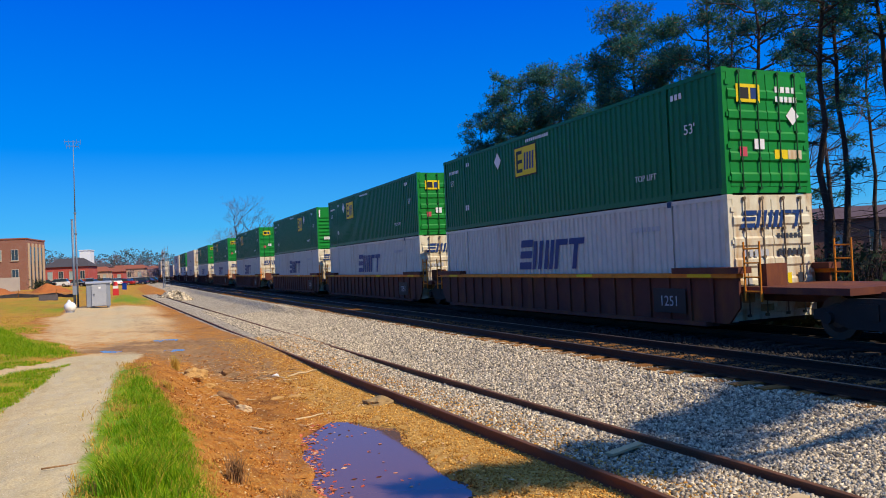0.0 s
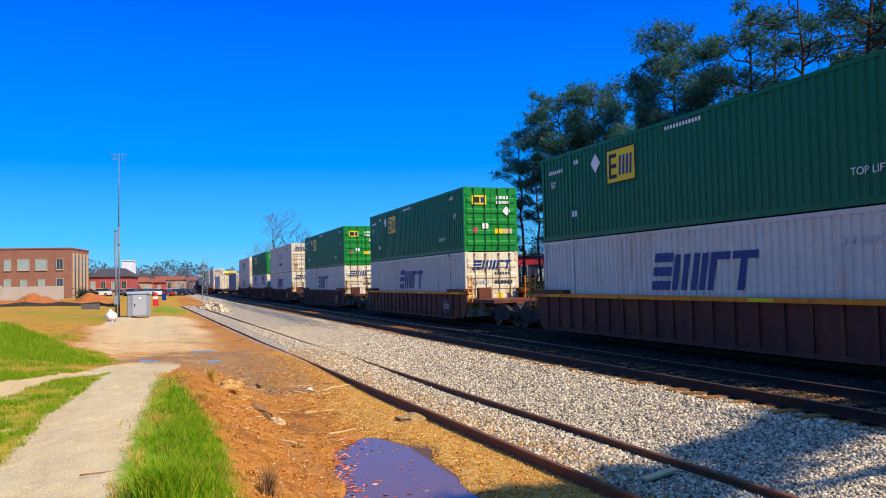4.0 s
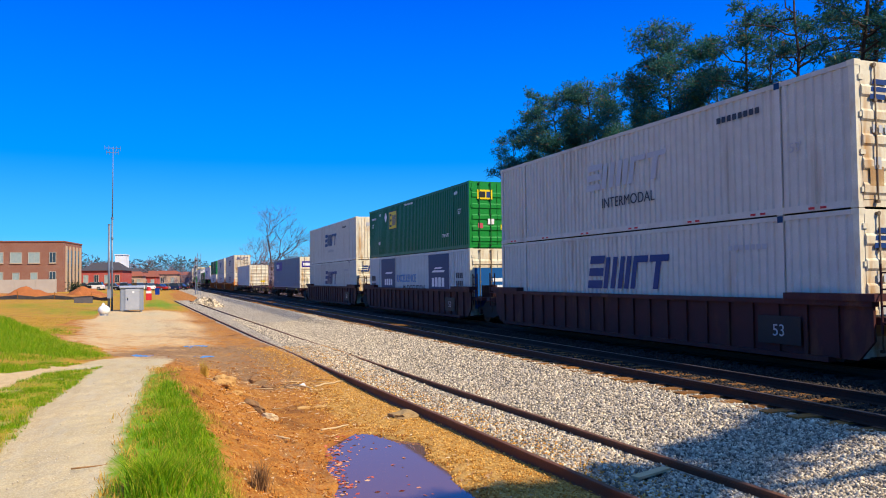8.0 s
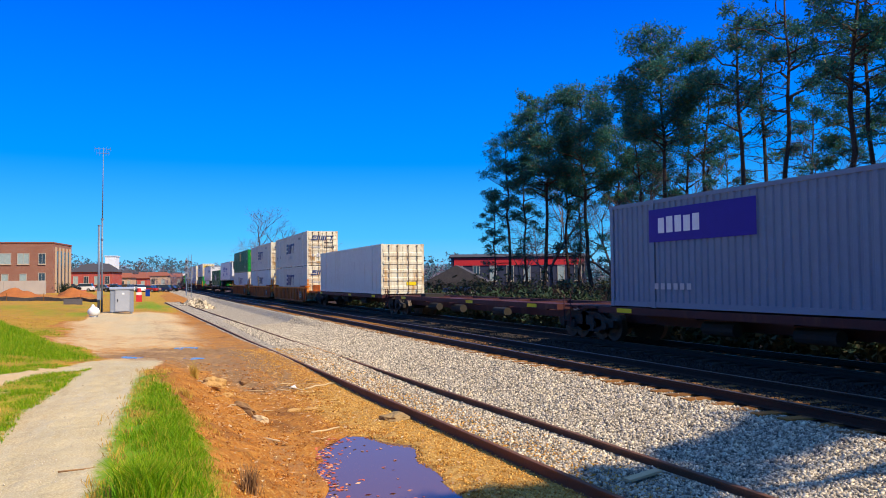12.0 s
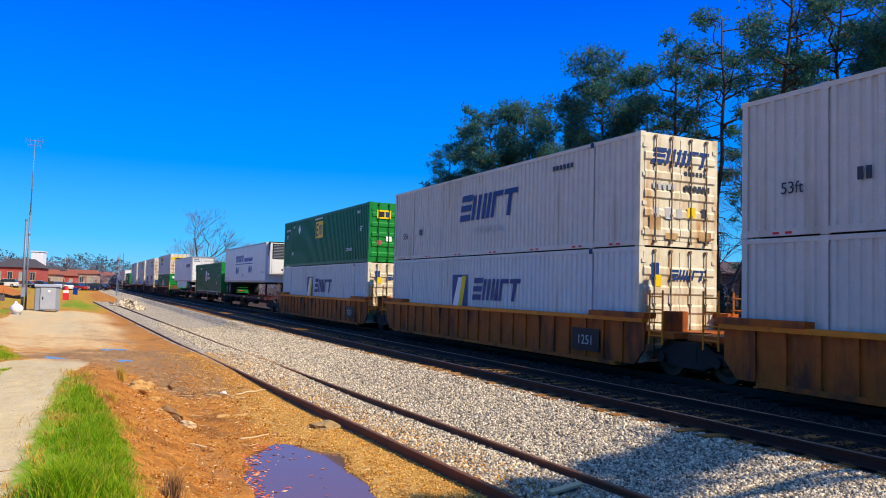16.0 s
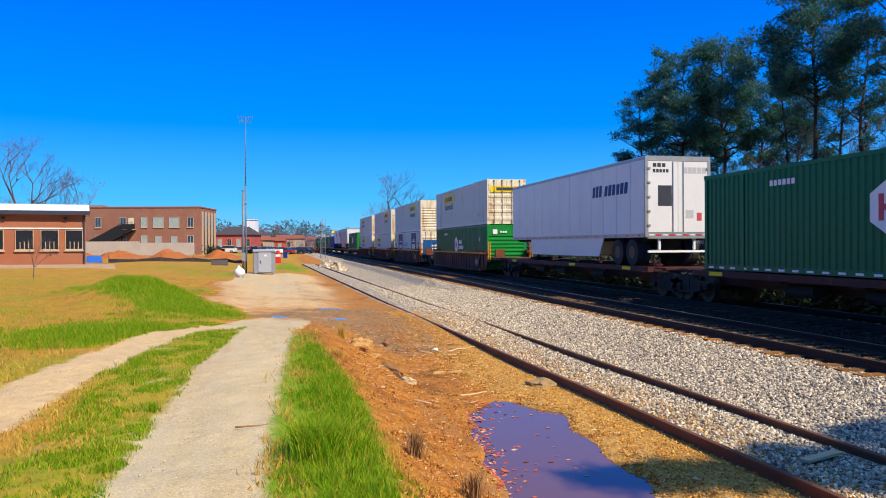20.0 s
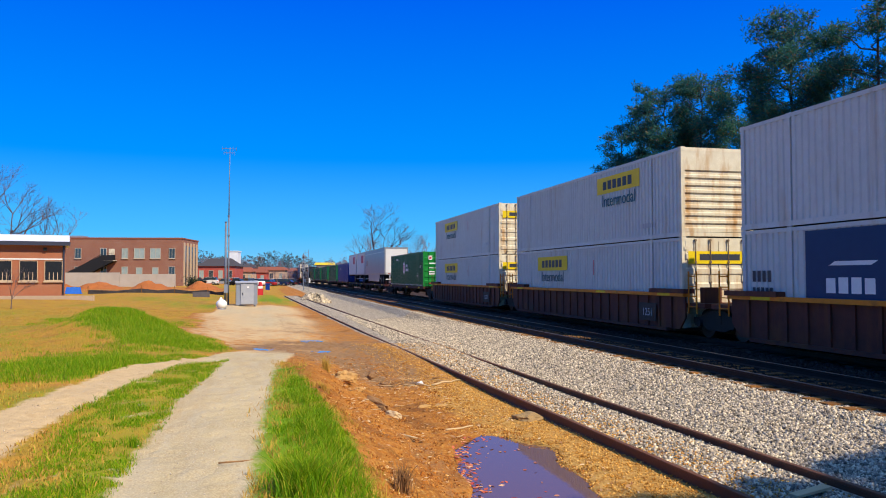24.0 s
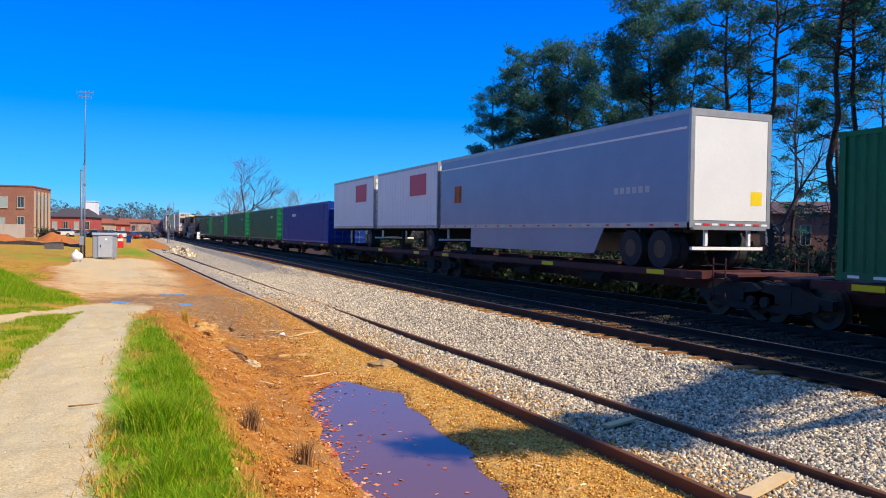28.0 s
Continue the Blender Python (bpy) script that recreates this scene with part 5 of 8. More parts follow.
    k["jb"] = container("white freight container with a yellow name panel over the word Intermodal", WHITE, CREAM, [panel_side("yellow_panel", YELLOW, 13.07, 9.43, 1.92, 2.56), word_mark(12.5, 9.95, 2.06, 2.40, 6, INK_DARK, 0.01, 0), side_words("Intermodal", 11.2, 1.62, 0.66, TEAL, 0.95), bars(2.6, 0.62, 5, 0.14, 0.16, 0.05, PALE_LOGO), panel_side("red_tick", RED, 6.7, 6.64, 1.7, 2.3, 0.01), panel_door("yellow_panel", YELLOW, -1.1, 1.1, 2.05, 2.45), panel_door("name_bar", INK_DARK, -0.7, 0.75, 2.16, 2.36, -0.052)])
    k["jb_top"] = container("white upper freight container with a large yellow name panel", WHITE, CREAM, [panel_side("yellow_panel", YELLOW, 6.28, 2.76, 1.96, 2.60), word_mark(5.75, 3.25, 2.10, 2.44, 6, INK_DARK, 0.01, 0), side_words("Intermodal", 4.45, 1.64, 0.66, TEAL, 0.95), bars(2.6, 0.42, 5, 0.14, 0.16, 0.05, PALE_LOGO)], nose=True)
    k["hub_nose"] = container("dark green freight container with a ribbed nose end", GREEN, GREEN_DOOR, [hub_logo, side_words("53'", 1.9, 1.95, 0.32, INK_WHITE), bars(12.9, 2.35, 6, 0.13, 0.15, 0.05, INK_WHITE), door_bars(-0.95, 2.28, 1, 0.30, 0.30, 0, INK_WHITE), door_bars(-0.45, 2.36, 3, 0.12, 0.12, 0.04, INK_WHITE)], nose=True)
    k["blue"] = container("plain deep blue freight container", BLUE, BLUE, [bars(12, 2.0, 5, 0.2, 0.2, 0.08, INK_WHITE)])
    k["green_plain"] = container("plain green freight container near the end of the train", GREEN, GREEN, [bars(3.0, 2.0, 4, 0.14, 0.2, 0.06, INK_WHITE)])
    return k


def rail_dashes(c, h):
    """White reflector dashes along the bottom rail, and stickers on the doors."""
    bars(15.9, 0.055, 28, 0.26, 0.055, 0.30, INK_WHITE)(c, h)
    bars(2.62, 1.02, 1, 0.2, 0.06, 0.1, INK_WHITE)(c, h)
    for z, w in ((1.86, 0.8), (1.16, 0.5), (0.98, 0.5)):
        door_bars(-0.85, z, 1, w, 0.10, 0, INK_WHITE)(c, h)
    door_bars(0.2, 1.85, 4, 0.16, 0.13, 0.04, INK_WHITE)(c, h)
    panel_door("pale_sticker", CREAM, 0.3, 0.75, 1.2, 1.5, -0.052)(c, h)
    panel_door("red_sticker", PINKRED, -0.8, -0.6, 2.28, 2.46, -0.058)(c, h)
    for x in (-0.8, 0.35):
        panel_door("red_reflector", RED, x, x + 0.45, 0.22, 0.30, -0.052)(c, h)


def hub_logo(c, h):
    for sgn in (-1, 1):
        bm = bmesh.new()
        ring = []
        for a in range(6):
            ang = math.pi / 6 + a * math.pi / 3
            ring.append(bm.verts.new((sgn * (CW + 0.006), 8.78 + 0.60 * math.cos(ang), 1.60 + 0.62 * math.sin(ang))))
        bm.faces.new(ring)
        part("hexagon", bm, INK_WHITE, c)
    for a in (9.04, 8.68):
        panel_side("hexagon_stroke", PINKRED, a, a - 0.16, 1.30, 1.90, 0.01)(c, h)
    panel_side("hexagon_stroke", PINKRED, 8.98, 8.58, 1.53, 1.67, 0.011)(c, h)
    for k, w in enumerate((0.24, 0.24, 0.24)):
        panel_side("name_block", INK_WHITE, 7.9 - 0.3 * k, 7.9 - 0.3 * k - w, 1.66, 1.92)(c, h)
    for k in range(5):
        panel_side("name_block", INK_WHITE, 7.95 - 0.28 * k, 7.95 - 0.28 * k - 0.22, 1.28, 1.54)(c, h)


def truck(parent, y):
    """A two-axle freight truck with its middle at y."""
    for sgn in (-1, 1):
        bm = bmesh.new()
        side_prism(bm, [(-1.25, 0.42), (-1.25, 0.62), (-0.75, 0.68), (-0.42, 0.86), (0.42, 0.86), (0.75, 0.68), (1.25, 0.62), (1.25, 0.42), (0.8, 0.40), (0.42, 0.26), (-0.42, 0.26), (-0.8, 0.40)], sgn * 0.94, sgn * 1.08)
        for a in (-0.88, 0.88):
            tube(bm, (sgn * 1.06, a, 0.46), (sgn * 1.17, a, 0.46), 0.12, n=10)
        for a in (-0.2, 0, 0.2):
            tube(bm, (sgn * 1.01, a, 0.36), (sgn * 1.01, a, 0.62), 0.07, n=8)
        part("truck_side_frame", bm, TRUCK, parent, m=pose(0, y, 0))
        for a in (-0.88, 0.88):
            bm = bmesh.new()
            tube(bm, (sgn * 0.69, 0, 0), (sgn * 0.82, 0, 0), 0.445, n=20)
            tube(bm, (sgn * 0.65, 0, 0), (sgn * 0.69, 0, 0), 0.475, n=20)
            tube(bm, (sgn * 0.82, 0, 0), (sgn * 0.85, 0, 0), 0.30, 0.2, n=16)
            part("wheel", bm, WHEELM, parent, m=pose(0, y + a, 0.445))
    bm = bmesh.new()
    box(bm, -1.1, 1.1, -0.22, 0.22, 0.45, 0.75)
    for a in (-0.88, 0.88):
        tube(bm, (-1.0, a, 0.445), (1.0, a, 0.445), 0.075, n=8)
    part("truck_bolster", bm, TRUCK, parent, m=pose(0, y, 0))


def grab_post(parent, x, y, z0, z1, material):
    bm = bmesh.new()
    tube(bm, (x, y, z0), (x, y, z1), 0.025, n=6)
    tube(bm, (x, y + 0.45, z0), (x, y + 0.45, z1), 0.025, n=6)
    for k in range(4):
        z = z0 + (k + 0.7) * (z1 - z0) / 4.2
        tube(bm, (x, y, z), (x, y + 0.45, z), 0.018, n=6)
    part("ladder", bm, material, parent)


def well_unit(label, body, front_gap, rear_truck, number, sill):
    """One well of a double-stack car; the container's door end is at y = 0."""
    c = thing("well_car", label, "railcar", "cars of the train")
    y0, y1 = -front_gap, CL + 1.55
    for sgn in (-1, 1):
        bm = bmesh.new()
        side_prism(bm, [(-0.35, 1.28), (-0.35, 0.60), (0.0, 0.22), (16.15, 0.22), (16.5, 0.60), (16.5, 1.28)], sgn * 1.36, sgn * 1.42)
        part("side_sill", bm, body, c)
        bm = bmesh.new()
        box(bm, sgn * 1.33, sgn * 1.52, -0.4, 16.55, 1.26, 1.37)
        bevelled(bm, 0.015, 1)
        part("top_chord", bm, sill, c)
        bm = bmesh.new()
        box(bm, sgn * 1.30, sgn * 1.54, 0.6, 15.55, 0.14, 0.24)
        part("bottom_chord", bm, body, c)
        for k in range(21):
            bm = bmesh.new()
            y = 0.45 + k * 0.762
            side_prism(bm, [(y - 0.05, 0.24), (y + 0.05, 0.24), (y + 0.05, 1.26), (y - 0.05, 1.26)], sgn * 1.42, sgn * 1.47)
            part("stake_rib", bm, body, c)
        for ya, yb in ((-0.5, 1.7), (14.4, 16.65)):
            bm = bmesh.new()
            box(bm, sgn * 1.18, sgn * 1.56, ya, yb, 1.36, 1.50)
            bevelled(bm, 0.03, 1)
            part("end_bulkhead", bm, body, c)
    for ya in (0.4, 5.2, 14.7) if body is BROWN else ():
        bm = bmesh.new()
        box(bm, -1.526, -1.521, ya, ya + 0.8, 1.275, 1.355)
        part("yellow_stripe", bm, YELLOW, c)
    bm = bmesh.new()
    box(bm, -1.34, 1.34, 0.4, 15.75, 0.15, 0.245)
    part("well_floor", bm, TRUCK, c)
    for ya, yb in ((y0, -0.1), (CL + 0.1, y1)):
        bm = bmesh.new()
        box(bm, -1.30, 1.30, ya + 0.35, yb, 0.92, 1.06)
        box(bm, -0.45, 0.45, ya, yb, 0.70, 0.95)
        part("end_platform", bm, body, c)
    for sgn in (-1, 1):
        grab_post(c, sgn * 1.38, -0.95, 0.75, 2.05, sill)
        grab_post(c, sgn * 1.38, CL + 0.55, 0.75, 2.05, sill)
    bm = bmesh.new()
    box(bm, -0.95, -0.35, -0.70, -0.45, 1.06, 1.55)
    bevelled(bm, 0.03, 1)
    part("brake_box", bm, body, c)
    truck(c, y0 + 0.15 if front_gap > 2 else y0 + 0.05)
    bm = bmesh.new()
    tube(bm, (0, y0 - 1.2, 0.86), (0, y0, 0.86), 0.13, n=8)
    box(bm, -0.2, 0.2, y0 - 1.45, y0 - 1.1, 0.70, 1.02)
    part("coupler", bm, TRUCK, c)
    if rear_truck:
        truck(c, y1 + 0.2)
    bm = bmesh.new()
    box(bm, -1.508, -1.504, 1.3, 2.5, 0.40, 1.0)
    part("number_board", bm, BLACK, c)
    lettering(number, 0.36, PALE_LOGO, c, pose(-1.512, 1.9, 0.68, 90, 0, -90), "stencilled_number")
    return c


def spine_unit(label, body, rail_mat, front=1.7, rear=1.9):
    """An open spine platform for one container or trailer, deck at 1.05 m."""
    c = thing("spine_car", label, "railcar", "cars of the train")
    bm = bmesh.new()
    box(bm, -0.36, 0.36, -front, CL + rear, 0.55, 1.0)
    part("centre_sill", bm, body, c)
    for k in range(6):
        bm = bmesh.new()
        y = 0.5 + k * 3.03
        box(bm, -1.36, 1.36, y - 0.22, y + 0.22, 0.84, 1.03)
        part("cross_bearer", bm, body, c)
    for sgn in (-1, 1):
        bm = bmesh.new()
        box(bm, sgn * 1.24, sgn * 1.42, -0.5, CL + 0.5, 0.88, 1.06)
        part("side_rail", bm, rail_mat, c)
        for y in (0.9, 6.4, 15.0):
            bm = bmesh.new()
            box(bm, sgn * 1.421, sgn * 1.426, y, y + 0.7, 0.91, 1.03)
            part("yellow_stripe", bm, YELLOW, c)
        bm = bmesh.new()
        tube(bm, (sgn * 1.3, -0.75, 0.4), (sgn * 1.3, -0.75, 1.4), 0.02, n=6)
        tube(bm, (sgn * 1.3, -1.15, 0.4), (sgn * 1.3, -1.15, 1.4), 0.02, n=6)
        for z in (0.55, 0.9, 1.25):
            tube(bm, (sgn * 1.3, -0.75, z), (sgn * 1.3, -1.15, z), 0.015, n=6)
        part("ladder", bm, rail_mat, c)
    bm = bmesh.new()
    box(bm, -0.5, 0.5, CL - 1.6, CL - 0.9, 1.0, 1.18)
    part("hitch", bm, TRUCK, c)
    for y in (4.2, 8.6, 11.5):
        bm = bmesh.new()
        tube(bm, (-0.9, y, 0.62), (-0.9, y + 1.1, 0.62), 0.17, n=12)
        part("air_tank", bm, TRUCK, c)
    for ya in (-front, CL + rear - 1.2):
        bm = bmesh.new()
        box(bm, -1.25, 1.25, ya + 0.2, ya + 1.0, 0.98, 1.04)
        part("end_platform", bm, body, c)
    truck(c, -front + 0.4)
    truck(c, CL + rear - 0.4)
    bm = bmesh.new()
    tube(bm, (0, -front - 0.9, 0.86), (0, -front, 0.86), 0.13, n=8)
    part("coupler", bm, TRUCK, c)
    return c


def trailer(label, skin, length, nose_first, marks, doorm, reefer=False, ribbed=False, skirt=True, roll=False):
    """A road trailer, 2.6 m wide; y = 0 is the end that leads. Heights from the deck."""
    c = thing("semi_trailer", label, "trailer", "trailers on the train")
    zb, zt = 1.06, 4.0
    for sgn in (-1, 1):
        bm = bmesh.new()
        if ribbed:
            corrugated(bm, sgn * CW, 0.06, length - 0.06, zb + 0.12, zt - 0.1, sgn, 0.42, 0.018)
        else:
            box(bm, sgn * (CW - 0.03), sgn * CW, 0.05, length - 0.05, zb + 0.12, zt - 0.08)
        part("side_wall", bm, skin, c)
        n = 0 if ribbed or skin is SILVER else int(length / 1.22)
        for k in range(1, n):
            bm = bmesh.new()
            y = k * length / n
            box(bm, sgn * CW, sgn * (CW + 0.012), y - 0.04, y + 0.04, zb + 0.15, zt - 0.12)
            part("panel_seam", bm, skin, c)
        bm = bmesh.new()
        box(bm, sgn * (CW - 0.02), sgn * (CW + 0.012), 0.02, length - 0.02, zb, zb + 0.14)
        part("bottom_rail", bm, STEEL, c)
        bm = bmesh.new()
        box(bm, sgn * (CW - 0.02), sgn * (CW + 0.010), 0.02, length - 0.02, zt - 0.11, zt)
        part("top_rail", bm, STEEL, c)
        for k in range(int(length / 1.0)):
            bm = bmesh.new()
            y = 0.4 + k * 1.0
            box(bm, sgn * (CW + 0.012), sgn * (CW + 0.016), y, y + 0.16, zb + 0.045, zb + 0.095)
            part("reflector", bm, RED, c)
    bm = bmesh.new()
    box(bm, -CW, CW, 0.02, length - 0.02, zt - 0.02, zt + 0.02)
    part("roof", bm, skin, c)
    bm = bmesh.new()
    box(bm, -CW + 0.04, CW - 0.04, 0.05, length - 0.05, zb - 0.02, zb + 0.10)
    for k in range(int(length / 0.6)):
        y = 0.3 + 0.6 * k
        box(bm, -CW + 0.1, CW - 0.1, y, y + 0.06, zb - 0.12, zb - 0.02)
    part("floor", bm, TRUCK, c)
    rear, nose = (length, 0.0) if nose_first else (0.0, length)
    d = 1 if nose_first else -1          # outward way at the rear end
    bm = bmesh.new()
    box(bm, -CW + 0.02, CW - 0.02, min(nose, nose - 0.06 * -d), max(nose, nose - 0.06 * -d), zb + 0.02, zt)
    part("nose_wall", bm, skin, c)
    bm = bmesh.new()
    for sgn in (-1, 1):
        box(bm, sgn * (CW - 0.11), sgn * (CW + 0.012), min(rear, rear - 0.1 * d), max(rear, rear - 0.1 * d), zb, zt + 0.02)
    box(bm, -CW + 0.11, CW - 0.11, min(rear, rear - 0.1 * d), max(rear, rear - 0.1 * d), zt - 0.16, zt + 0.02)
    box(bm, -CW + 0.11, CW - 0.11, min(rear, rear - 0.1 * d), max(rear, rear - 0.1 * d), zb - 0.05, zb + 0.18)
    part("rear_frame", bm, STEEL, c)
    for x0, x1 in (((-CW + 0.115, CW - 0.115),) if roll else ((-CW + 0.115, -0.008), (0.008, CW - 0.115))):
        bm = bmesh.new()
        ya, yb = rear - 0.05 * d, rear - 0.01 * d
        box(bm, x0, x1, min(ya, yb), max(ya, yb), zb + 0.19, zt - 0.17)
        dr = part("rear_door", bm, doorm, c)
        if roll:
            continue
        bm = bmesh.new()
        for k in range(5):
            hb = bmesh.new()
            hx = x0 - 0.05 if x0 < -0.5 else x1 - 0.05
            box(hb, hx, hx + 0.12, min(rear, rear + 0.03 * d), max(rear, rear + 0.03 * d), zb + 0.4 + 0.52 * k, zb + 0.47 + 0.52 * k)
            part("hinge", hb, STEEL, dr)
        xx = x1 - 0.2 if x0 < -0.5 else x0 + 0.2
        tube(bm, (xx, rear + 0.015 * d, zb + 0.2), (xx, rear + 0.015 * d, zt - 0.18), 0.015, n=6)
        part("lock_rod", bm, STEEL, dr)
    for k in range(9):
        bm = bmesh.new()
        x = -CW + 0.14 + k * 0.27
        box(bm, x, x + 0.2, rear + 0.001 * d if d > 0 else rear - 0.012, rear + 0.012 if d > 0 else rear - 0.001, zb + 0.06, zb + 0.11)
        part("reflector", bm, RED if k % 2 else INK_WHITE, c)
    bm = bmesh.new()
    yb = rear - 0.12 * d
    box(bm, -1.15, 1.15, yb - 0.05, yb + 0.05, 0.50, 0.58)
    for x in (-0.7, 0.7):
        box(bm, x - 0.04, x + 0.04, yb - 0.04, yb + 0.04, 0.6, zb)
    part("rear_bumper", bm, INK_WHITE, c)
    for k, off in enumerate((1.2, 2.45) if length > 12 else (0.9,)):
        for sgn in (-1, 1):
            bm = bmesh.new()
            for xa in (0.72, 1.0):
                tube(bm, (sgn * xa, 0, 0), (sgn * (xa + 0.25), 0, 0), 0.50, n=22)
            bevelled(bm, 0.04, 2)
            w = part("wheel", bm, RUBBER, c, m=pose(0, rear - off * d, 0.50))
            bm = bmesh.new()
            tube(bm, (sgn * 1.10, 0, 0), (sgn * 1.255, 0, 0), 0.30, 0.24, n=16)
            part("rim", bm, WHEELM, w)
        bm = bmesh.new()
        y = rear - off * d
        box(bm, -0.7, 0.7, y - 0.08, y + 0.08, 0.42, 0.58)
        box(bm, -0.5, 0.5, y - 0.5, y + 0.5, 0.62, 0.95)
        part("axle", bm, TRUCK, c)
    for sgn in (-1, 1):
        bm = bmesh.new()
        y = nose + (2.4 if nose_first else -2.4)
        box(bm, sgn * 0.55, sgn * 0.68, y - 0.06, y + 0.06, 0.12, zb)
        box(bm, sgn * 0.48, sgn * 0.75, y - 0.14, y + 0.14, 0.06, 0.12)
        part("landing_leg", bm, TRUCK, c)
        if skirt:
            bm = bmesh.new()
            ya, yb = nose + (3.2 if nose_first else -3.2), rear - 4.2 * d
            side_prism(bm, [(ya, 0.30), (yb - 0.0, 0.30), (yb + 0.5 * d, zb), (ya, zb)], sgn * (CW - 0.05), sgn * (CW - 0.02))
            part("side_skirt", bm, skin, c)
    if reefer:
        bm = bmesh.new()
        box(bm, -1.08, 1.08, -0.52, 0.0, zb + 0.62, zt - 0.04)
        bevelled(bm, 0.09, 2)
        u = part("cooling_unit", bm, TRAILER, c, "white cooling unit with a black grille")
        bm = bmesh.new()
        side_prism(bm, [(-0.44, zt - 0.20), (-0.05, zt - 0.95), (0.0, zt - 0.95), (0.0, zt + 0.03), (-0.53, zt + 0.03)], -1.10, 1.10)
        part("fairing", bm, BLACK, u, "black plastic fairing")
        bm = bmesh.new()
        box(bm, -0.92, 0.92, -0.545, -0.50, zb + 1.72, zt - 0.10)
        part("grille_back", bm, BLACK, u)
        for x0, x1 in ((-0.94, -0.02), (0.02, 0.94)):
            bm = bmesh.new()
            box(bm, x0, x1, -0.56, -0.51, zb + 0.72, zb + 1.64)
            bevelled(bm, 0.03, 2)
            dr = part("unit_door", bm, TRAILER, u)
            bm = bmesh.new()
            box(bm, x1 - 0.22 if x0 < -0.5 else x1 - 0.24, x1 - 0.10, -0.572, -0.558, zb + 0.86, zb + 1.0)
            part("latch", bm, BLACK, dr)
        for k in range(9):
            bm = bmesh.new()
            z = zb + 1.80 + 0.11 * k
            box(bm, -0.86, 0.86, -0.565, -0.546, z, z + 0.035)
            part("grille_slat", bm, CABINET_SIDE, u)
    for mk in marks:
        mk(c, 0)
    return c


def round_pair(y, z):
    def make(c, h):
        for sgn in (-1, 1):
            for k in range(2):
                bm = bmesh.new()
                ring = [bm.verts.new((sgn * (CW + 0.008), y - k * 0.68 + 0.28 * math.cos(a), z + 0.31 * math.sin(a))) for a in np.linspace(0, 2 * math.pi, 19)[:-1]]
                bm.faces.new(ring)
                part("emblem_disc", bm, BLUE_INK, c)
    return make


def locomotive(label):
    c = thing("locomotive", label, "locomotive", "locomotives of the train")
    L = 22.3
    bm = bmesh.new()
    box(bm, -1.5, 1.5, 0.3, L - 0.3, 1.15, 1.55)
    part("frame", bm, BLACK, c)
    bm = bmesh.new()
    box(bm, -0.95, 0.95, 5.6, L - 0.9, 1.55, 4.45)
    bevelled(bm, 0.08, 2)
    part("hood", bm, LOCO, c)
    bm = bmesh.new()
    box(bm, -1.5, 1.5, L - 6.5, L - 1.2, 3.4, 4.6)
    bevelled(bm, 0.15, 2)
    part("radiator", bm, LOCO, c)
    bm = bmesh.new()
    box(bm, -1.55, 1.55, 2.6, 5.4, 1.55, 4.6)
    bevelled(bm, 0.12, 2)
    cab = part("cab", bm, LOCO, c)
    for x0, x1 in ((-1.3, -0.2), (0.2, 1.3)):
        bm = bmesh.new()
        box(bm, x0, x1, 2.585, 2.61, 3.4, 4.1)
        part("cab_window", bm, GLASS, cab)
    for sgn in (-1, 1):
        bm = bmesh.new()
        box(bm, sgn * 1.545, sgn * 1.562, 3.0, 5.0, 3.3, 4.1)
        part("cab_window", bm, GLASS, cab)
        bm = bmesh.new()
        for k in range(9):
            tube(bm, (sgn * 1.45, 6 + 1.8 * k, 1.55), (sgn * 1.45, 6 + 1.8 * k, 2.6), 0.02, n=6)
        tube(bm, (sgn * 1.45, 6, 2.6), (sgn * 1.45, 20.4, 2.6), 0.02, n=6)
        part("handrail", bm, INK_WHITE, c)
        bm = bmesh.new()
        tube(bm, (sgn * 0.35, 1.0, 2.9), (sgn * 0.35, 0.95, 2.9), 0.12, n=12)
        part("headlight", bm, INK_WHITE, c)
    bm = bmesh.new()
    box(bm, -0.9, 0.9, 1.0, 2.7, 1.55, 3.1)
    bevelled(bm, 0.1, 2)
    part("short_hood", bm, LOCO, c)
    bm = bmesh.new()
    box(bm, -1.3, 1.3, 8.4, 13.6, 0.35, 1.15)
    bevelled(bm, 0.12, 2)
    part("fuel_tank", bm, BLACK, c)
    bm = bmesh.new()
    box(bm, -1.4, 1.4, 0.25, 0.45, 0.2, 1.5)
    part("pilot", bm, INK_WHITE, c)
    for y in (4.3, 18.0):
        truck(c, y - 0.9)
        truck(c, y + 1.0)
    return c


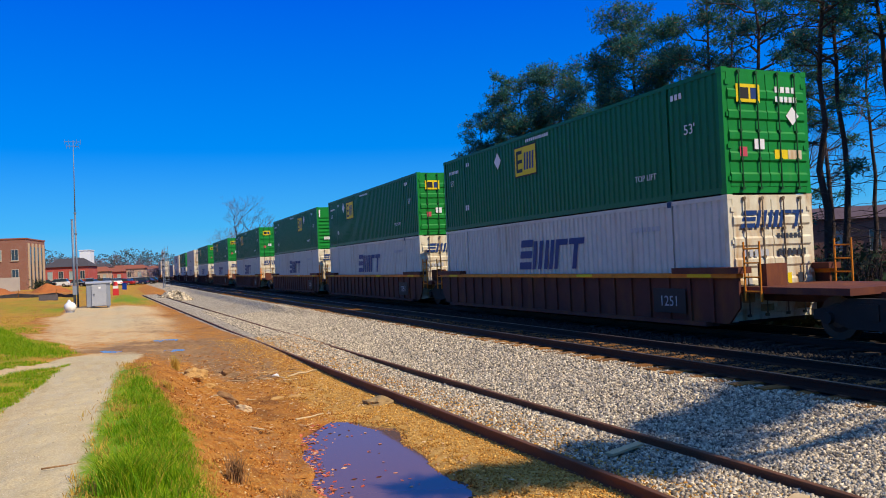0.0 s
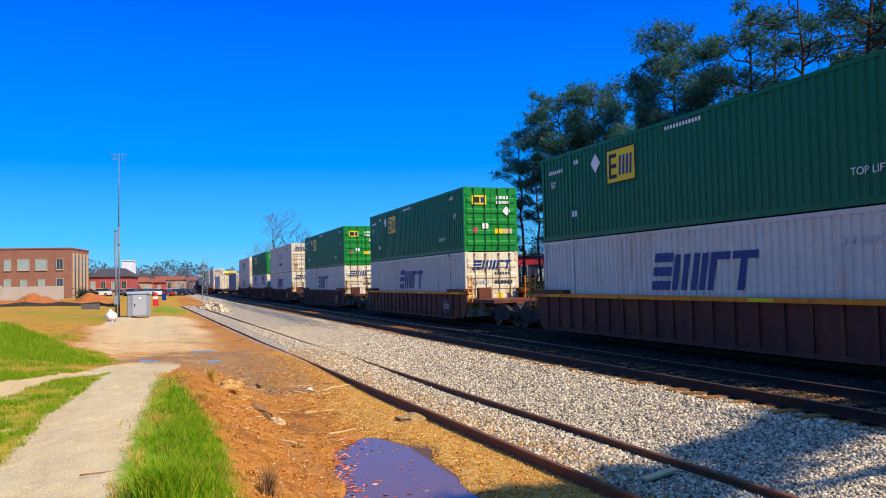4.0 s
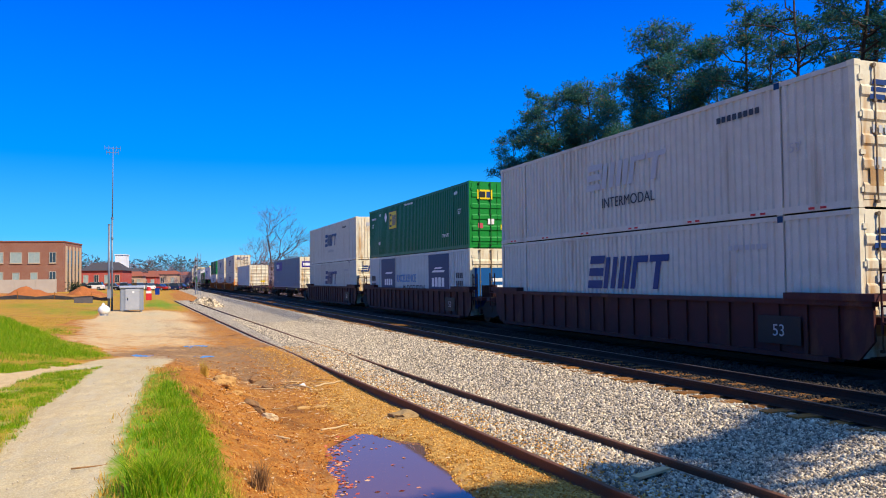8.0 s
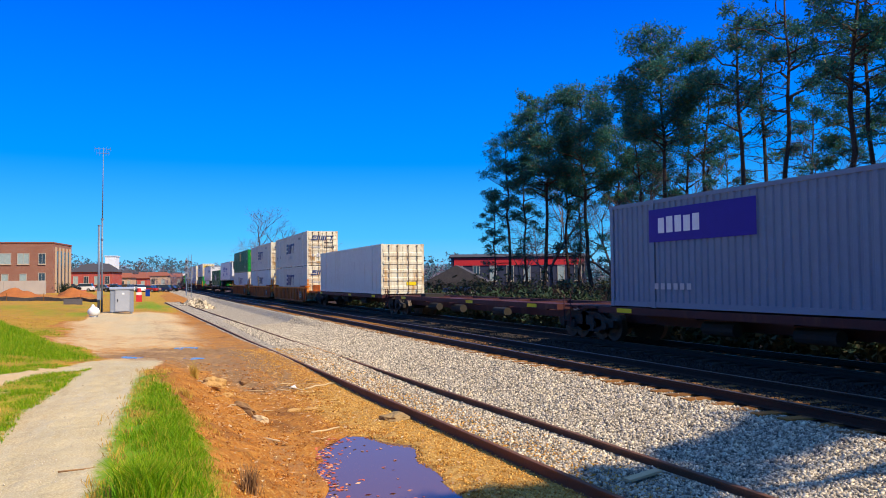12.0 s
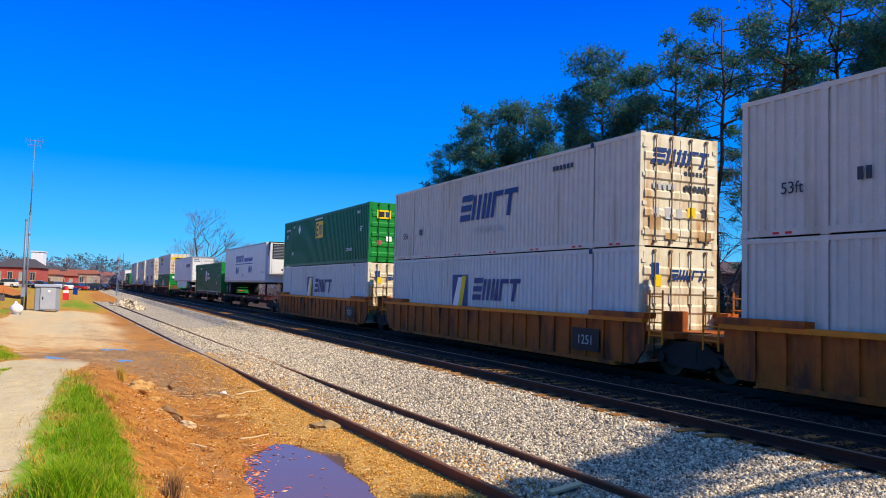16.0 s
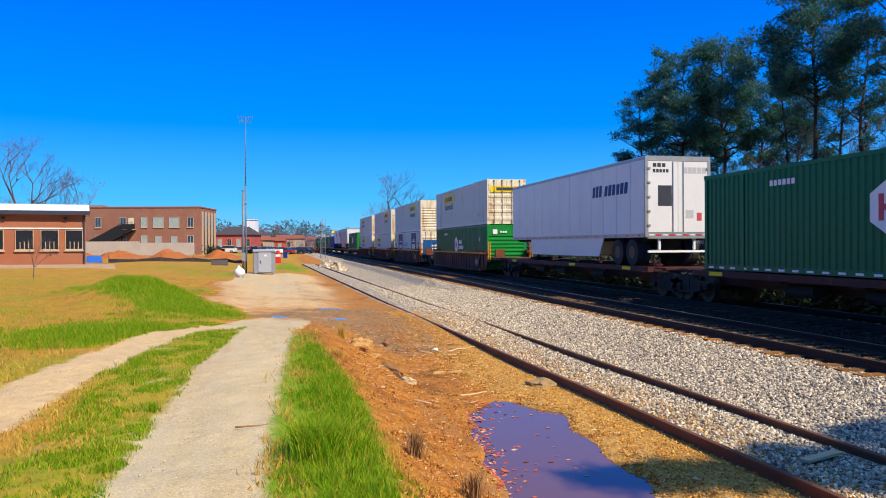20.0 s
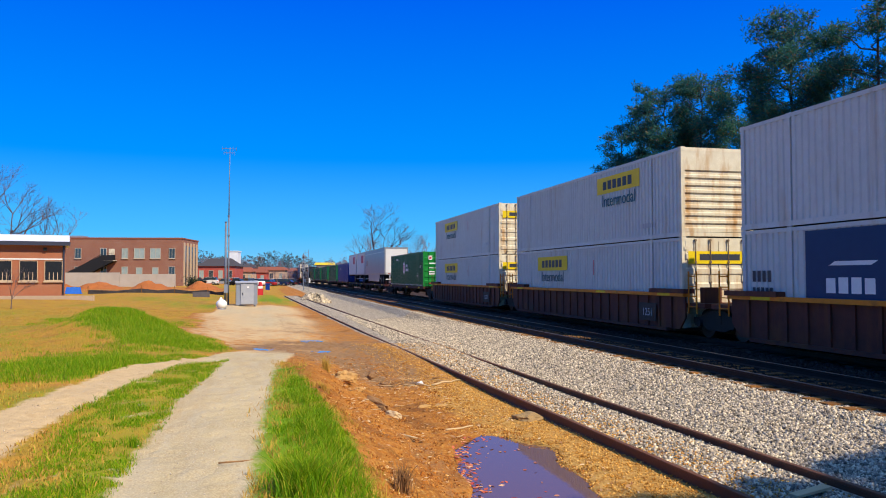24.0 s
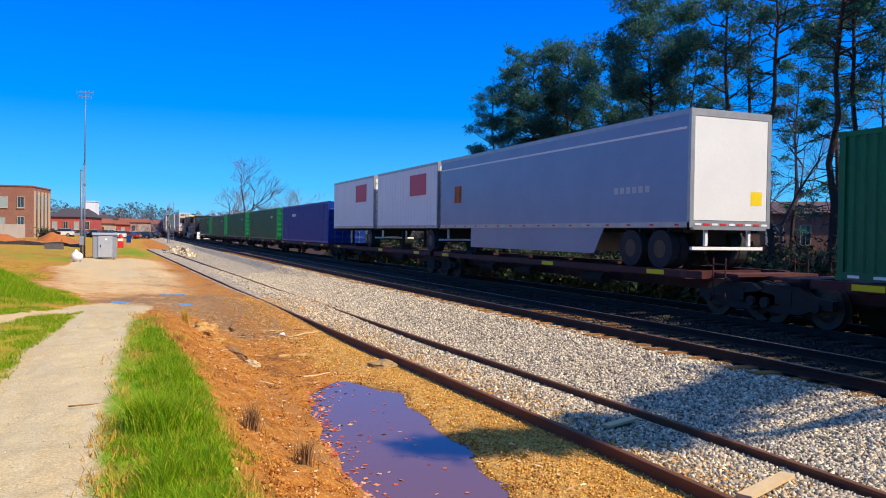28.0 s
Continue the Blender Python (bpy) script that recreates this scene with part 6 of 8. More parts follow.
def make_train():
    k = train_kinds()
    used = set()

    def put(name, s, z):
        first = name not in used
        used.add(name)
        ob = k[name] if first else copy_thing(k[name], Matrix())
        return mover(ob, s, z)

    wells = {}
    looks = {"brown": ("weathered brown double-stack well car", BROWN, SILL_ORANGE, "1251"), "orange": ("faded orange double-stack well car streaked with rust", ORANGE, SILL_ORANGE, "1251"), "maroon": ("dark maroon double-stack well car", MAROON, MAROON, "53")}

    def well(key, kind, s, low, top, zlow=0.25):
        if (key, kind) in wells:
            ob = copy_thing(wells[key, kind], Matrix())
        else:
            lab, body, sill, num = looks[key]
            ob = wells[key, kind] = well_unit(lab, body, 3.4 if kind in "as" else 1.6, kind in "cs", num, sill)
        mover(ob, s, 0.0)
        if low:
            put(low, s, zlow)
        if top:
            put(top, s, zlow + 2.91)

    well("brown", "s", -10.2, "swift", "emp")
    for s, kind in ((13.4, "a"), (32.7, "b"), (52.1, "c")):
        well("brown", kind, s, "swift", "emp_mid" if s < 20 else "emp_nose" if s > 50 else "emp")
    for s in (75.9, 99.5, 123.1):
        well("brown" if s < 120 else "maroon", "s", s, "swift", "emp")
    well("maroon", "a", 146.9, "swift", "swift_pale")
    well("maroon", "b", 166.3, "kllm", "emp")
    well("maroon", "c", 185.9, "swift", "swift_ribbed")
    well("orange", "a", 267.5, "swift", "swift_top")
    well("orange", "b", 286.9, "swift_new", "swift_top")
    well("orange", "c", 306.3, "swift_new", "emp_fore")
    well("brown", "s", 387.6, "hub_nose", "jb")
    well("brown", "a", 411.1, "kllm", "jb_top")
    well("brown", "b", 430.4, "jb", "jb_top")
    well("brown", "c", 449.7, "jb", "jb")
    sp = spine_unit("dark brown open spine car with yellow stripes", MAROON, MAROON)
    spots = [206.9, 226.5, 246.2, 327.7, 345.9, 366.1, 470.5, 490.8, 508.4, 527.0, 545.9, 565.3, 584.7, 604.0]
    for n, s in enumerate(spots):
        mover(sp if n == 0 else copy_thing(sp, Matrix()), s, 0.0)
    put("fed", 206.9, 1.08)
    put("plain", 246.2, 1.08)
    put("hub", 345.9, 1.08)
    put("hub", 470.5, 1.08)
    put("blue", 527.0, 1.08)
    for s in (545.9, 565.3, 584.7, 604.0):
        put("green_plain", s, 1.08)
    blue_discs = [word_mark(7.7, 4.4, 2.72, 3.02, 11, BLUE_INK, 0.009, 0.05), word_mark(11.3, 7.95, 2.72, 3.26, 8, BLUE_INK, 0.009, 0.1), panel_side("underline", BLUE_INK, 11.35, 4.35, 2.52, 2.59), round_pair(10.72, 2.02), round_pair(5.58, 2.08), side_words("53", 7.95, 1.58, 0.35, INK_DARK), bars(1.6, 1.74, 8, 0.12, 0.17, 0.05, PALE_LOGO), bars(15.35, 1.30, 9, 0.13, 0.10, 0.05, PALE_LOGO)]
    mover(trailer("white refrigerated trailer with blue lettering and discs", TRAILER, CL, True, blue_discs, TRAILER, reefer=True, skirt=False), 327.85, 1.06)
    gls = [word_mark(4.8, 3.8, 2.75, 3.22, 3, NAVY, 0.009, 0.08), word_mark(3.6, 1.4, 2.75, 3.18, 6, NAVY, 0.009, 0.08), door_bars(-1.0, 3.62, 3, 0.14, 0.14, 0.04, INK_DARK, 0.004), door_bars(-1.0, 3.42, 5, 0.10, 0.12, 0.03, INK_DARK, 0.004), door_bars(0.2, 3.4, 5, 0.16, 0.22, 0.03, PALE_LOGO, 0.004), panel_door("dark_sticker", INK_DARK, -0.8, -0.25, 2.2, 2.95, 0.007), panel_door("placard", PALE_LOGO, 0.3, 0.62, 1.75, 2.05, 0.007), panel_door("red_sticker", PINKRED, 0.75, 0.95, 1.66, 1.96, 0.007)]
    mover(trailer("white dry-van trailer with navy lettering", TRAILER, CL, False, gls, TRAILER), 366.0, 1.06)
    # the thin white stripe paints a reflection along the silver skin
    mover(trailer("silver dry-van trailer with a white rear door", SILVER, CL, False, [panel_door("yellow_sticker", YELLOW, 0.65, 1.02, 1.65, 2.0, 0.007), panel_side("pale_stripe", TRAILER, 0.15, 16.0, 3.52, 3.58, 0.014), panel_side("faded_emblem", ORANGE, 14.6, 13.9, 2.1, 2.8), bars(3.2, 2.0, 6, 0.2, 0.18, 0.08, PALE_LOGO)], TRAILER, roll=True), 490.9, 1.06)
    pup = trailer("short white ribbed trailer with a faded red panel", TRAILER, 8.75, False, [panel_side("red_panel", PINKRED, 3.6, 1.4, 2.6, 3.6)], TRAILER, ribbed=True, skirt=False)
    mover(pup, 507.4, 1.06)
    mover(copy_thing(pup, Matrix()), 516.8, 1.06)
    lo = locomotive("dark diesel locomotive at the end of the train")
    mover(lo, 625.0, 0.0)
    mover(copy_thing(lo, Matrix()), 648.5, 0.0)
    for s, kind, low, top in ((675.5, "a", "swift", "swift_top"), (694.9, "b", "jb", "jb"), (714.3, "c", "swift", "emp"), (738.0, "a", "jb", "jb_top"), (757.4, "b", "swift", "swift_top"), (776.8, "c", "swift", "emp")):
        well("brown", kind, s, low, top)


make_train()


# ---- trees ----
def tufts(points, size, rng, per=14, flat=0.7, thin=0.22):
    """Small bursts of narrow leaves round every place."""
    p = np.repeat(np.asarray(points, float), per, 0)
    n = len(p)
    d = rng.normal(0, 1, (n, 3))
    d[:, 2] = d[:, 2] * flat + 0.15
    d /= np.linalg.norm(d, axis=1, keepdims=True)
    s = rng.normal(0, 1, (n, 3))
    s -= (s * d).sum(1, keepdims=True) * d
    s /= np.linalg.norm(s, axis=1, keepdims=True)
    ln = size * rng.uniform(0.6, 1.25, (n, 1))
    a = p + d * ln * 0.1
    b = p + d * ln + s * ln * thin
    c = p + d * ln * 0.9 - s * ln * thin
    v = np.stack([a, b, c], 1).reshape(-1, 3)
    return v, np.arange(3 * n).reshape(-1, 3)


def limb_tree(bm, base, tip, r0, r1, bends, rng, n=6, crook=0.05):
    """A bent tapering limb in pieces; gives its places."""
    base, tip = Vector(base), Vector(tip)
    pts = [base]
    for k in range(1, bends + 1):
        f = k / bends
        w = (tip - base).length * crook
        pts.append(base.lerp(tip, f) + Vector((rng.uniform(-w, w), rng.uniform(-w, w), rng.uniform(-w, w) * 0.5)) * (0 if k == bends else 1))
    old = None
    for k, p in enumerate(pts):
        d = (pts[min(k + 1, bends)] - pts[max(k - 1, 0)]).normalized()
        u = d.cross(Vector((0.31, 0.17, 0.93)) if abs(d.z) < 0.9 else Vector((1, 0, 0))).normalized()
        w = d.cross(u)
        r = r0 + (r1 - r0) * k / bends
        ring = [bm.verts.new(p + (u * math.cos(2 * math.pi * j / n) + w * math.sin(2 * math.pi * j / n)) * r) for j in range(n)]
        if old:
            for j in range(n):
                bm.faces.new((old[j], old[(j + 1) % n], ring[(j + 1) % n], ring[j]))
        else:
            bm.faces.new(ring[::-1])
        old = ring
    bm.faces.new(old)
    return pts


def pine(height, seed, low, width, lobes, dead, lobe_r=1.0, sparse=1.0, label="tall loblolly pine with a bare trunk and dark green crown"):
    """A pine whose needles stand in lobes at the ends of its limbs; low: where the crown begins, as a share of the height."""
    rng = random.Random(seed)
    nrg = np.random.default_rng(seed)
    t = thing("pine_tree", label, "tree", "pines behind the tracks")
    bm = bmesh.new()
    lean = rng.uniform(-0.9, 0.9), rng.uniform(-0.9, 0.9)
    trunk = limb_tree(bm, (0, 0, -0.4), (lean[0], lean[1], height * 0.95), 0.009 * height + 0.03, 0.04, 9, rng, 9, 0.012)

    def at(z):
        f = min(max(z / (height * 0.95), 0), 0.999) * 9
        k = int(f)
        return trunk[k].lerp(trunk[min(k + 1, 9)], f - k)
    part("trunk", bm, BARK_P, t, smooth=True)
    bm = bmesh.new()
    spots = []

    def lobe(c, r):
        n = int(46 * sparse * r * r + 8)
        d = nrg.normal(0, 1, (n, 3))
        d /= np.linalg.norm(d, axis=1, keepdims=True)
        d *= (r * nrg.uniform(0.25, 1.0, (n, 1)) ** 0.6) * (1 + 0.25 * nrg.normal(0, 1, (n, 1)))
        d[:, 2] *= 0.62
        spots.append(d + (c.x, c.y, c.z))

    for k in range(lobes):
        f = (k + 0.5) / lobes
        z = height * (low + (0.97 - low) * f)
        a = k * 2.4 + rng.uniform(-0.7, 0.7)
        prof = math.sin(math.pi * (0.20 + 0.68 * f)) ** 0.8
        ln = width * prof * rng.uniform(0.45, 1.05)
        r = lobe_r * rng.uniform(0.65, 1.3) * (0.75 + 0.35 * prof)
        o = at(z - ln * rng.uniform(0.15, 0.6))
        top = at(z)
        c = Vector((top.x + math.cos(a) * ln, top.y + math.sin(a) * ln, z + rng.uniform(-0.4, 0.4)))
        pts = limb_tree(bm, o, c, 0.045 + 0.045 * (1 - f), 0.015, 4, rng, 4, 0.10)
        lobe(c, r)
        if ln > 0.6 * width:
            lobe(pts[3] + Vector((rng.gauss(0, 0.4), rng.gauss(0, 0.4), 0.3)), r * 0.7)
        for q in range(4):
            e = c + Vector((rng.gauss(0, 1), rng.gauss(0, 1), rng.gauss(0.2, 0.5))).normalized() * r * 0.9
            limb_tree(bm, pts[3], e, 0.016, 0.006, 2, rng, 3, 0.12)
    for k in range(dead):
        z = height * rng.uniform(0.12, low + 0.12)
        a = rng.uniform(0, 6.28)
        ln = rng.uniform(0.7, 2.9)
        o = at(z)
        tip = o + Vector((math.cos(a) * ln, math.sin(a) * ln, ln * rng.uniform(-0.35, 0.35)))
        pts = limb_tree(bm, o, tip, 0.032, 0.008, 3, rng, 4, 0.12)
        for q in range(3):
            limb_tree(bm, pts[q + 1], pts[q + 1] + Vector((rng.gauss(0, 0.5), rng.gauss(0, 0.5), rng.gauss(-0.15, 0.4))), 0.012, 0.005, 2, rng, 3, 0.12)
        if rng.random() < 0.16:
            lobe(tip, 0.55)
    tagged(part("bough", bm, BARK_P, t), kind="stuff")
    v, tr = tufts(np.concatenate(spots), 0.35, nrg, 9, 0.8, 0.115)
    part("crown", array_mesh("crown", v, tr, NEEDLE), NEEDLE, t)
    return t


def bare_tree(height, seed, label, group="bare winter trees", levels=5, thick=0.016):
    rng = random.Random(seed)
    t = thing("bare_tree", label, "tree", group)
    bt, bb = bmesh.new(), bmesh.new()

    def grow(p, d, ln, r, lev):
        q = p + d * ln
        tube(bt if lev >= levels - 1 else bb, p, q, r, r * 0.68, 7 if lev >= levels - 1 else 3, False)
        if lev == 0:
            return
        for k in range(rng.choice((2, 3, 3))):
            nd = (d + Vector((rng.gauss(0, 0.45), rng.gauss(0, 0.45), rng.gauss(0.12, 0.25)))).normalized()
            grow(p.lerp(q, rng.uniform(0.7, 1.0)), nd, ln * rng.uniform(0.62, 0.85), r * 0.6, lev - 1)
    grow(Vector((0, 0, -0.3)), Vector((rng.uniform(-0.08, 0.08), rng.uniform(-0.08, 0.08), 1)).normalized(), height * 0.30, height * thick, levels)
    part("trunk", bt, BARK_G, t, smooth=True)
    tagged(part("branch_crown", bb, BARK_G, t), kind="stuff")
    return t


def place(ob, x, y, turn=0.0, size=1.0, z=None):
    ob.matrix_basis = pose(x, y, float(ground_z(x, y)) if z is None else z, 0, 0, turn) @ Matrix.Diagonal((*(size if isinstance(size, tuple) else (size,) * 3), 1))
    return ob


def view_spot(p, d):
    """Plan place at depth d and sideways step p (metres per metre of depth) from the usual outlook."""
    a = radians(21.46)
    return d * math.sin(a) + p * d * math.cos(a), d * math.cos(a) - p * d * math.sin(a)


def make_pines():
    kinds = [pine(20.0, 31, 0.52, 4.1, 31, 34, 1.15, 0.9), pine(20.0, 42, 0.60, 3.3, 30, 40, 1.15, 0.95),
             pine(20.0, 53, 0.58, 3.4, 13, 40, 0.85, 0.62, "tall open-crowned loblolly pine with bare lower limbs"),
             pine(20.0, 64, 0.50, 3.0, 20, 30, 0.95), pine(20.0, 75, 0.62, 3.6, 14, 36, 0.85, 0.62, "tall open-crowned loblolly pine with bare lower limbs"),
             pine(20.0, 86, 0.20, 3.6, 20, 10, 1.2, 0.7, "young bushy pine below the taller trees")]
    spots = [(0.084, 77, 0.90, 3), (0.066, 79, 0.60, 3), (0.127, 75, 1.10, 0), (0.160, 79, 0.96, 3), (0.194, 73, 1.09, 0), (0.228, 78, 0.98, 3), (0.262, 72, 0.90, 2), (0.298, 63, 1.19, 1), (0.335, 67, 1.06, 2),
             (0.388, 57, 1.22, 2), (0.420, 60, 1.18, 4), (0.450, 54, 1.24, 4), (0.530, 47, 1.26, 2), (0.562, 50, 1.20, 4), (0.625, 45, 1.22, 4), (0.72, 43, 1.16, 2), (0.86, 41, 1.15, 4),
             (0.37, 80, 0.90, 4), (0.48, 70, 1.0, 2), (0.60, 62, 1.05, 4),
             (0.262, 80, 0.92, 0), (0.318, 70, 0.98, 2), (0.105, 84, 0.86, 3), (0.175, 86, 0.92, 2), (0.245, 74, 0.46, 5), (0.345, 68, 0.50, 5), (0.285, 76, 0.44, 5), (0.325, 74, 0.56, 5)]
    used = set()
    for n, (p, d, size, k) in enumerate(spots):
        x, y = view_spot(p, d)
        ob = kinds[k] if k not in used else copy_thing(kinds[k], Matrix())
        used.add(k)
        place(ob, x, y, 77 * n, size)
    # the wood carried on unseen beside and behind the outlook, added for its shade
    for n, (x, y, size) in enumerate(((31, 6, 1.05), (35, 14, 1.1), (30.5, -4, 1.0), (36, 0, 1.15), (41, 8, 1.1), (31, -15, 1.0), (37, -12, 1.1), (33, -26, 1.05), (43, -4, 1.15), (46, 18, 1.1), (42, 24, 1.1), (50, 30, 1.15), (38, -36, 1.0), (52, 44, 1.1))):
        place(copy_thing(kinds[n % 5], Matrix()), x, y, 50 * n + 20, size)


def leaning_pine():
    """An unseen low pine beside the line; its boughs reach over the tracks to shade the siding gravel."""
    rng = random.Random(5)
    nrg = np.random.default_rng(5)
    t = thing("pine_tree", "unseen leaning pine with boughs shaped to shade the siding gravel", "tree", "pines behind the tracks")
    bm = bmesh.new()
    trunk = limb_tree(bm, (19.0, -2.9, -1.0), (16.6, -1.9, 12.2), 0.20, 0.06, 8, rng, 9, 0.02)
    part("trunk", bm, BARK_P, t, smooth=True)
    bm = bmesh.new()
    spots = []
    fall = Vector((math.sin(SUN_AZ), math.cos(SUN_AZ))) / math.tan(SUN_EL)
    # gx, gy: shadow spots on the gravel; each clump stands sunward of one
    for gx, gy, z, r in ((9.2, 8.75, 12.0, 0.85), (8.5, 8.35, 11.8, 0.75), (9.6, 8.2, 11.6, 0.6), (10.0, 8.9, 11.9, 0.6), (7.6, 8.05, 11.6, 0.6), (6.9, 8.3, 11.8, 0.42), (6.3, 7.5, 11.4, 0.5), (5.5, 7.9, 11.6, 0.38), (5.5, 7.1, 11.0, 0.42), (4.7, 7.4, 11.2, 0.5), (3.9, 7.55, 11.2, 0.45), (3.3, 7.6, 11.2, 0.32)):
        c = Vector((gx + fall.x * (z + 0.4), gy + fall.y * (z + 0.4), z))
        o = trunk[6 if z < 11.5 else 7]
        pts = limb_tree(bm, o, c, 0.07, 0.02, 5, rng, 5, 0.04)
        for q in range(6):
            e = c + Vector((rng.gauss(-0.5, 1), rng.gauss(0, 0.7), rng.gauss(0, 0.4))).normalized() * r * 1.3
            limb_tree(bm, pts[4], e, 0.02, 0.008, 2, rng, 3, 0.12)
        n = int(320 * r * r + 30)
        d = nrg.normal(0, 1, (n, 3)) * (0.60 * r, 0.36 * r, 0.26 * r)
        spots.append(d + (c.x, c.y, c.z))
    tagged(part("bough", bm, BARK_P, t), kind="stuff")
    v, tr = tufts(np.concatenate(spots), 0.32, nrg, 13, 0.8, 0.085)
    part("crown", array_mesh("crown", v, tr, NEEDLE), NEEDLE, t)


leaning_pine()
make_pines()


def make_bare_trees():
    a = bare_tree(15.5, 3, "tall leafless grey tree beside the line", levels=7, thick=0.016)
    place(a, 19.4, 134, 0, 1.0)
    b = bare_tree(11.5, 8, "leafless grey tree beside the line", levels=7, thick=0.016)
    place(b, 17.4, 137, 40, 1.1)
    for n, (p, d, s) in enumerate(((0.10, 82, 0.85), (0.14, 84, 0.95), (0.18, 80, 0.9), (0.215, 84, 1.0), (0.25, 78, 0.95), (0.285, 72, 0.9), (0.315, 76, 1.0), (0.355, 70, 0.95), (0.40, 66, 1.0), (0.47, 62, 0.95))):
        place(copy_thing(a if n % 2 else b, Matrix()), *view_spot(p, d), 41 * n, s)
    for n, (x, y, s) in enumerate(((23, 140, 0.75), (26, 128, 0.65), (22.5, 150, 0.6), (30, 150, 0.7), (21, 160, 0.75), (34, 136, 0.55), (25, 170, 0.7), (19, 146, 0.5), (28, 138, 0.5), (22, 133, 0.45), (-1.7, 250, 0.95), (-33.5, 112, 1.05), (-37, 116, 0.9), (-30, 118, 0.8), (3.2, 180, 0.4))):
        place(copy_thing(a if n % 2 else b, Matrix()), x, y, 66 * n, s)


make_bare_trees()
place(bare_tree(2.9, 15, "young leafless sapling on the lawn", levels=5, thick=0.011), -13.1, 44.8)


def make_brush():
    rng = np.random.default_rng(21)
    n = 26000
    x, y = 22 + 42 * rng.uniform(0, 1, n) ** 1.6, rng.uniform(4, 130, n)
    ok = (x > 23.0 + 0.03 * y)
    x, y = x[ok], y[ok]
    p = np.stack([x, y, ground_z(x, y) - 0.1], -1)
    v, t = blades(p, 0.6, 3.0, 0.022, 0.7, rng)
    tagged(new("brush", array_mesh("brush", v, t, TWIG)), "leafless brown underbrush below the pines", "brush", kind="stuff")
    m = 2200
    cx, cy = 24.0 + 34 * rng.uniform(0, 1, m) ** 1.5, rng.uniform(2, 95, m)
    cz = ground_z(cx, cy) + rng.uniform(0.2, 2.2, m)
    keep = np.sin(cx * 0.7) + np.sin(cy * 0.45 + 1) > 0.2
    c = np.stack([cx, cy, cz], -1)[keep]
    c = np.repeat(c, 5, 0) + rng.normal(0, 0.45, (len(c) * 5, 3))
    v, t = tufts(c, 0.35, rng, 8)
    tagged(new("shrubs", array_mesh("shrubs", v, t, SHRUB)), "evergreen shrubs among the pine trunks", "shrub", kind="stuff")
    # row of shade-dark brush added to keep the gap under the cars black
    m = 3600
    cx, cy = 18.7 + 2.2 * rng.uniform(0, 1, m), rng.uniform(-4, 75, m)
    c = np.stack([cx, cy, ground_z(cx, cy) + rng.uniform(0.0, 1.0, m) * (0.9 + 1.0 * patchy(cx, cy, 3.0, 91))], -1)
    c = np.repeat(c, 4, 0) + rng.normal(0, 0.22, (m * 4, 3))
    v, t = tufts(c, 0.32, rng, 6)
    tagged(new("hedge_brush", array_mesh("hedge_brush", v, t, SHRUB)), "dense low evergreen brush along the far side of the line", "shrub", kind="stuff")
    # woods on the rises far off
    pts, col = [], []
    for n_, (x0, x1, y0, y1, h, cnt, kind) in enumerate(((-160, 120, 300, 380, 8, 900, "bare"), (-90, 60, 250, 290, 5, 300, "bare"), (20, 150, 190, 330, 8, 800, "bare"), (17.5, 30, 130, 182, 5.0, 170, "bare"), (-200, 120, 330, 400, 10.5, 640, "pine"), (40, 160, 170, 320, 9, 240, "pine"), (-260, -120, 260, 380, 11, 500, "bare"), (-45, -20, 215, 240, 9, 50, "pine"))):
        xs, ys = rng.uniform(x0, x1, cnt), rng.uniform(y0, y1, cnt)
        hs = h * rng.uniform(0.55, 1.1, cnt)
        if kind == "pine":
            hs *= 1.0 + 0.2 * np.sin(xs * 0.13)
        zs = ground_z(xs, ys)
        for k in range(30 if kind == "pine" else 14):
            f = rng.uniform(0.05, 1.0, cnt)
            wd = hs * (0.30 * np.sqrt(np.clip(1.02 - ((f - 0.5) / 0.52) ** 2, 0, 1)) if kind == "pine" else 0.28 * (1.1 - f))
            pts.append(np.stack([xs + rng.normal(0, 1, cnt) * wd, ys + rng.normal(0, 1, cnt) * wd, zs + hs * f], -1))
            col.append(np.full(cnt, kind == "pine"))
    pts, col = np.concatenate(pts), np.concatenate(col)
    # far woods, their haze painted into the colours
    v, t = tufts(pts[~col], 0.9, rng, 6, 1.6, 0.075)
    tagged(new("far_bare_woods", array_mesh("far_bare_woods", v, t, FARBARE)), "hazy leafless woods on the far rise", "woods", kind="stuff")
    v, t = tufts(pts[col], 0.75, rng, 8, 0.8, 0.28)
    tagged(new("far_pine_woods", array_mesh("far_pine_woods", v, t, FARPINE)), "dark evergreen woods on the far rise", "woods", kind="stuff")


make_brush()


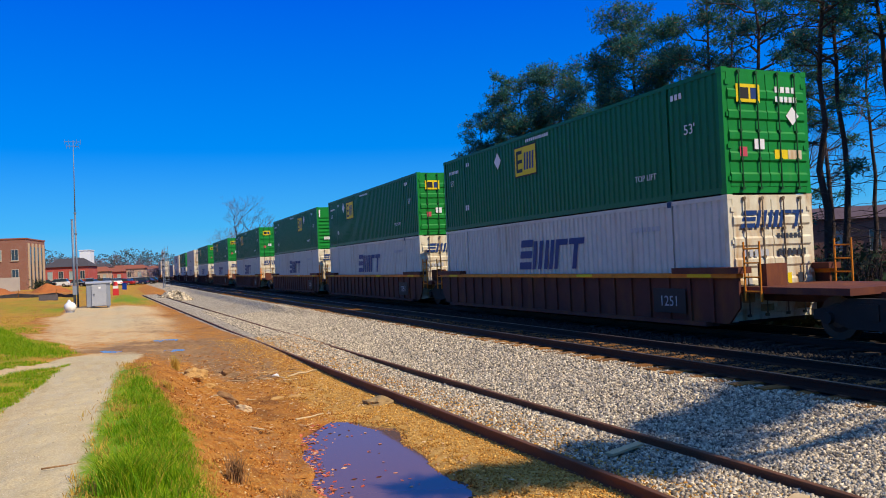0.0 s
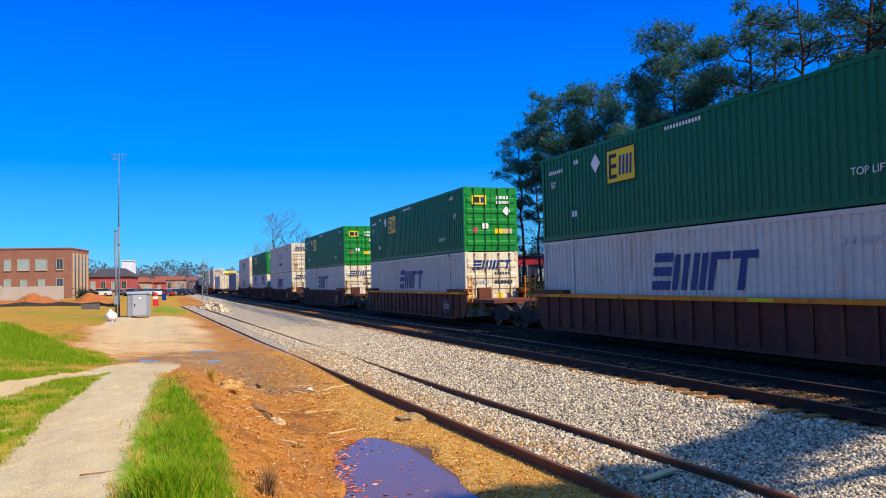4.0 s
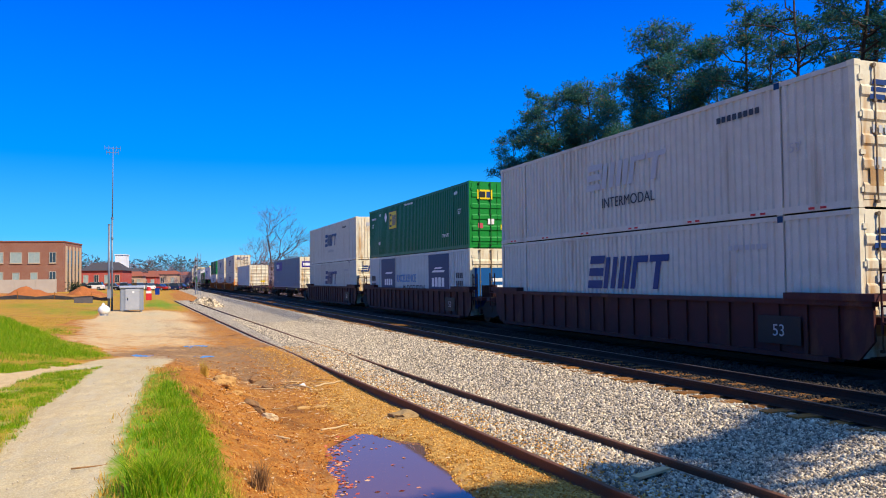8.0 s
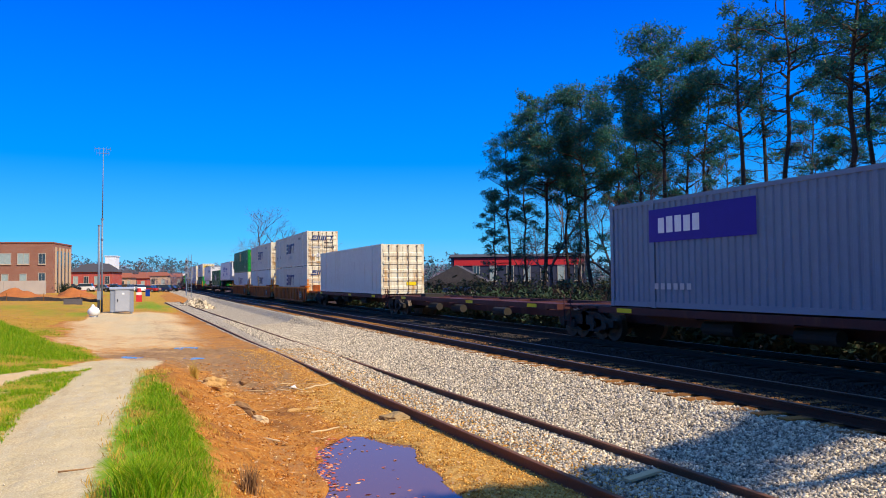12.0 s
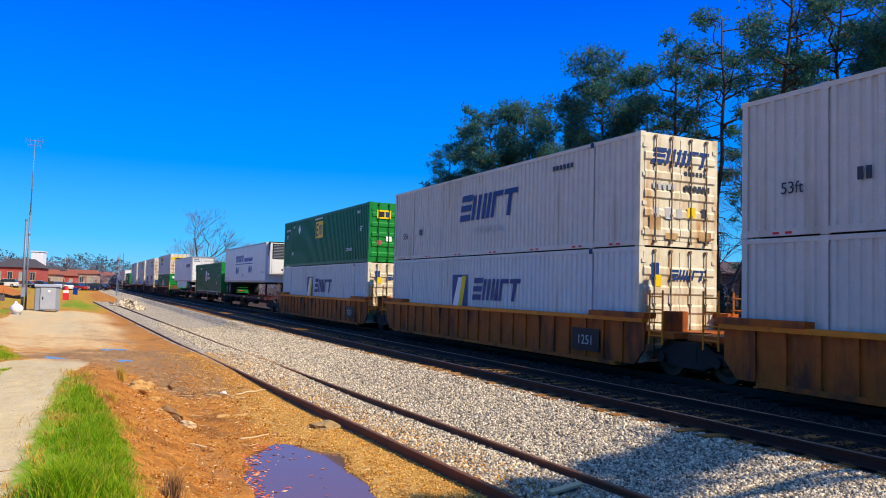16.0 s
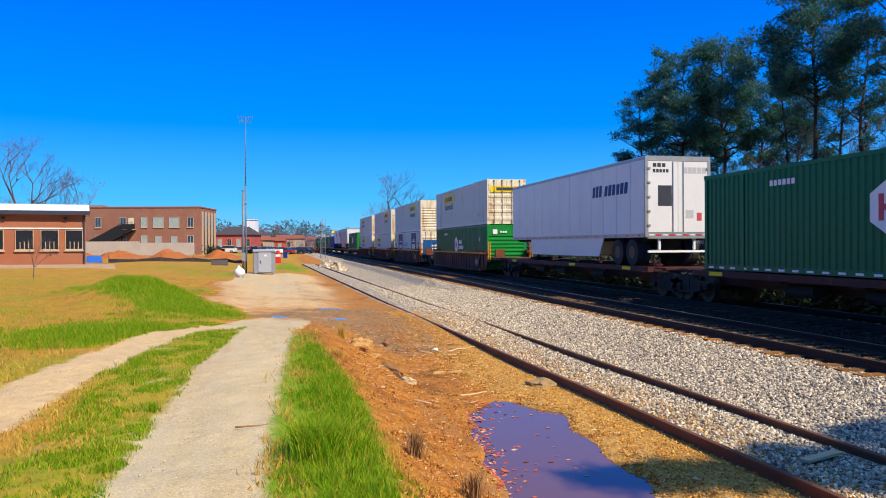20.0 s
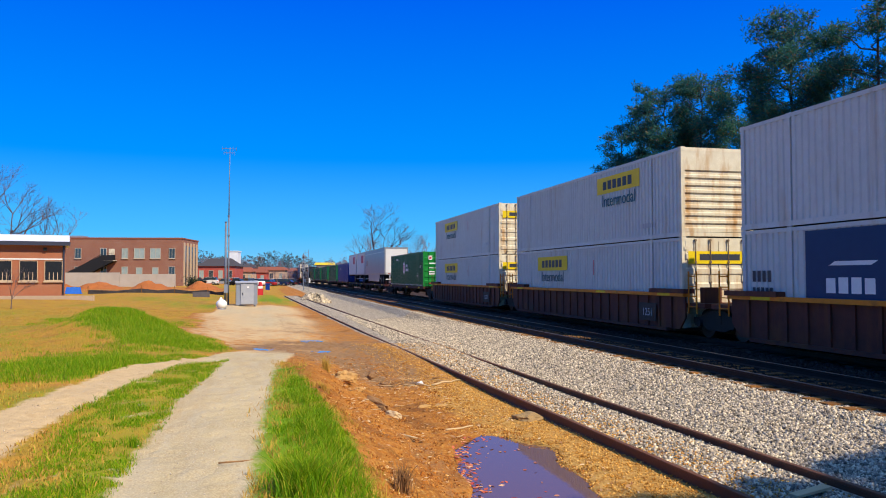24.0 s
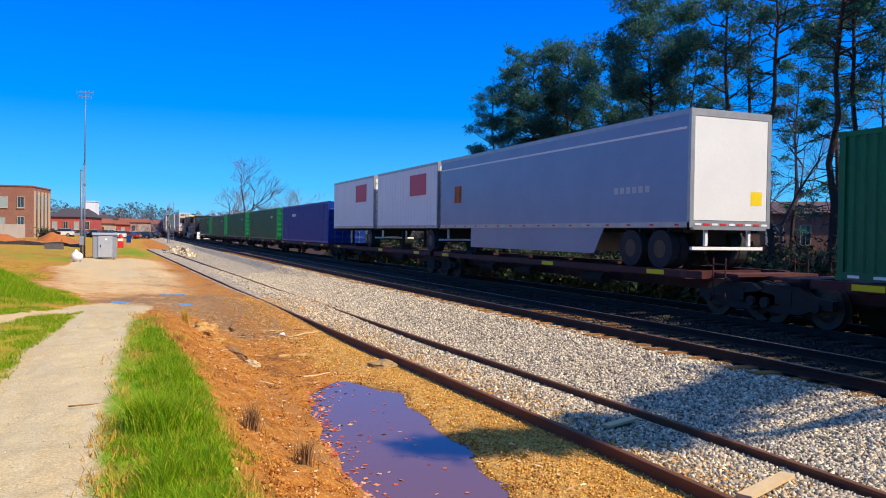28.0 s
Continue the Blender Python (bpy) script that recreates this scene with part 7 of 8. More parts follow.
# ---- the yard ----
def signal_cabinet():
    c = thing("signal_cabinet", "grey steel railway signal cabinet with a pale door", "cabinet")
    bm = bmesh.new()
    box(bm, -0.72, 0.72, -0.25, 0.75, 0.12, 1.62)
    bevelled(bm, 0.02, 1)
    part("body", bm, CABINET_SIDE, c)
    bm = bmesh.new()
    side_prism(bm, [(-0.34, 1.62), (0.84, 1.62), (0.84, 1.68), (0.25, 1.78), (-0.34, 1.68)], -0.78, 0.78)
    part("roof", bm, CABINET, c)
    bm = bmesh.new()
    box(bm, -0.42, 0.46, -0.31, -0.255, 0.16, 1.56)
    bevelled(bm, 0.012, 1)
    d = part("door", bm, CABINET, c, "pale grey door")
    bm = bmesh.new()
    tube(bm, (-0.28, -0.345, 0.8), (-0.28, -0.345, 0.98), 0.018, n=8)
    box(bm, -0.31, -0.25, -0.34, -0.31, 0.86, 0.92)
    part("handle", bm, BLACK, d)
    bm = bmesh.new()
    box(bm, 0.0, 0.14, -0.316, -0.311, 1.28, 1.40)
    part("label_plate", bm, INK_WHITE, d)
    for z in (0.35, 0.85, 1.35):
        bm = bmesh.new()
        tube(bm, (0.47, -0.32, z - 0.06), (0.47, -0.32, z + 0.06), 0.015, n=8)
        part("hinge", bm, STEEL, d)
    for k in range(6):
        bm = bmesh.new()
        box(bm, 0.721, 0.735, 0.0, 0.5, 1.15 + 0.055 * k, 1.18 + 0.055 * k)
        part("vent_slat", bm, CABINET, c)
    for x in (-0.6, 0.6):
        bm = bmesh.new()
        box(bm, x - 0.06, x + 0.06, -0.2, 0.7, -0.15, 0.12)
        part("foot", bm, STEEL, c)
    place(c, -1.32, 56.0, 4, 1.0, -0.17)


def fuel_tank():
    t = thing("white_tank", "small round white tank with a pointed cap in the grass", "tank")
    bm = bmesh.new()
    bmesh.ops.create_uvsphere(bm, u_segments=20, v_segments=14, radius=0.34)
    for v in bm.verts:
        v.co.z = v.co.z * 0.92 + 0.30
        if v.co.z > 0.5:
            v.co.x *= 0.92
    part("shell", bm, TANKW, t, smooth=True)
    bm = bmesh.new()
    tube(bm, (-0.04, 0, 0.58), (-0.05, 0, 0.74), 0.13, 0.04, 10)
    part("cap", bm, TANKW, t)
    bm = bmesh.new()
    tube(bm, (0, 0, -0.05), (0, 0, 0.06), 0.26, 0.24, 14)
    part("base_ring", bm, STEEL, t)
    place(t, -2.72, 50.0, 0, 1.0)


def masts():
    p = thing("short_pole", "thick grey steel pole beside the mast", "pole")
    bm = bmesh.new()
    tube(bm, (0, 0, -0.3), (0, 0, 5.9), 0.085, 0.075, 12)
    part("shaft", bm, POLE, p, smooth=True)
    bm = bmesh.new()
    tube(bm, (0, 0, 5.9), (0, 0, 5.97), 0.09, 0.09, 12)
    part("cap", bm, POLE, p)
    bm = bmesh.new()
    box(bm, -0.1, 0.16, -0.2, -0.08, 0.9, 1.5)
    part("meter_box", bm, CABINET_SIDE, p)
    place(p, -2.80, 57.0, 0, 1.0)
    m = thing("radio_mast", "slim grey radio mast with a small antenna", "mast")
    bm = bmesh.new()
    tube(bm, (0, 0, -0.3), (0, 0, 6.4), 0.065, 0.055, 10)
    part("lower_shaft", bm, POLE, m, smooth=True)
    bm = bmesh.new()
    tube(bm, (0, 0, 6.4), (0.04, 0, 11.35), 0.040, 0.022, 8)
    part("upper_shaft", bm, POLE, m, smooth=True)
    for z, w in ((11.25, 0.50), (10.95, 0.38)):
        bm = bmesh.new()
        tube(bm, (-w, 0, z), (w, 0, z), 0.018, n=6)
        for x in (-w, -w * 0.5, w * 0.5, w):
            tube(bm, (x, 0, z - 0.16), (x, 0, z + 0.16), 0.012, n=5)
        part("antenna_bar", bm, POLE, m)
    for z in (3.0, 5.0, 6.4):
        bm = bmesh.new()
        tube(bm, (0, 0, z - 0.06), (0, 0, z + 0.06), 0.085, n=10)
        part("collar", bm, POLE, m)
    place(m, -2.62, 57.4, 0, 1.0)


def railway_signal():
    s = thing("railway_signal", "slim grey railway signal mast with dark heads", "signal")
    bm = bmesh.new()
    tube(bm, (0, 0, -0.3), (0, 0, 5.9), 0.09, 0.08, 10)
    part("mast", bm, POLE, s)
    for z in (5.3, 4.3, 3.4):
        bm = bmesh.new()
        box(bm, -0.20, 0.20, -0.12, 0.05, z - 0.30, z + 0.30)
        bevelled(bm, 0.06, 2)
        h = part("signal_head", bm, CABINET_SIDE, s)
        bm = bmesh.new()
        tube(bm, (0, -0.3, z), (0, -0.12, z), 0.13, n=12)
        part("hood", bm, BLACK, h)
    bm = bmesh.new()
    for x in (0.25, 0.75):
        tube(bm, (x, 0.2, 0), (x, 0.2, 6.4), 0.035, n=5)
    for k in range(16):
        tube(bm, (0.25, 0.2, 0.3 + 0.38 * k), (0.75, 0.2, 0.3 + 0.38 * k), 0.025, n=5)
    part("ladder", bm, POLE, s)
    bm = bmesh.new()
    box(bm, -0.5, 0.7, -0.4, 0.5, 2.75, 2.82)
    part("platform", bm, POLE, s)
    bm = bmesh.new()
    box(bm, -0.35, 0.35, -0.35, 0.35, -0.4, 0.15)
    part("footing", bm, CONCRETE, s)
    place(s, 6.1, 122, 0, 1.0)


signal_cabinet()
fuel_tank()
masts()
railway_signal()


def heap(name, label, category, x, y, rx, ry, h, material, seed, kind=""):
    """An uneven mound."""
    bm = bmesh.new()
    bmesh.ops.create_grid(bm, x_segments=36, y_segments=24, size=1.0)
    for v in bm.verts:
        r = math.hypot(v.co.x, v.co.y)
        q = Vector((v.co.x * 2.2, v.co.y * 2.2, seed))
        top = max(0.0, 1 - r ** 1.4) * (0.75 + 0.5 * noise.noise(q)) + 0.10 * noise.noise(q * 3.1) * max(0.0, 1.05 - r)
        v.co = Vector((v.co.x * rx, v.co.y * ry, top * h - 0.12))
    ob = new(name, mesh_of(name, bm, material, True))
    place(ob, x, y)
    return tagged(ob, label, category, kind=kind)


heap("clay_mound", "heap of bright orange excavated clay", "clay mound", -14.7, 110, 3.0, 2.4, 1.6, CLAYM, 1.0)
heap("clay_mound", "low heap of orange clay by the car park", "clay mound", -8.5, 115, 2.7, 2.2, 1.5, CLAYM, 2.3)
heap("clay_mound", "spread heap of orange clay below the wall", "clay mound", -21.5, 111, 3.4, 2.2, 1.3, CLAYM, 3.7)
heap("clay_mound", "low orange clay spoil beside the fence", "clay mound", -25.5, 108, 2.6, 2.0, 0.9, CLAYM, 4.9)


def gravel_pile():
    rng = np.random.default_rng(9)
    n = 1000
    a, r = rng.uniform(0, 2 * math.pi, n), np.sqrt(rng.uniform(0, 1, n))
    x, y = 4.95 + 1.5 * r * np.cos(a), 77 + 1.1 * r * np.sin(a)
    z = ground_z(x, y) + 1.0 * (1 - r ** 1.3) * rng.uniform(0.5, 1.0, n)
    v, t = stones(np.stack([x, y, z], -1), 0.06, 0.19, rng)
    tagged(new("rock_pile", array_mesh("rock_pile", v, t, STONE)), "pile of broken grey stone beside the siding", "rock pile", kind="stuff")


gravel_pile()


def silt_fence():
    f = thing("silt_fence", "low black fabric silt fence on stakes", "fence")
    pts = [(-16.5, 80), (-12.8, 88), (-9.5, 88.6), (-6.0, 88), (-4.2, 86)]
    for (xa, ya), (xb, yb) in zip(pts, pts[1:]):
        bm = bmesh.new()
        za, zb = float(ground_z(xa, ya)), float(ground_z(xb, yb))
        v = [bm.verts.new(p) for p in ((xa, ya, za - 0.05), (xb, yb, zb - 0.05), (xb, yb, zb + 0.42), ((xa + xb) / 2, (ya + yb) / 2, (za + zb) / 2 + 0.24), (xa, ya, za + 0.40))]
        bm.faces.new(v)
        bmesh.ops.solidify(bm, geom=bm.faces[:], thickness=0.01)
        part("fabric", bm, SILT, f)
    for x, y in pts:
        bm = bmesh.new()
        z = float(ground_z(x, y))
        box(bm, x - 0.03, x + 0.03, y - 0.03, y + 0.03, z - 0.1, z + 0.75)
        part("stake", bm, TIE, f)


silt_fence()


def crate():
    c = thing("black_trough", "long low black trough lying in the grass", "trough")
    bm = bmesh.new()
    box(bm, -0.75, 0.75, -0.35, 0.35, 0.0, 0.08)
    for y in (-0.35, 0.29):
        box(bm, -0.75, 0.75, y, y + 0.06, 0.08, 0.5)
    part("shell", bm, SILT, c)
    for x in (-0.75, 0.69):
        bm = bmesh.new()
        box(bm, x, x + 0.06, -0.288, 0.288, 0.08, 0.5)
        part("end_board", bm, SILT, c)
    place(c, -5.75, 75, 5, 1.0)


crate()


# ---- buildings ----
def window(parent, x, z, w, h, y, blind=False, mull=2, dim=False):
    """A window proud of a wall that faces -y."""
    bm = bmesh.new()
    box(bm, x - w / 2, x + w / 2, y - 0.02, y + 0.03, z, z + h)
    wn = part("window", bm, DIM_GLASS if dim else BLIND if blind else GLASS, parent)
    e = 0.05 if dim else 0.08
    bm = bmesh.new()
    for a, b, c, d in ((x - w / 2 - e, x - w / 2, z - 0.08, z + h + e), (x + w / 2, x + w / 2 + e, z - 0.08, z + h + e), (x - w / 2, x + w / 2, z - 0.08, z), (x - w / 2, x + w / 2, z + h, z + h + e)):
        box(bm, a, b, y - 0.07, y + 0.02, c, d)
    for k in range(1, mull):
        xa = x - w / 2 + w * k / mull
        box(bm, xa - 0.025, xa + 0.025, y - 0.05, y - 0.02, z, z + h * (0.4 if dim else 1.0))
    part("frame", bm, STONE_TRIM if dim else CONCRETE, wn)
    bm = bmesh.new()
    box(bm, x - w / 2 - 0.12, x + w / 2 + 0.12, y - 0.14, y + 0.02, z - 0.2, z - 0.08)
    part("sill", bm, STONE_TRIM, wn)


def brick_offices():
    b = thing("brick_office_building", "three-storey brown brick office building with a flat roof", "building")
    H, W, D = 9.6, 34.0, 12.0
    bm = bmesh.new()
    box(bm, -W, 0, 0, D, -1.0, H)
    part("wall", bm, BRICK, b)
    bm = bmesh.new()
    box(bm, -W - 0.1, 0.1, -0.1, D + 0.1, H, H + 0.22)
    part("roof_coping", bm, RUST_ROOF, b)
    bm = bmesh.new()
    box(bm, -21, -18.5, 3, 6, H + 0.28, H + 0.7)
    part("roof_unit", bm, CABINET_SIDE, b)
    for z in (6.15, 2.85):
        for x, w, bl in ((-1.7, 0.95, False), (-4.6, 1.7, True), (-7.4, 1.7, True), (-9.9, 0.95, True), (-13.6, 0.95, False), (-18.0, 0.95, False), (-21.4, 1.9, True), (-24.3, 1.9, True), (-28.0, 0.95, False), (-31.5, 0.95, True)):
            if z < 3 and w > 1.2:
                window(b, x, z, 0.95, 1.55, -0.02, bl, 1)
            else:
                window(b, x, z, w, 1.7, -0.02, bl)
    for k in range(5):
        bm = bmesh.new()
        y = 1.2 + k * 2.3
        box(bm, 0.0, 0.16, y, y + 0.7, -0.5, H - 0.6)
        part("pilaster", bm, STONE_TRIM, b)
        if k < 4:
            bm = bmesh.new()
            box(bm, 0.0, 0.03, y + 0.95, y + 2.05, 1.0, H - 1.2)
            part("window", bm, GLASS, b)
    st = thing("fire_stair", "black steel fire stair climbing the brick wall", "stair")
    bm = bmesh.new()
    side = [(-22.0, 1.2), (-19.6, 1.2), (-13.0, 4.7), (-11.4, 5.5), (-11.4, 6.7), (-13.4, 6.6), (-21.4, 2.5), (-22.0, 2.3)]
    prism(bm, side, -1.7, -1.62)
    prism(bm, side, -0.55, -0.47)
    part("stringer", bm, BLACK, st)
    for k in range(22):
        bm = bmesh.new()
        x, z = -20.8 + 7.4 * k / 22, 1.4 + 4.35 * k / 22
        box(bm, x, x + 0.32, -1.62, -0.55, z, z + 0.05)
        part("tread", bm, BLACK, st)
    bm = bmesh.new()
    prism(bm, [(-20.8, 2.45), (-20.8, 2.4), (-13.2, 6.85), (-11.4, 6.85), (-11.4, 6.9), (-13.3, 6.9)], -1.68, -1.63)
    for k in range(12):
        x, z = -20.8 + 7.4 * k / 12, 1.4 + 4.4 * k / 12
        box(bm, x, x + 0.05, -1.68, -1.63, z, z + 1.05)
    part("railing", bm, BLACK, st)
    bm = bmesh.new()
    box(bm, -13.2, -11.2, -1.7, -0.1, 5.6, 5.75)
    part("landing", bm, CONCRETE, st)
    for x in (-20.6, -17.0, -13.0):
        bm = bmesh.new()
        box(bm, x, x + 0.12, -1.7, -1.58, -1.2, 1.6 + (x + 20.6) * 0.57)
        part("leg", bm, BLACK, st)
    bm = bmesh.new()
    box(bm, -12.7, -11.7, -0.08, -0.02, 5.75, 7.8)
    part("door", bm, CREAM, b)
    m = pose(-14.2, 145, -0.9, 0, 0, -9)
    b.matrix_basis = m
    st.matrix_basis = m


brick_offices()


def retaining_wall():
    w = thing("retaining_wall", "pale concrete retaining wall below the brick offices", "wall")
    for k in range(6):
        bm = bmesh.new()
        box(bm, -17.0 + k * 2.85, -17.0 + k * 2.85 + 2.83, 0, 0.35, -0.8, 2.45 + (0.25 if k < 3 else 0))
        bevelled(bm, 0.03, 1)
        part("panel", bm, CONCRETE, w)
    w.matrix_basis = pose(-13.8, 130, -0.1, 0, 0, -6)


retaining_wall()


def brick_shop():
    b = thing("low_brick_building", "one-storey orange-red brick building with a white roof", "building")
    W, D, H = 22.0, 9.0, 4.0
    bm = bmesh.new()
    box(bm, -W, 0, 0, D, -1.0, H)
    part("wall", bm, BRICK_RED, b)
    bm = bmesh.new()
    side_prism(bm, [(-0.45, H + 0.02), (-0.45, H + 0.18), (4.5, H + 0.95), (D + 0.4, H + 0.2), (D + 0.4, H + 0.02)], -W - 0.3, 0.3)
    part("roof", bm, ROOFW, b)
    bm = bmesh.new()
    box(bm, -W - 0.35, 0.35, -0.55, -0.42, H - 0.12, H + 0.2)
    part("gutter", bm, FASCIA, b)
    for x in (-0.12, -7.2, -14.0):
        bm = bmesh.new()
        tube(bm, (x, -0.1, 0), (x, -0.1, H), 0.07, n=8)
        part("downpipe", bm, FASCIA, b)
    for x in (-0.85, -2.62, -4.42, -6.5, -8.4, -10.3, -12.2):
        window(b, x, 1.12, 1.2, 1.5, -0.02, False, 4, True)
    bm = bmesh.new()
    box(bm, -W + 0.1, -0.2, -0.05, -0.01, 2.74, 2.84)
    part("lintel_band", bm, ROOFW, b)
    for x in (-1.6, -6.0):
        bm = bmesh.new()
        box(bm, x, x + 0.25, -0.22, 0.0, 3.45, 3.7)
        part("wall_lamp", bm, BLACK, b)
    b.matrix_basis = pose(-15.8, 68, 0.55, 0, 0, 13)
    # low curb wall in front
    w = thing("low_curb", "low tan brick garden curb", "curb")
    bm = bmesh.new()
    box(bm, -12, 0, 0, 0.3, -0.3, 0.35)
    bevelled(bm, 0.02, 1)
    part("curb_body", bm, STONE_TRIM, w)
    w.matrix_basis = pose(-12.2, 60.5, 0.2, 0, 0, -10)
    g = np.random.default_rng(5)
    a = g.normal(0, 1, (260, 3)) * (0.55, 0.5, 0.42) + (0, 0, 0.8)
    v, t = tufts(a, 0.22, g, 8)
    bush = thing("round_bush", "round green bush at the corner of the brick offices", "bush")
    part("leaves", array_mesh("leaves", v, t, SHRUB), SHRUB, bush)
    place(bush, -10.6, 126.0, 0, 1.0)


brick_shop()


def tarp():
    t = thing("blue_tarpaulin", "bright blue tarpaulin over a stack", "tarpaulin")
    bm = bmesh.new()
    bmesh.ops.create_grid(bm, x_segments=14, y_segments=10, size=1.0)
    for v in bm.verts:
        r = max(abs(v.co.x), abs(v.co.y))
        v.co = Vector((v.co.x * 0.85, v.co.y * 0.7, (0.62 + 0.06 * noise.noise(v.co * 4)) * (1 if r < 0.8 else 0.0)))
    part("sheet", bm, mat("blue_tarpaulin_plastic", (0.01, 0.13, 0.6), (0.01, 0.10, 0.5), 0.4), t)
    place(t, -17.8, 80, 10, 1.0)
    b = thing("blue_bin", "blue plastic bin by the car park", "bin")
    bm = bmesh.new()
    box(bm, -0.32, 0.32, -0.35, 0.35, 0.0, 0.98)
    bevelled(bm, 0.05, 2)
    part("tub", bm, BLUE, b)
    bm = bmesh.new()
    box(bm, -0.35, 0.35, -0.4, 0.38, 0.985, 1.06)
    part("lid", bm, BLUE, b)
    place(b, 0.67, 125)
    r = thing("red_pump", "red and white pump standing in the verge", "pump")
    bm = bmesh.new()
    box(bm, -0.30, 0.30, -0.25, 0.25, 0.0, 0.75)
    bevelled(bm, 0.04, 2)
    part("base", bm, RED, r)
    bm = bmesh.new()
    box(bm, -0.26, 0.26, -0.22, 0.22, 0.755, 1.05)
    part("band", bm, INK_WHITE, r)
    bm = bmesh.new()
    tube(bm, (0, 0, 1.05), (0, 0, 1.5), 0.26, 0.18, 14)
    part("head", bm, RED, r)
    place(r, -0.4, 90, 0, 1.0)


tarp()


def house(name, label, x, y, w, d, h, turn, wall, roofm, ridge=1.6, hip=0.0, z=None, nwin=3):
    b = thing(name, label, "building", "far buildings")
    bm = bmesh.new()
    box(bm, -w / 2, w / 2, 0, d, -1.0, h)
    part("wall", bm, wall, b)
    bm = bmesh.new()
    e = 0.4
    low = [bm.verts.new(p) for p in ((-w / 2 - e, -e, h), (w / 2 + e, -e, h), (w / 2 + e, d + e, h), (-w / 2 - e, d + e, h))]
    top = [bm.verts.new(p) for p in ((-w / 2 - e + hip, d / 2, h + ridge), (w / 2 + e - hip, d / 2, h + ridge))]
    for f in ((low[0], low[1], top[1], top[0]), (low[2], low[3], top[0], top[1]), (low[1], low[2], top[1]), (low[3], low[0], top[0]), (low[3], low[2], low[1], low[0])):
        bm.faces.new(f)
    part("roof", bm, roofm, b)
    for k in range(nwin):
        window(b, -w / 2 + w * (k + 0.5) / nwin, h * 0.35, min(1.0, w / nwin * 0.4), h * 0.4, -0.02, k % 2 == 0)
    b.matrix_basis = pose(x, y, float(ground_z(x, y)) if z is None else z, 0, 0, turn)
    return b


house("red_brick_building", "bright red brick building with a dark hipped roof", -10.8, 190, 8.8, 12, 4.2, -8, REDWALL, ROOFD, 2.0, 2.2, 0.2, 4)
bb = thing("white_roof_house", "small white box building behind the red roof", "building", "far buildings")
bm = bmesh.new()
box(bm, -1.2, 1.2, 0, 5, 0, 8.0)
part("wall", bm, ROOFW, bb)
bm = bmesh.new()
box(bm, -1.35, 1.35, -0.15, 5.15, 8.0, 8.2)
part("roof", bm, ROOFW, bb)
bb.matrix_basis = pose(-7.4, 203, 0.3, 0, 0, -8)
TANW = mat("tan_stucco", (0.5, 0.36, 0.26), (0.42, 0.29, 0.2), 0.8)
for x, y, w, h, wl, rf in ((-4.6, 205, 4.0, 3.2, TANW, RUST_ROOF), (-2.0, 232, 6.0, 3.2, REDWALL, RUST_ROOF), (3.0, 262, 9.0, 4.2, TANW, RUST_ROOF), (-6.5, 268, 8.0, 4.5, REDWALL, ROOFD), (9.0, 285, 8.0, 4.0, BRICK, RUST_ROOF), (-14, 262, 9.0, 4.0, TANW, ROOFD), (-24, 240, 10.0, 4.0, REDWALL, RUST_ROOF), (1.5, 296, 8, 4.2, BRICK, RUST_ROOF)):
    house("shop_building", "small low shop with a rust-red roof across the car park", x, y, w, 7, h, -8, wl, rf, 1.2, 1.0)
house("gabled_house", "white house with a steep gable behind the woods", 43.0, 92, 7, 9, 2.3, 62, ROOFW, ROOFD, 2.6, 0.0, -1.2, 2)
store = house("long_store", "long dark store building with a red sign band", 57.0, 112, 22, 9, 6.0, -24, FASCIA, ROOFD, 0.6, 0.2, -0.5, 8)
bm = bmesh.new()
box(bm, -10.5, 10.5, -0.12, -0.02, 4.6, 5.8)
part("sign_band", bm, RED, store, "red sign band")
house("sign_building", "flat yellow-topped building beside the line", 18.5, 236, 5.5, 6, 4.8, -6, CREAM, YELLOW, 0.8, 0.3, 0.6, 2)

house("long_warehouse", "long brown brick warehouse with a dull purple roof behind the pines", 71.0, 69, 34, 10, 5.6, -46, BRICK, DULL_ROOF, 1.6, 0.4, -0.8, 9)


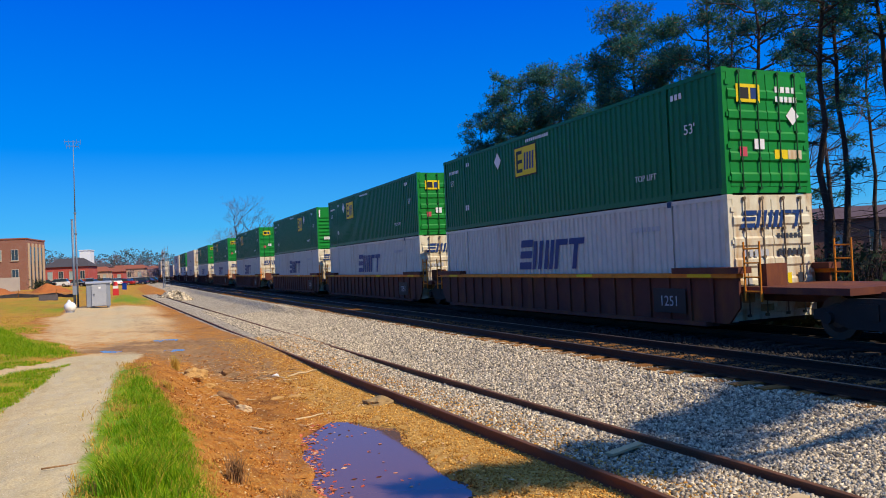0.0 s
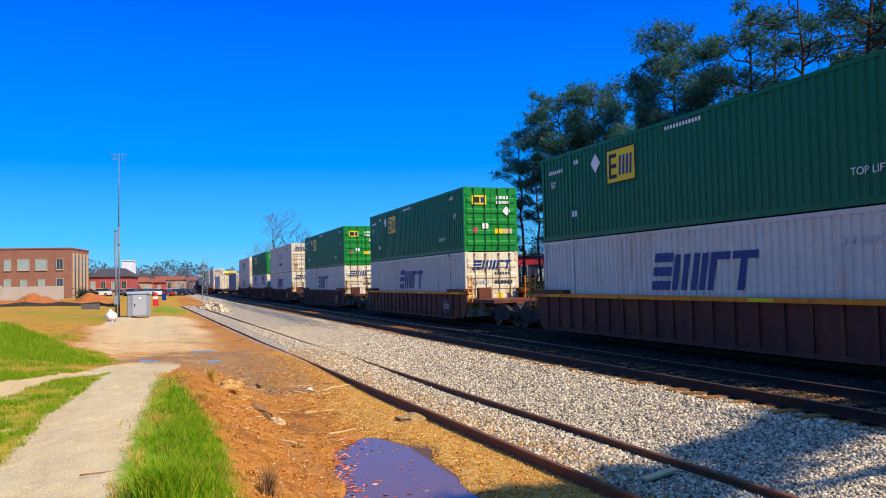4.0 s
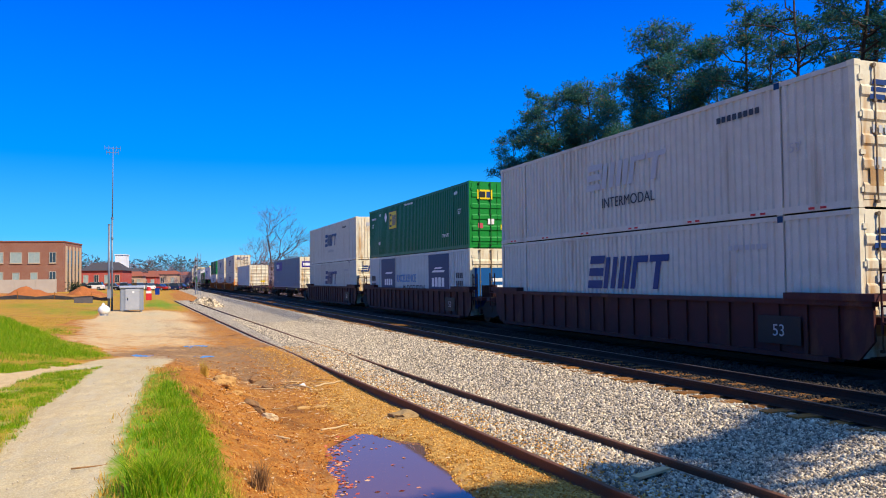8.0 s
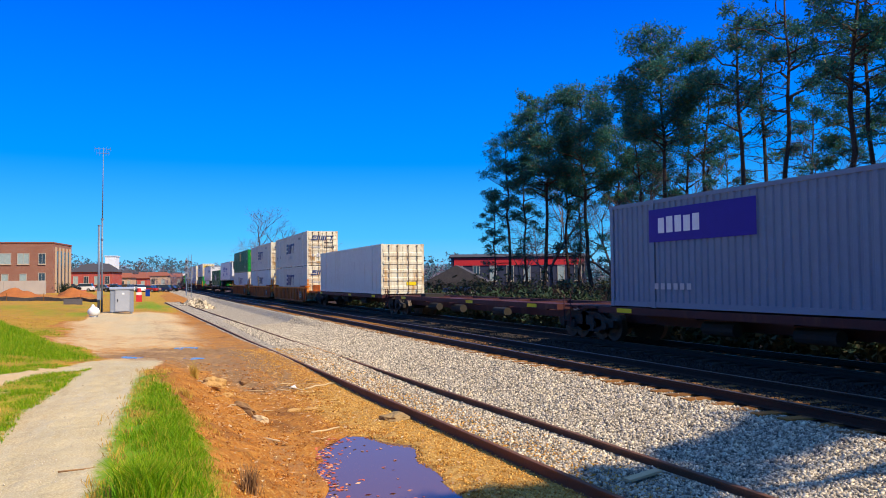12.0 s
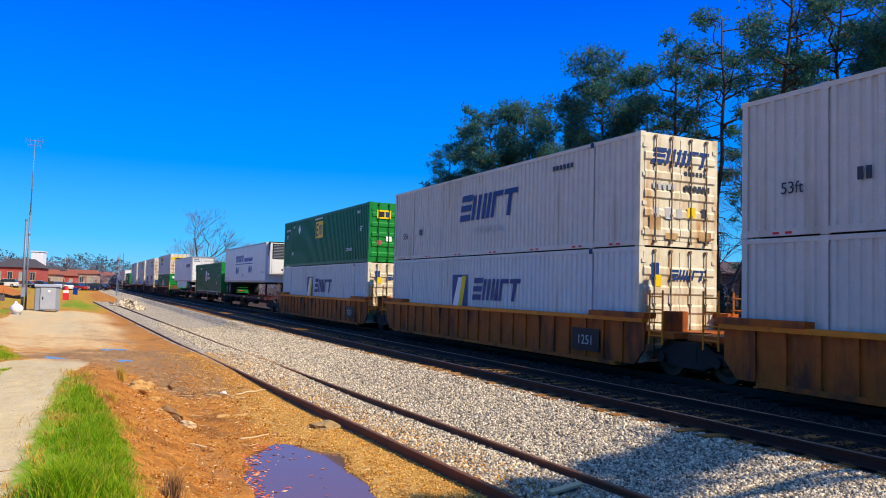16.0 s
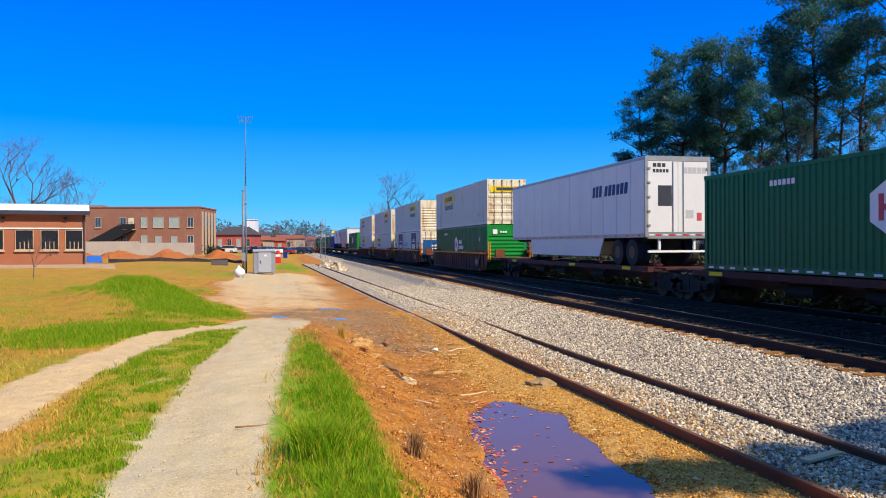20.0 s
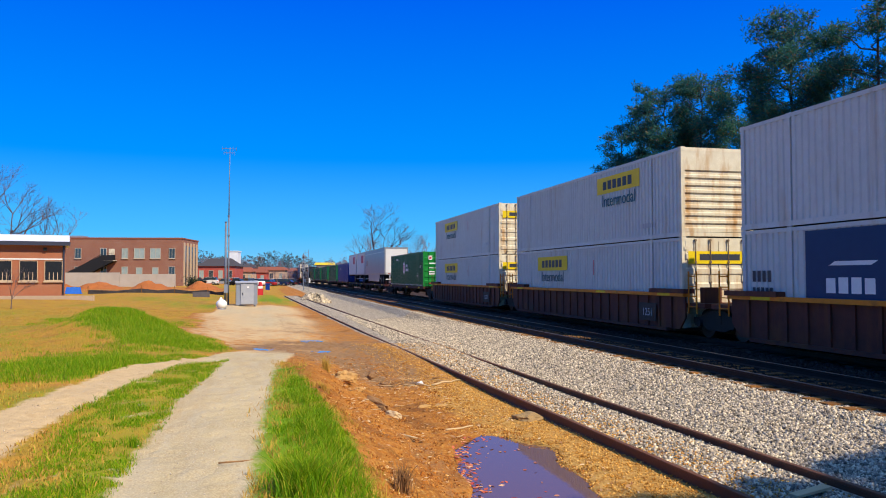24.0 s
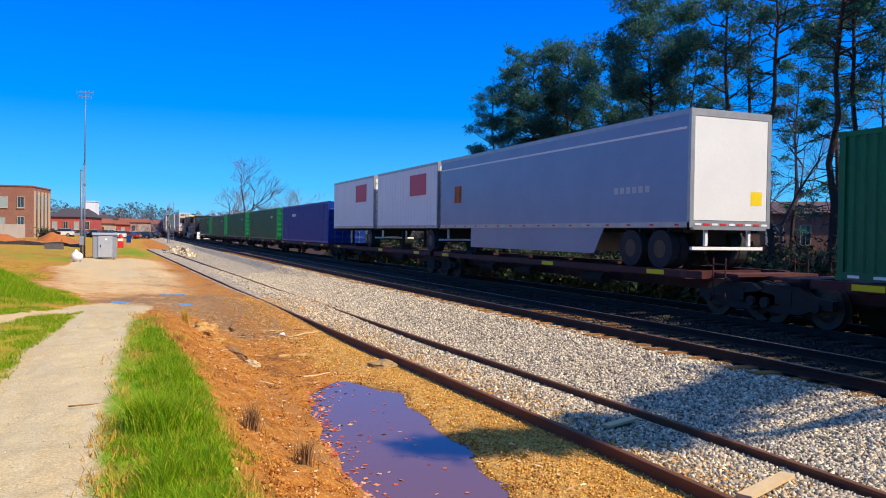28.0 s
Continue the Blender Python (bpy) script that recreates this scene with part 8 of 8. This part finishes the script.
def car(paint, suv=False):
    c = thing("parked_car", "parked car in the far car park", "car", "cars in the car park")
    bm = bmesh.new()
    h = 1.05 if suv else 0.88
    side_prism(bm, [(-2.2, 0.32), (2.2, 0.32), (2.25, 0.7), (2.0, h - 0.05), (-2.1, h), (-2.28, 0.6)], -0.88, 0.88)
    bevelled(bm, 0.07, 2)
    part("body", bm, paint, c)
    bm = bmesh.new()
    side_prism(bm, [(-2.0 if suv else -1.5, h - 0.04), (1.0, h - 0.04), (0.35, h + 0.55), (-1.85 if suv else -0.9, h + 0.58)], -0.78, 0.78)
    bevelled(bm, 0.06, 2)
    cab = part("cabin", bm, GLASS, c)
    bm = bmesh.new()
    box(bm, -0.72, 0.72, -1.7 if suv else -0.85, 0.35, h + 0.56, h + 0.61)
    part("roof", bm, paint, cab)
    for y in (-1.4, 1.4):
        for sgn in (-1, 1):
            bm = bmesh.new()
            tube(bm, (sgn * 0.72, 0, 0), (sgn * 0.92, 0, 0), 0.34, n=14)
            w = part("wheel", bm, RUBBER, c, m=pose(0, y, 0.34))
            bm = bmesh.new()
            tube(bm, (sgn * 0.92, 0, 0), (sgn * 0.93, 0, 0), 0.2, n=10)
            part("rim", bm, STEEL, w)
    for x in (-0.62, 0.62):
        bm = bmesh.new()
        box(bm, x - 0.16, x + 0.16, -2.29, -2.2, 0.6, 0.74)
        part("tail_light", bm, RED, c)
        bm = bmesh.new()
        box(bm, x - 0.18, x + 0.18, 2.2, 2.26, 0.55, 0.68)
        part("headlight", bm, INK_WHITE, c)
    return c


def car_park():
    paints = [mat("white_car_paint", (0.75, 0.75, 0.75), None, 0.25, bumps=0), mat("silver_car_paint", (0.45, 0.46, 0.48), None, 0.25, 0.4, bumps=0), mat("dark_blue_car_paint", (0.015, 0.03, 0.09), None, 0.25, bumps=0), mat("black_car_paint", (0.015, 0.015, 0.018), None, 0.25, bumps=0), mat("red_car_paint", (0.35, 0.02, 0.02), None, 0.25, bumps=0)]
    kinds = [car(p, k in (0, 2)) for k, p in enumerate(paints)]
    spots = [(-11.5, 172, 80, 0), (-8.2, 173, 84, 1), (-5.4, 171, 60, 3), (-3.4, 176, 30, 0), (-1.0, 178, 20, 0), (0.8, 180, 70, 4), (1.6, 190, 75, 1), (4.0, 192, 70, 2), (6.0, 194, 65, 3), (2.4, 200, 72, 0), (5.0, 203, 80, 2), (7.4, 206, 80, 3), (-13.8, 171, 86, 3), (-6.2, 184, 10, 0), (-2.4, 192, 5, 1), (0.2, 202, 80, 4), (3.6, 214, 78, 0), (6.6, 216, 78, 1)]
    used = set()
    for x, y, a, k in spots:
        ob = kinds[k] if k not in used else copy_thing(kinds[k], Matrix())
        used.add(k)
        place(ob, x, y, a)


car_park()


# ---- litter and debris on the clay bank ----
def lump(name, label, category, x, y, sx, sy, sz, material, seed, turn=0.0, sink=0.1):
    bm = bmesh.new()
    bmesh.ops.create_icosphere(bm, subdivisions=3, radius=1.0)
    for v in bm.verts:
        d = 1 + 0.34 * noise.noise(v.co * 1.3 + Vector((seed, 0, 0))) + 0.22 * noise.noise(v.co * 3.1 + Vector((0, seed, 0))) + 0.10 * noise.noise(v.co * 7.3 + Vector((0, 0, seed)))
        v.co = Vector((v.co.x * sx * d, v.co.y * sy * d, v.co.z * sz * d))
    ob = new(name, mesh_of(name, bm, material, False))
    ob.matrix_basis = pose(x, y, float(ground_z(x, y)) + sz * (1 - sink) - 0.03, 0, 0, turn)
    return tagged(ob, label, category)


ROCK_T = mat("tan_sandstone", (0.56, 0.34, 0.12), (0.46, 0.25, 0.08), 0.9, scale=5, bumps=0.5, bdist=0.02)
ROCK_G = mat("grey_concrete_chunk", (0.38, 0.25, 0.11), (0.25, 0.16, 0.07), 0.95, scale=5, bumps=0.5, bdist=0.02)
BRANCH = mat("dead_branch_bark", (0.32, 0.17, 0.07), (0.19, 0.10, 0.045), 0.95, scale=8)
LOGWOOD = mat("rotten_log_wood", (0.42, 0.23, 0.09), (0.28, 0.14, 0.05), 0.95, scale=6, stretch=(1, 6, 6), bumps=0.6, bdist=0.03)
PALEWOOD = mat("pale_split_wood", (0.60, 0.45, 0.26), (0.48, 0.33, 0.17), 0.85, scale=4, stretch=(8, 1, 1))
lump("rock", "tan sandstone rock on the clay bank", "rock", 1.26, 15.6, 0.26, 0.20, 0.13, ROCK_T, 1.0, -35)
lump("rock", "small tan rock beside the larger one", "rock", 1.47, 15.0, 0.10, 0.08, 0.06, ROCK_T, 2.0)
lump("concrete_chunk", "broken grey concrete chunk beside the siding rail", "concrete chunk", 4.12, 12.9, 0.27, 0.21, 0.11, ROCK_G, 3.0, 20, 0.55)
lump("rock", "flat pale stone in the dirt", "rock", 2.62, 14.4, 0.16, 0.08, 0.035, ROCK_T, 4.0, 30)
lump("rock", "flat pale stone in the dirt", "rock", 2.95, 14.5, 0.14, 0.07, 0.03, ROCK_T, 5.0, 10)
lump("rock", "dark stone on the muddy flat", "rock", 2.2, 18.2, 0.13, 0.10, 0.08, BRANCH, 6.0)
lump("white_litter", "crumpled white scrap of litter", "litter", 3.14, 17.3, 0.075, 0.06, 0.05, TANKW, 7.0)


def stick(name, label, x, y, ln, r, turn, material, tilt=0.0, bends=4, seed=1):
    rng = random.Random(seed)
    bm = bmesh.new()
    limb_tree(bm, (-ln / 2, 0, 0), (ln / 2, 0, 0), r, r * 0.6, bends, rng, 6)
    ob = new(name, mesh_of(name, bm, material, True))
    ob.matrix_basis = pose(x, y, float(ground_z(x, y)) + r * 0.8, 0, tilt, turn)
    return tagged(ob, label, "stick")


lump("log", "rotten brown log half sunk in the clay bank", "log", 1.66, 14.2, 0.66, 0.13, 0.12, LOGWOOD, 9.0, -78, 0.75)
lump("wood_block", "pale broken block of rotten wood", "wood", 1.84, 13.35, 0.20, 0.09, 0.08, PALEWOOD, 5.0, -60, 0.6)
stick("split_stick", "pale split stick on the clay", 1.70, 11.3, 0.42, 0.022, -55, PALEWOOD, 0, 2, 6)
stick("twig", "thin dark twig on the dirt road", -0.55, 7.85, 0.34, 0.010, 8, BRANCH, 0, 3, 7)
stick("branch", "pale branch lying across the clay", 2.75, 12.3, 0.55, 0.02, 25, PALEWOOD, 0, 4, 8)
stick("branch", "dark branch floating in the puddle", 2.05, 6.85, 0.8, 0.025, 12, BRANCH, 0, 5, 9)
stick("branch", "long pale branch beside the siding", 3.72, 17.2, 1.0, 0.022, 38, PALEWOOD, 0, 5, 10)
stick("branch", "thin branch across the siding ballast", 6.25, 14.6, 1.5, 0.016, 62, BRANCH, -2, 5, 12)
rs = random.Random(17)
for k in range(26):
    stick("twig", "broken twig in a heap of brushwood", 2.9 + rs.gauss(0, 0.42), 17.4 + rs.gauss(0, 0.45), rs.uniform(0.25, 0.8), rs.uniform(0.006, 0.016), rs.uniform(0, 180), BRANCH if k % 3 else PALEWOOD, rs.uniform(-8, 8), 3, 20 + k)
for k in range(34):
    x, y = rs.uniform(0.9, 3.6), rs.uniform(10.5, 20)
    if float(in_puddle(x, y)) < 0.05:
        stick("twig", "small twig scattered on the clay", x, y, rs.uniform(0.12, 0.4), rs.uniform(0.005, 0.012), rs.uniform(0, 180), BRANCH if k % 2 else PALEWOOD, rs.uniform(-5, 5), 2, 60 + k)
bm = bmesh.new()
box(bm, -0.55, 0.55, -0.07, 0.07, 0, 0.035)
bevelled(bm, 0.008, 1)
pl = new("plank", mesh_of("plank", bm, PALEWOOD))
pl.matrix_basis = pose(5.45, 5.25, -0.49, 0, 2, 24)
tagged(pl, "weathered pale plank lying between the siding rails", "plank")
bm = bmesh.new()
box(bm, -0.30, 0.30, -0.06, 0.06, 0, 0.03)
pl = new("plank", mesh_of("plank", bm, PALEWOOD))
pl.matrix_basis = pose(5.6, 7.8, -0.49, 0, -2, 16)
tagged(pl, "weathered pale plank lying between the siding rails", "plank")


def weeds():
    rng = np.random.default_rng(33)
    for n, (x, y, h, m, lab) in enumerate(((0.93, 7.35, 0.36, DRYBLADE, "dry brown weed on the clay bank"), (1.25, 6.45, 0.30, DRYBLADE, "dry brown weed on the clay bank"), (0.98, 16.6, 0.40, DRYBLADE, "dry straw tuft by the sandstone rock"), (-1.62, 8.9, 0.14, BLADE, "small dark green weed beside the road"), (0.62, 12.6, 0.16, DRYBLADE, "dry tuft at the edge of the grass"))):
        q = 130
        a, r = rng.uniform(0, 6.283, q), np.abs(rng.normal(0, 0.05, q))
        px, py = x + r * np.cos(a), y + r * np.sin(a)
        v, t = blades(np.stack([px, py, ground_z(px, py) - 0.02], -1), h * 0.5, h, 0.005, 0.6, rng)
        tagged(new("weed", array_mesh("weed", v, t, BRANCH if n < 2 else m)), lab, "weed")
    # leaves drifted into the puddle's edge
    k = 420
    y = rng.uniform(5.6, 11.7, k)
    left = np.interp(y, (2, 5.5, 7, 9, 11, 11.9), (1.3, 1.65, 1.76, 2.02, 2.35, 2.9))
    x = left + np.abs(rng.normal(0, 0.16, k)) - 0.06
    far = rng.uniform(0, 1, k) < 0.13
    x = np.where(far, left + rng.uniform(0.1, 1.1, k), x)
    z = np.maximum(ground_z(x, y) + 0.012, -0.543)
    p = np.stack([x, y, z], -1)
    a, s = rng.uniform(0, 6.283, k), rng.uniform(0.018, 0.048, k)
    u = np.stack([np.cos(a), np.sin(a), rng.normal(0, 0.15, k)], -1) * s[:, None]
    w = np.stack([-np.sin(a), np.cos(a), rng.normal(0, 0.15, k)], -1) * (0.6 * s)[:, None]
    v = np.stack([p - u, p + w, p + u, p - w], 1).reshape(-1, 3)
    t = np.array([(0, 1, 2), (0, 2, 3)])[None] + 4 * np.arange(k)[:, None, None]
    tagged(new("fallen_leaves", array_mesh("fallen_leaves", v, t.reshape(-1, 3), LEAF)), "reddish fallen leaves floating at the puddle's edge", "leaves", kind="stuff")
    # wood chips and bark on the bank
    k = 9000
    x, y = rng.uniform(0.9, 4.0, k), 5.0 + 15 * rng.uniform(0, 1, k)
    ok = (in_puddle(x, y) < 0.1) & (rng.uniform(0, 1, k) < 0.3 + 0.7 * np.exp(-((x - 2.9) ** 2 + (y - 17.3) ** 2) / 2.0))
    x, y = x[ok], y[ok]
    k = len(x)
    p = np.stack([x, y, ground_z(x, y) + 0.015], -1)
    a, s = rng.uniform(0, 6.283, k), 0.010 + 0.05 * rng.uniform(0, 1, k) ** 2.5
    u = np.stack([np.cos(a), np.sin(a), rng.normal(0, 0.2, k)], -1) * s[:, None]
    w = np.stack([-np.sin(a), np.cos(a), rng.normal(0, 0.2, k)], -1) * (0.35 * s)[:, None]
    v = np.stack([p - u, p + w, p + u, p - w], 1).reshape(-1, 3)
    t = np.array([(0, 1, 2), (0, 2, 3)])[None] + 4 * np.arange(k)[:, None, None]
    tagged(new("wood_chips", array_mesh("wood_chips", v, t.reshape(-1, 3), CHIP)), "pale wood chips and bark scraps on the clay", "wood chips", kind="stuff")


weeds()


# ---- what moves ----
def motions():
    for ob, s, z in MOVERS:
        rows = []
        for n in range(15):
            t = 2.0 * n
            y = s - SPEED * t
            mid = y + 8
            slope = max(mid - 270, 0) / 650.0
            x = TRAIN_X + float(bend(mid)) - 8 * slope
            rows.append((t, pose(x, y, z, 0, 0, -math.degrees(math.atan(slope)))))
        walk(ob, rows)


motions()
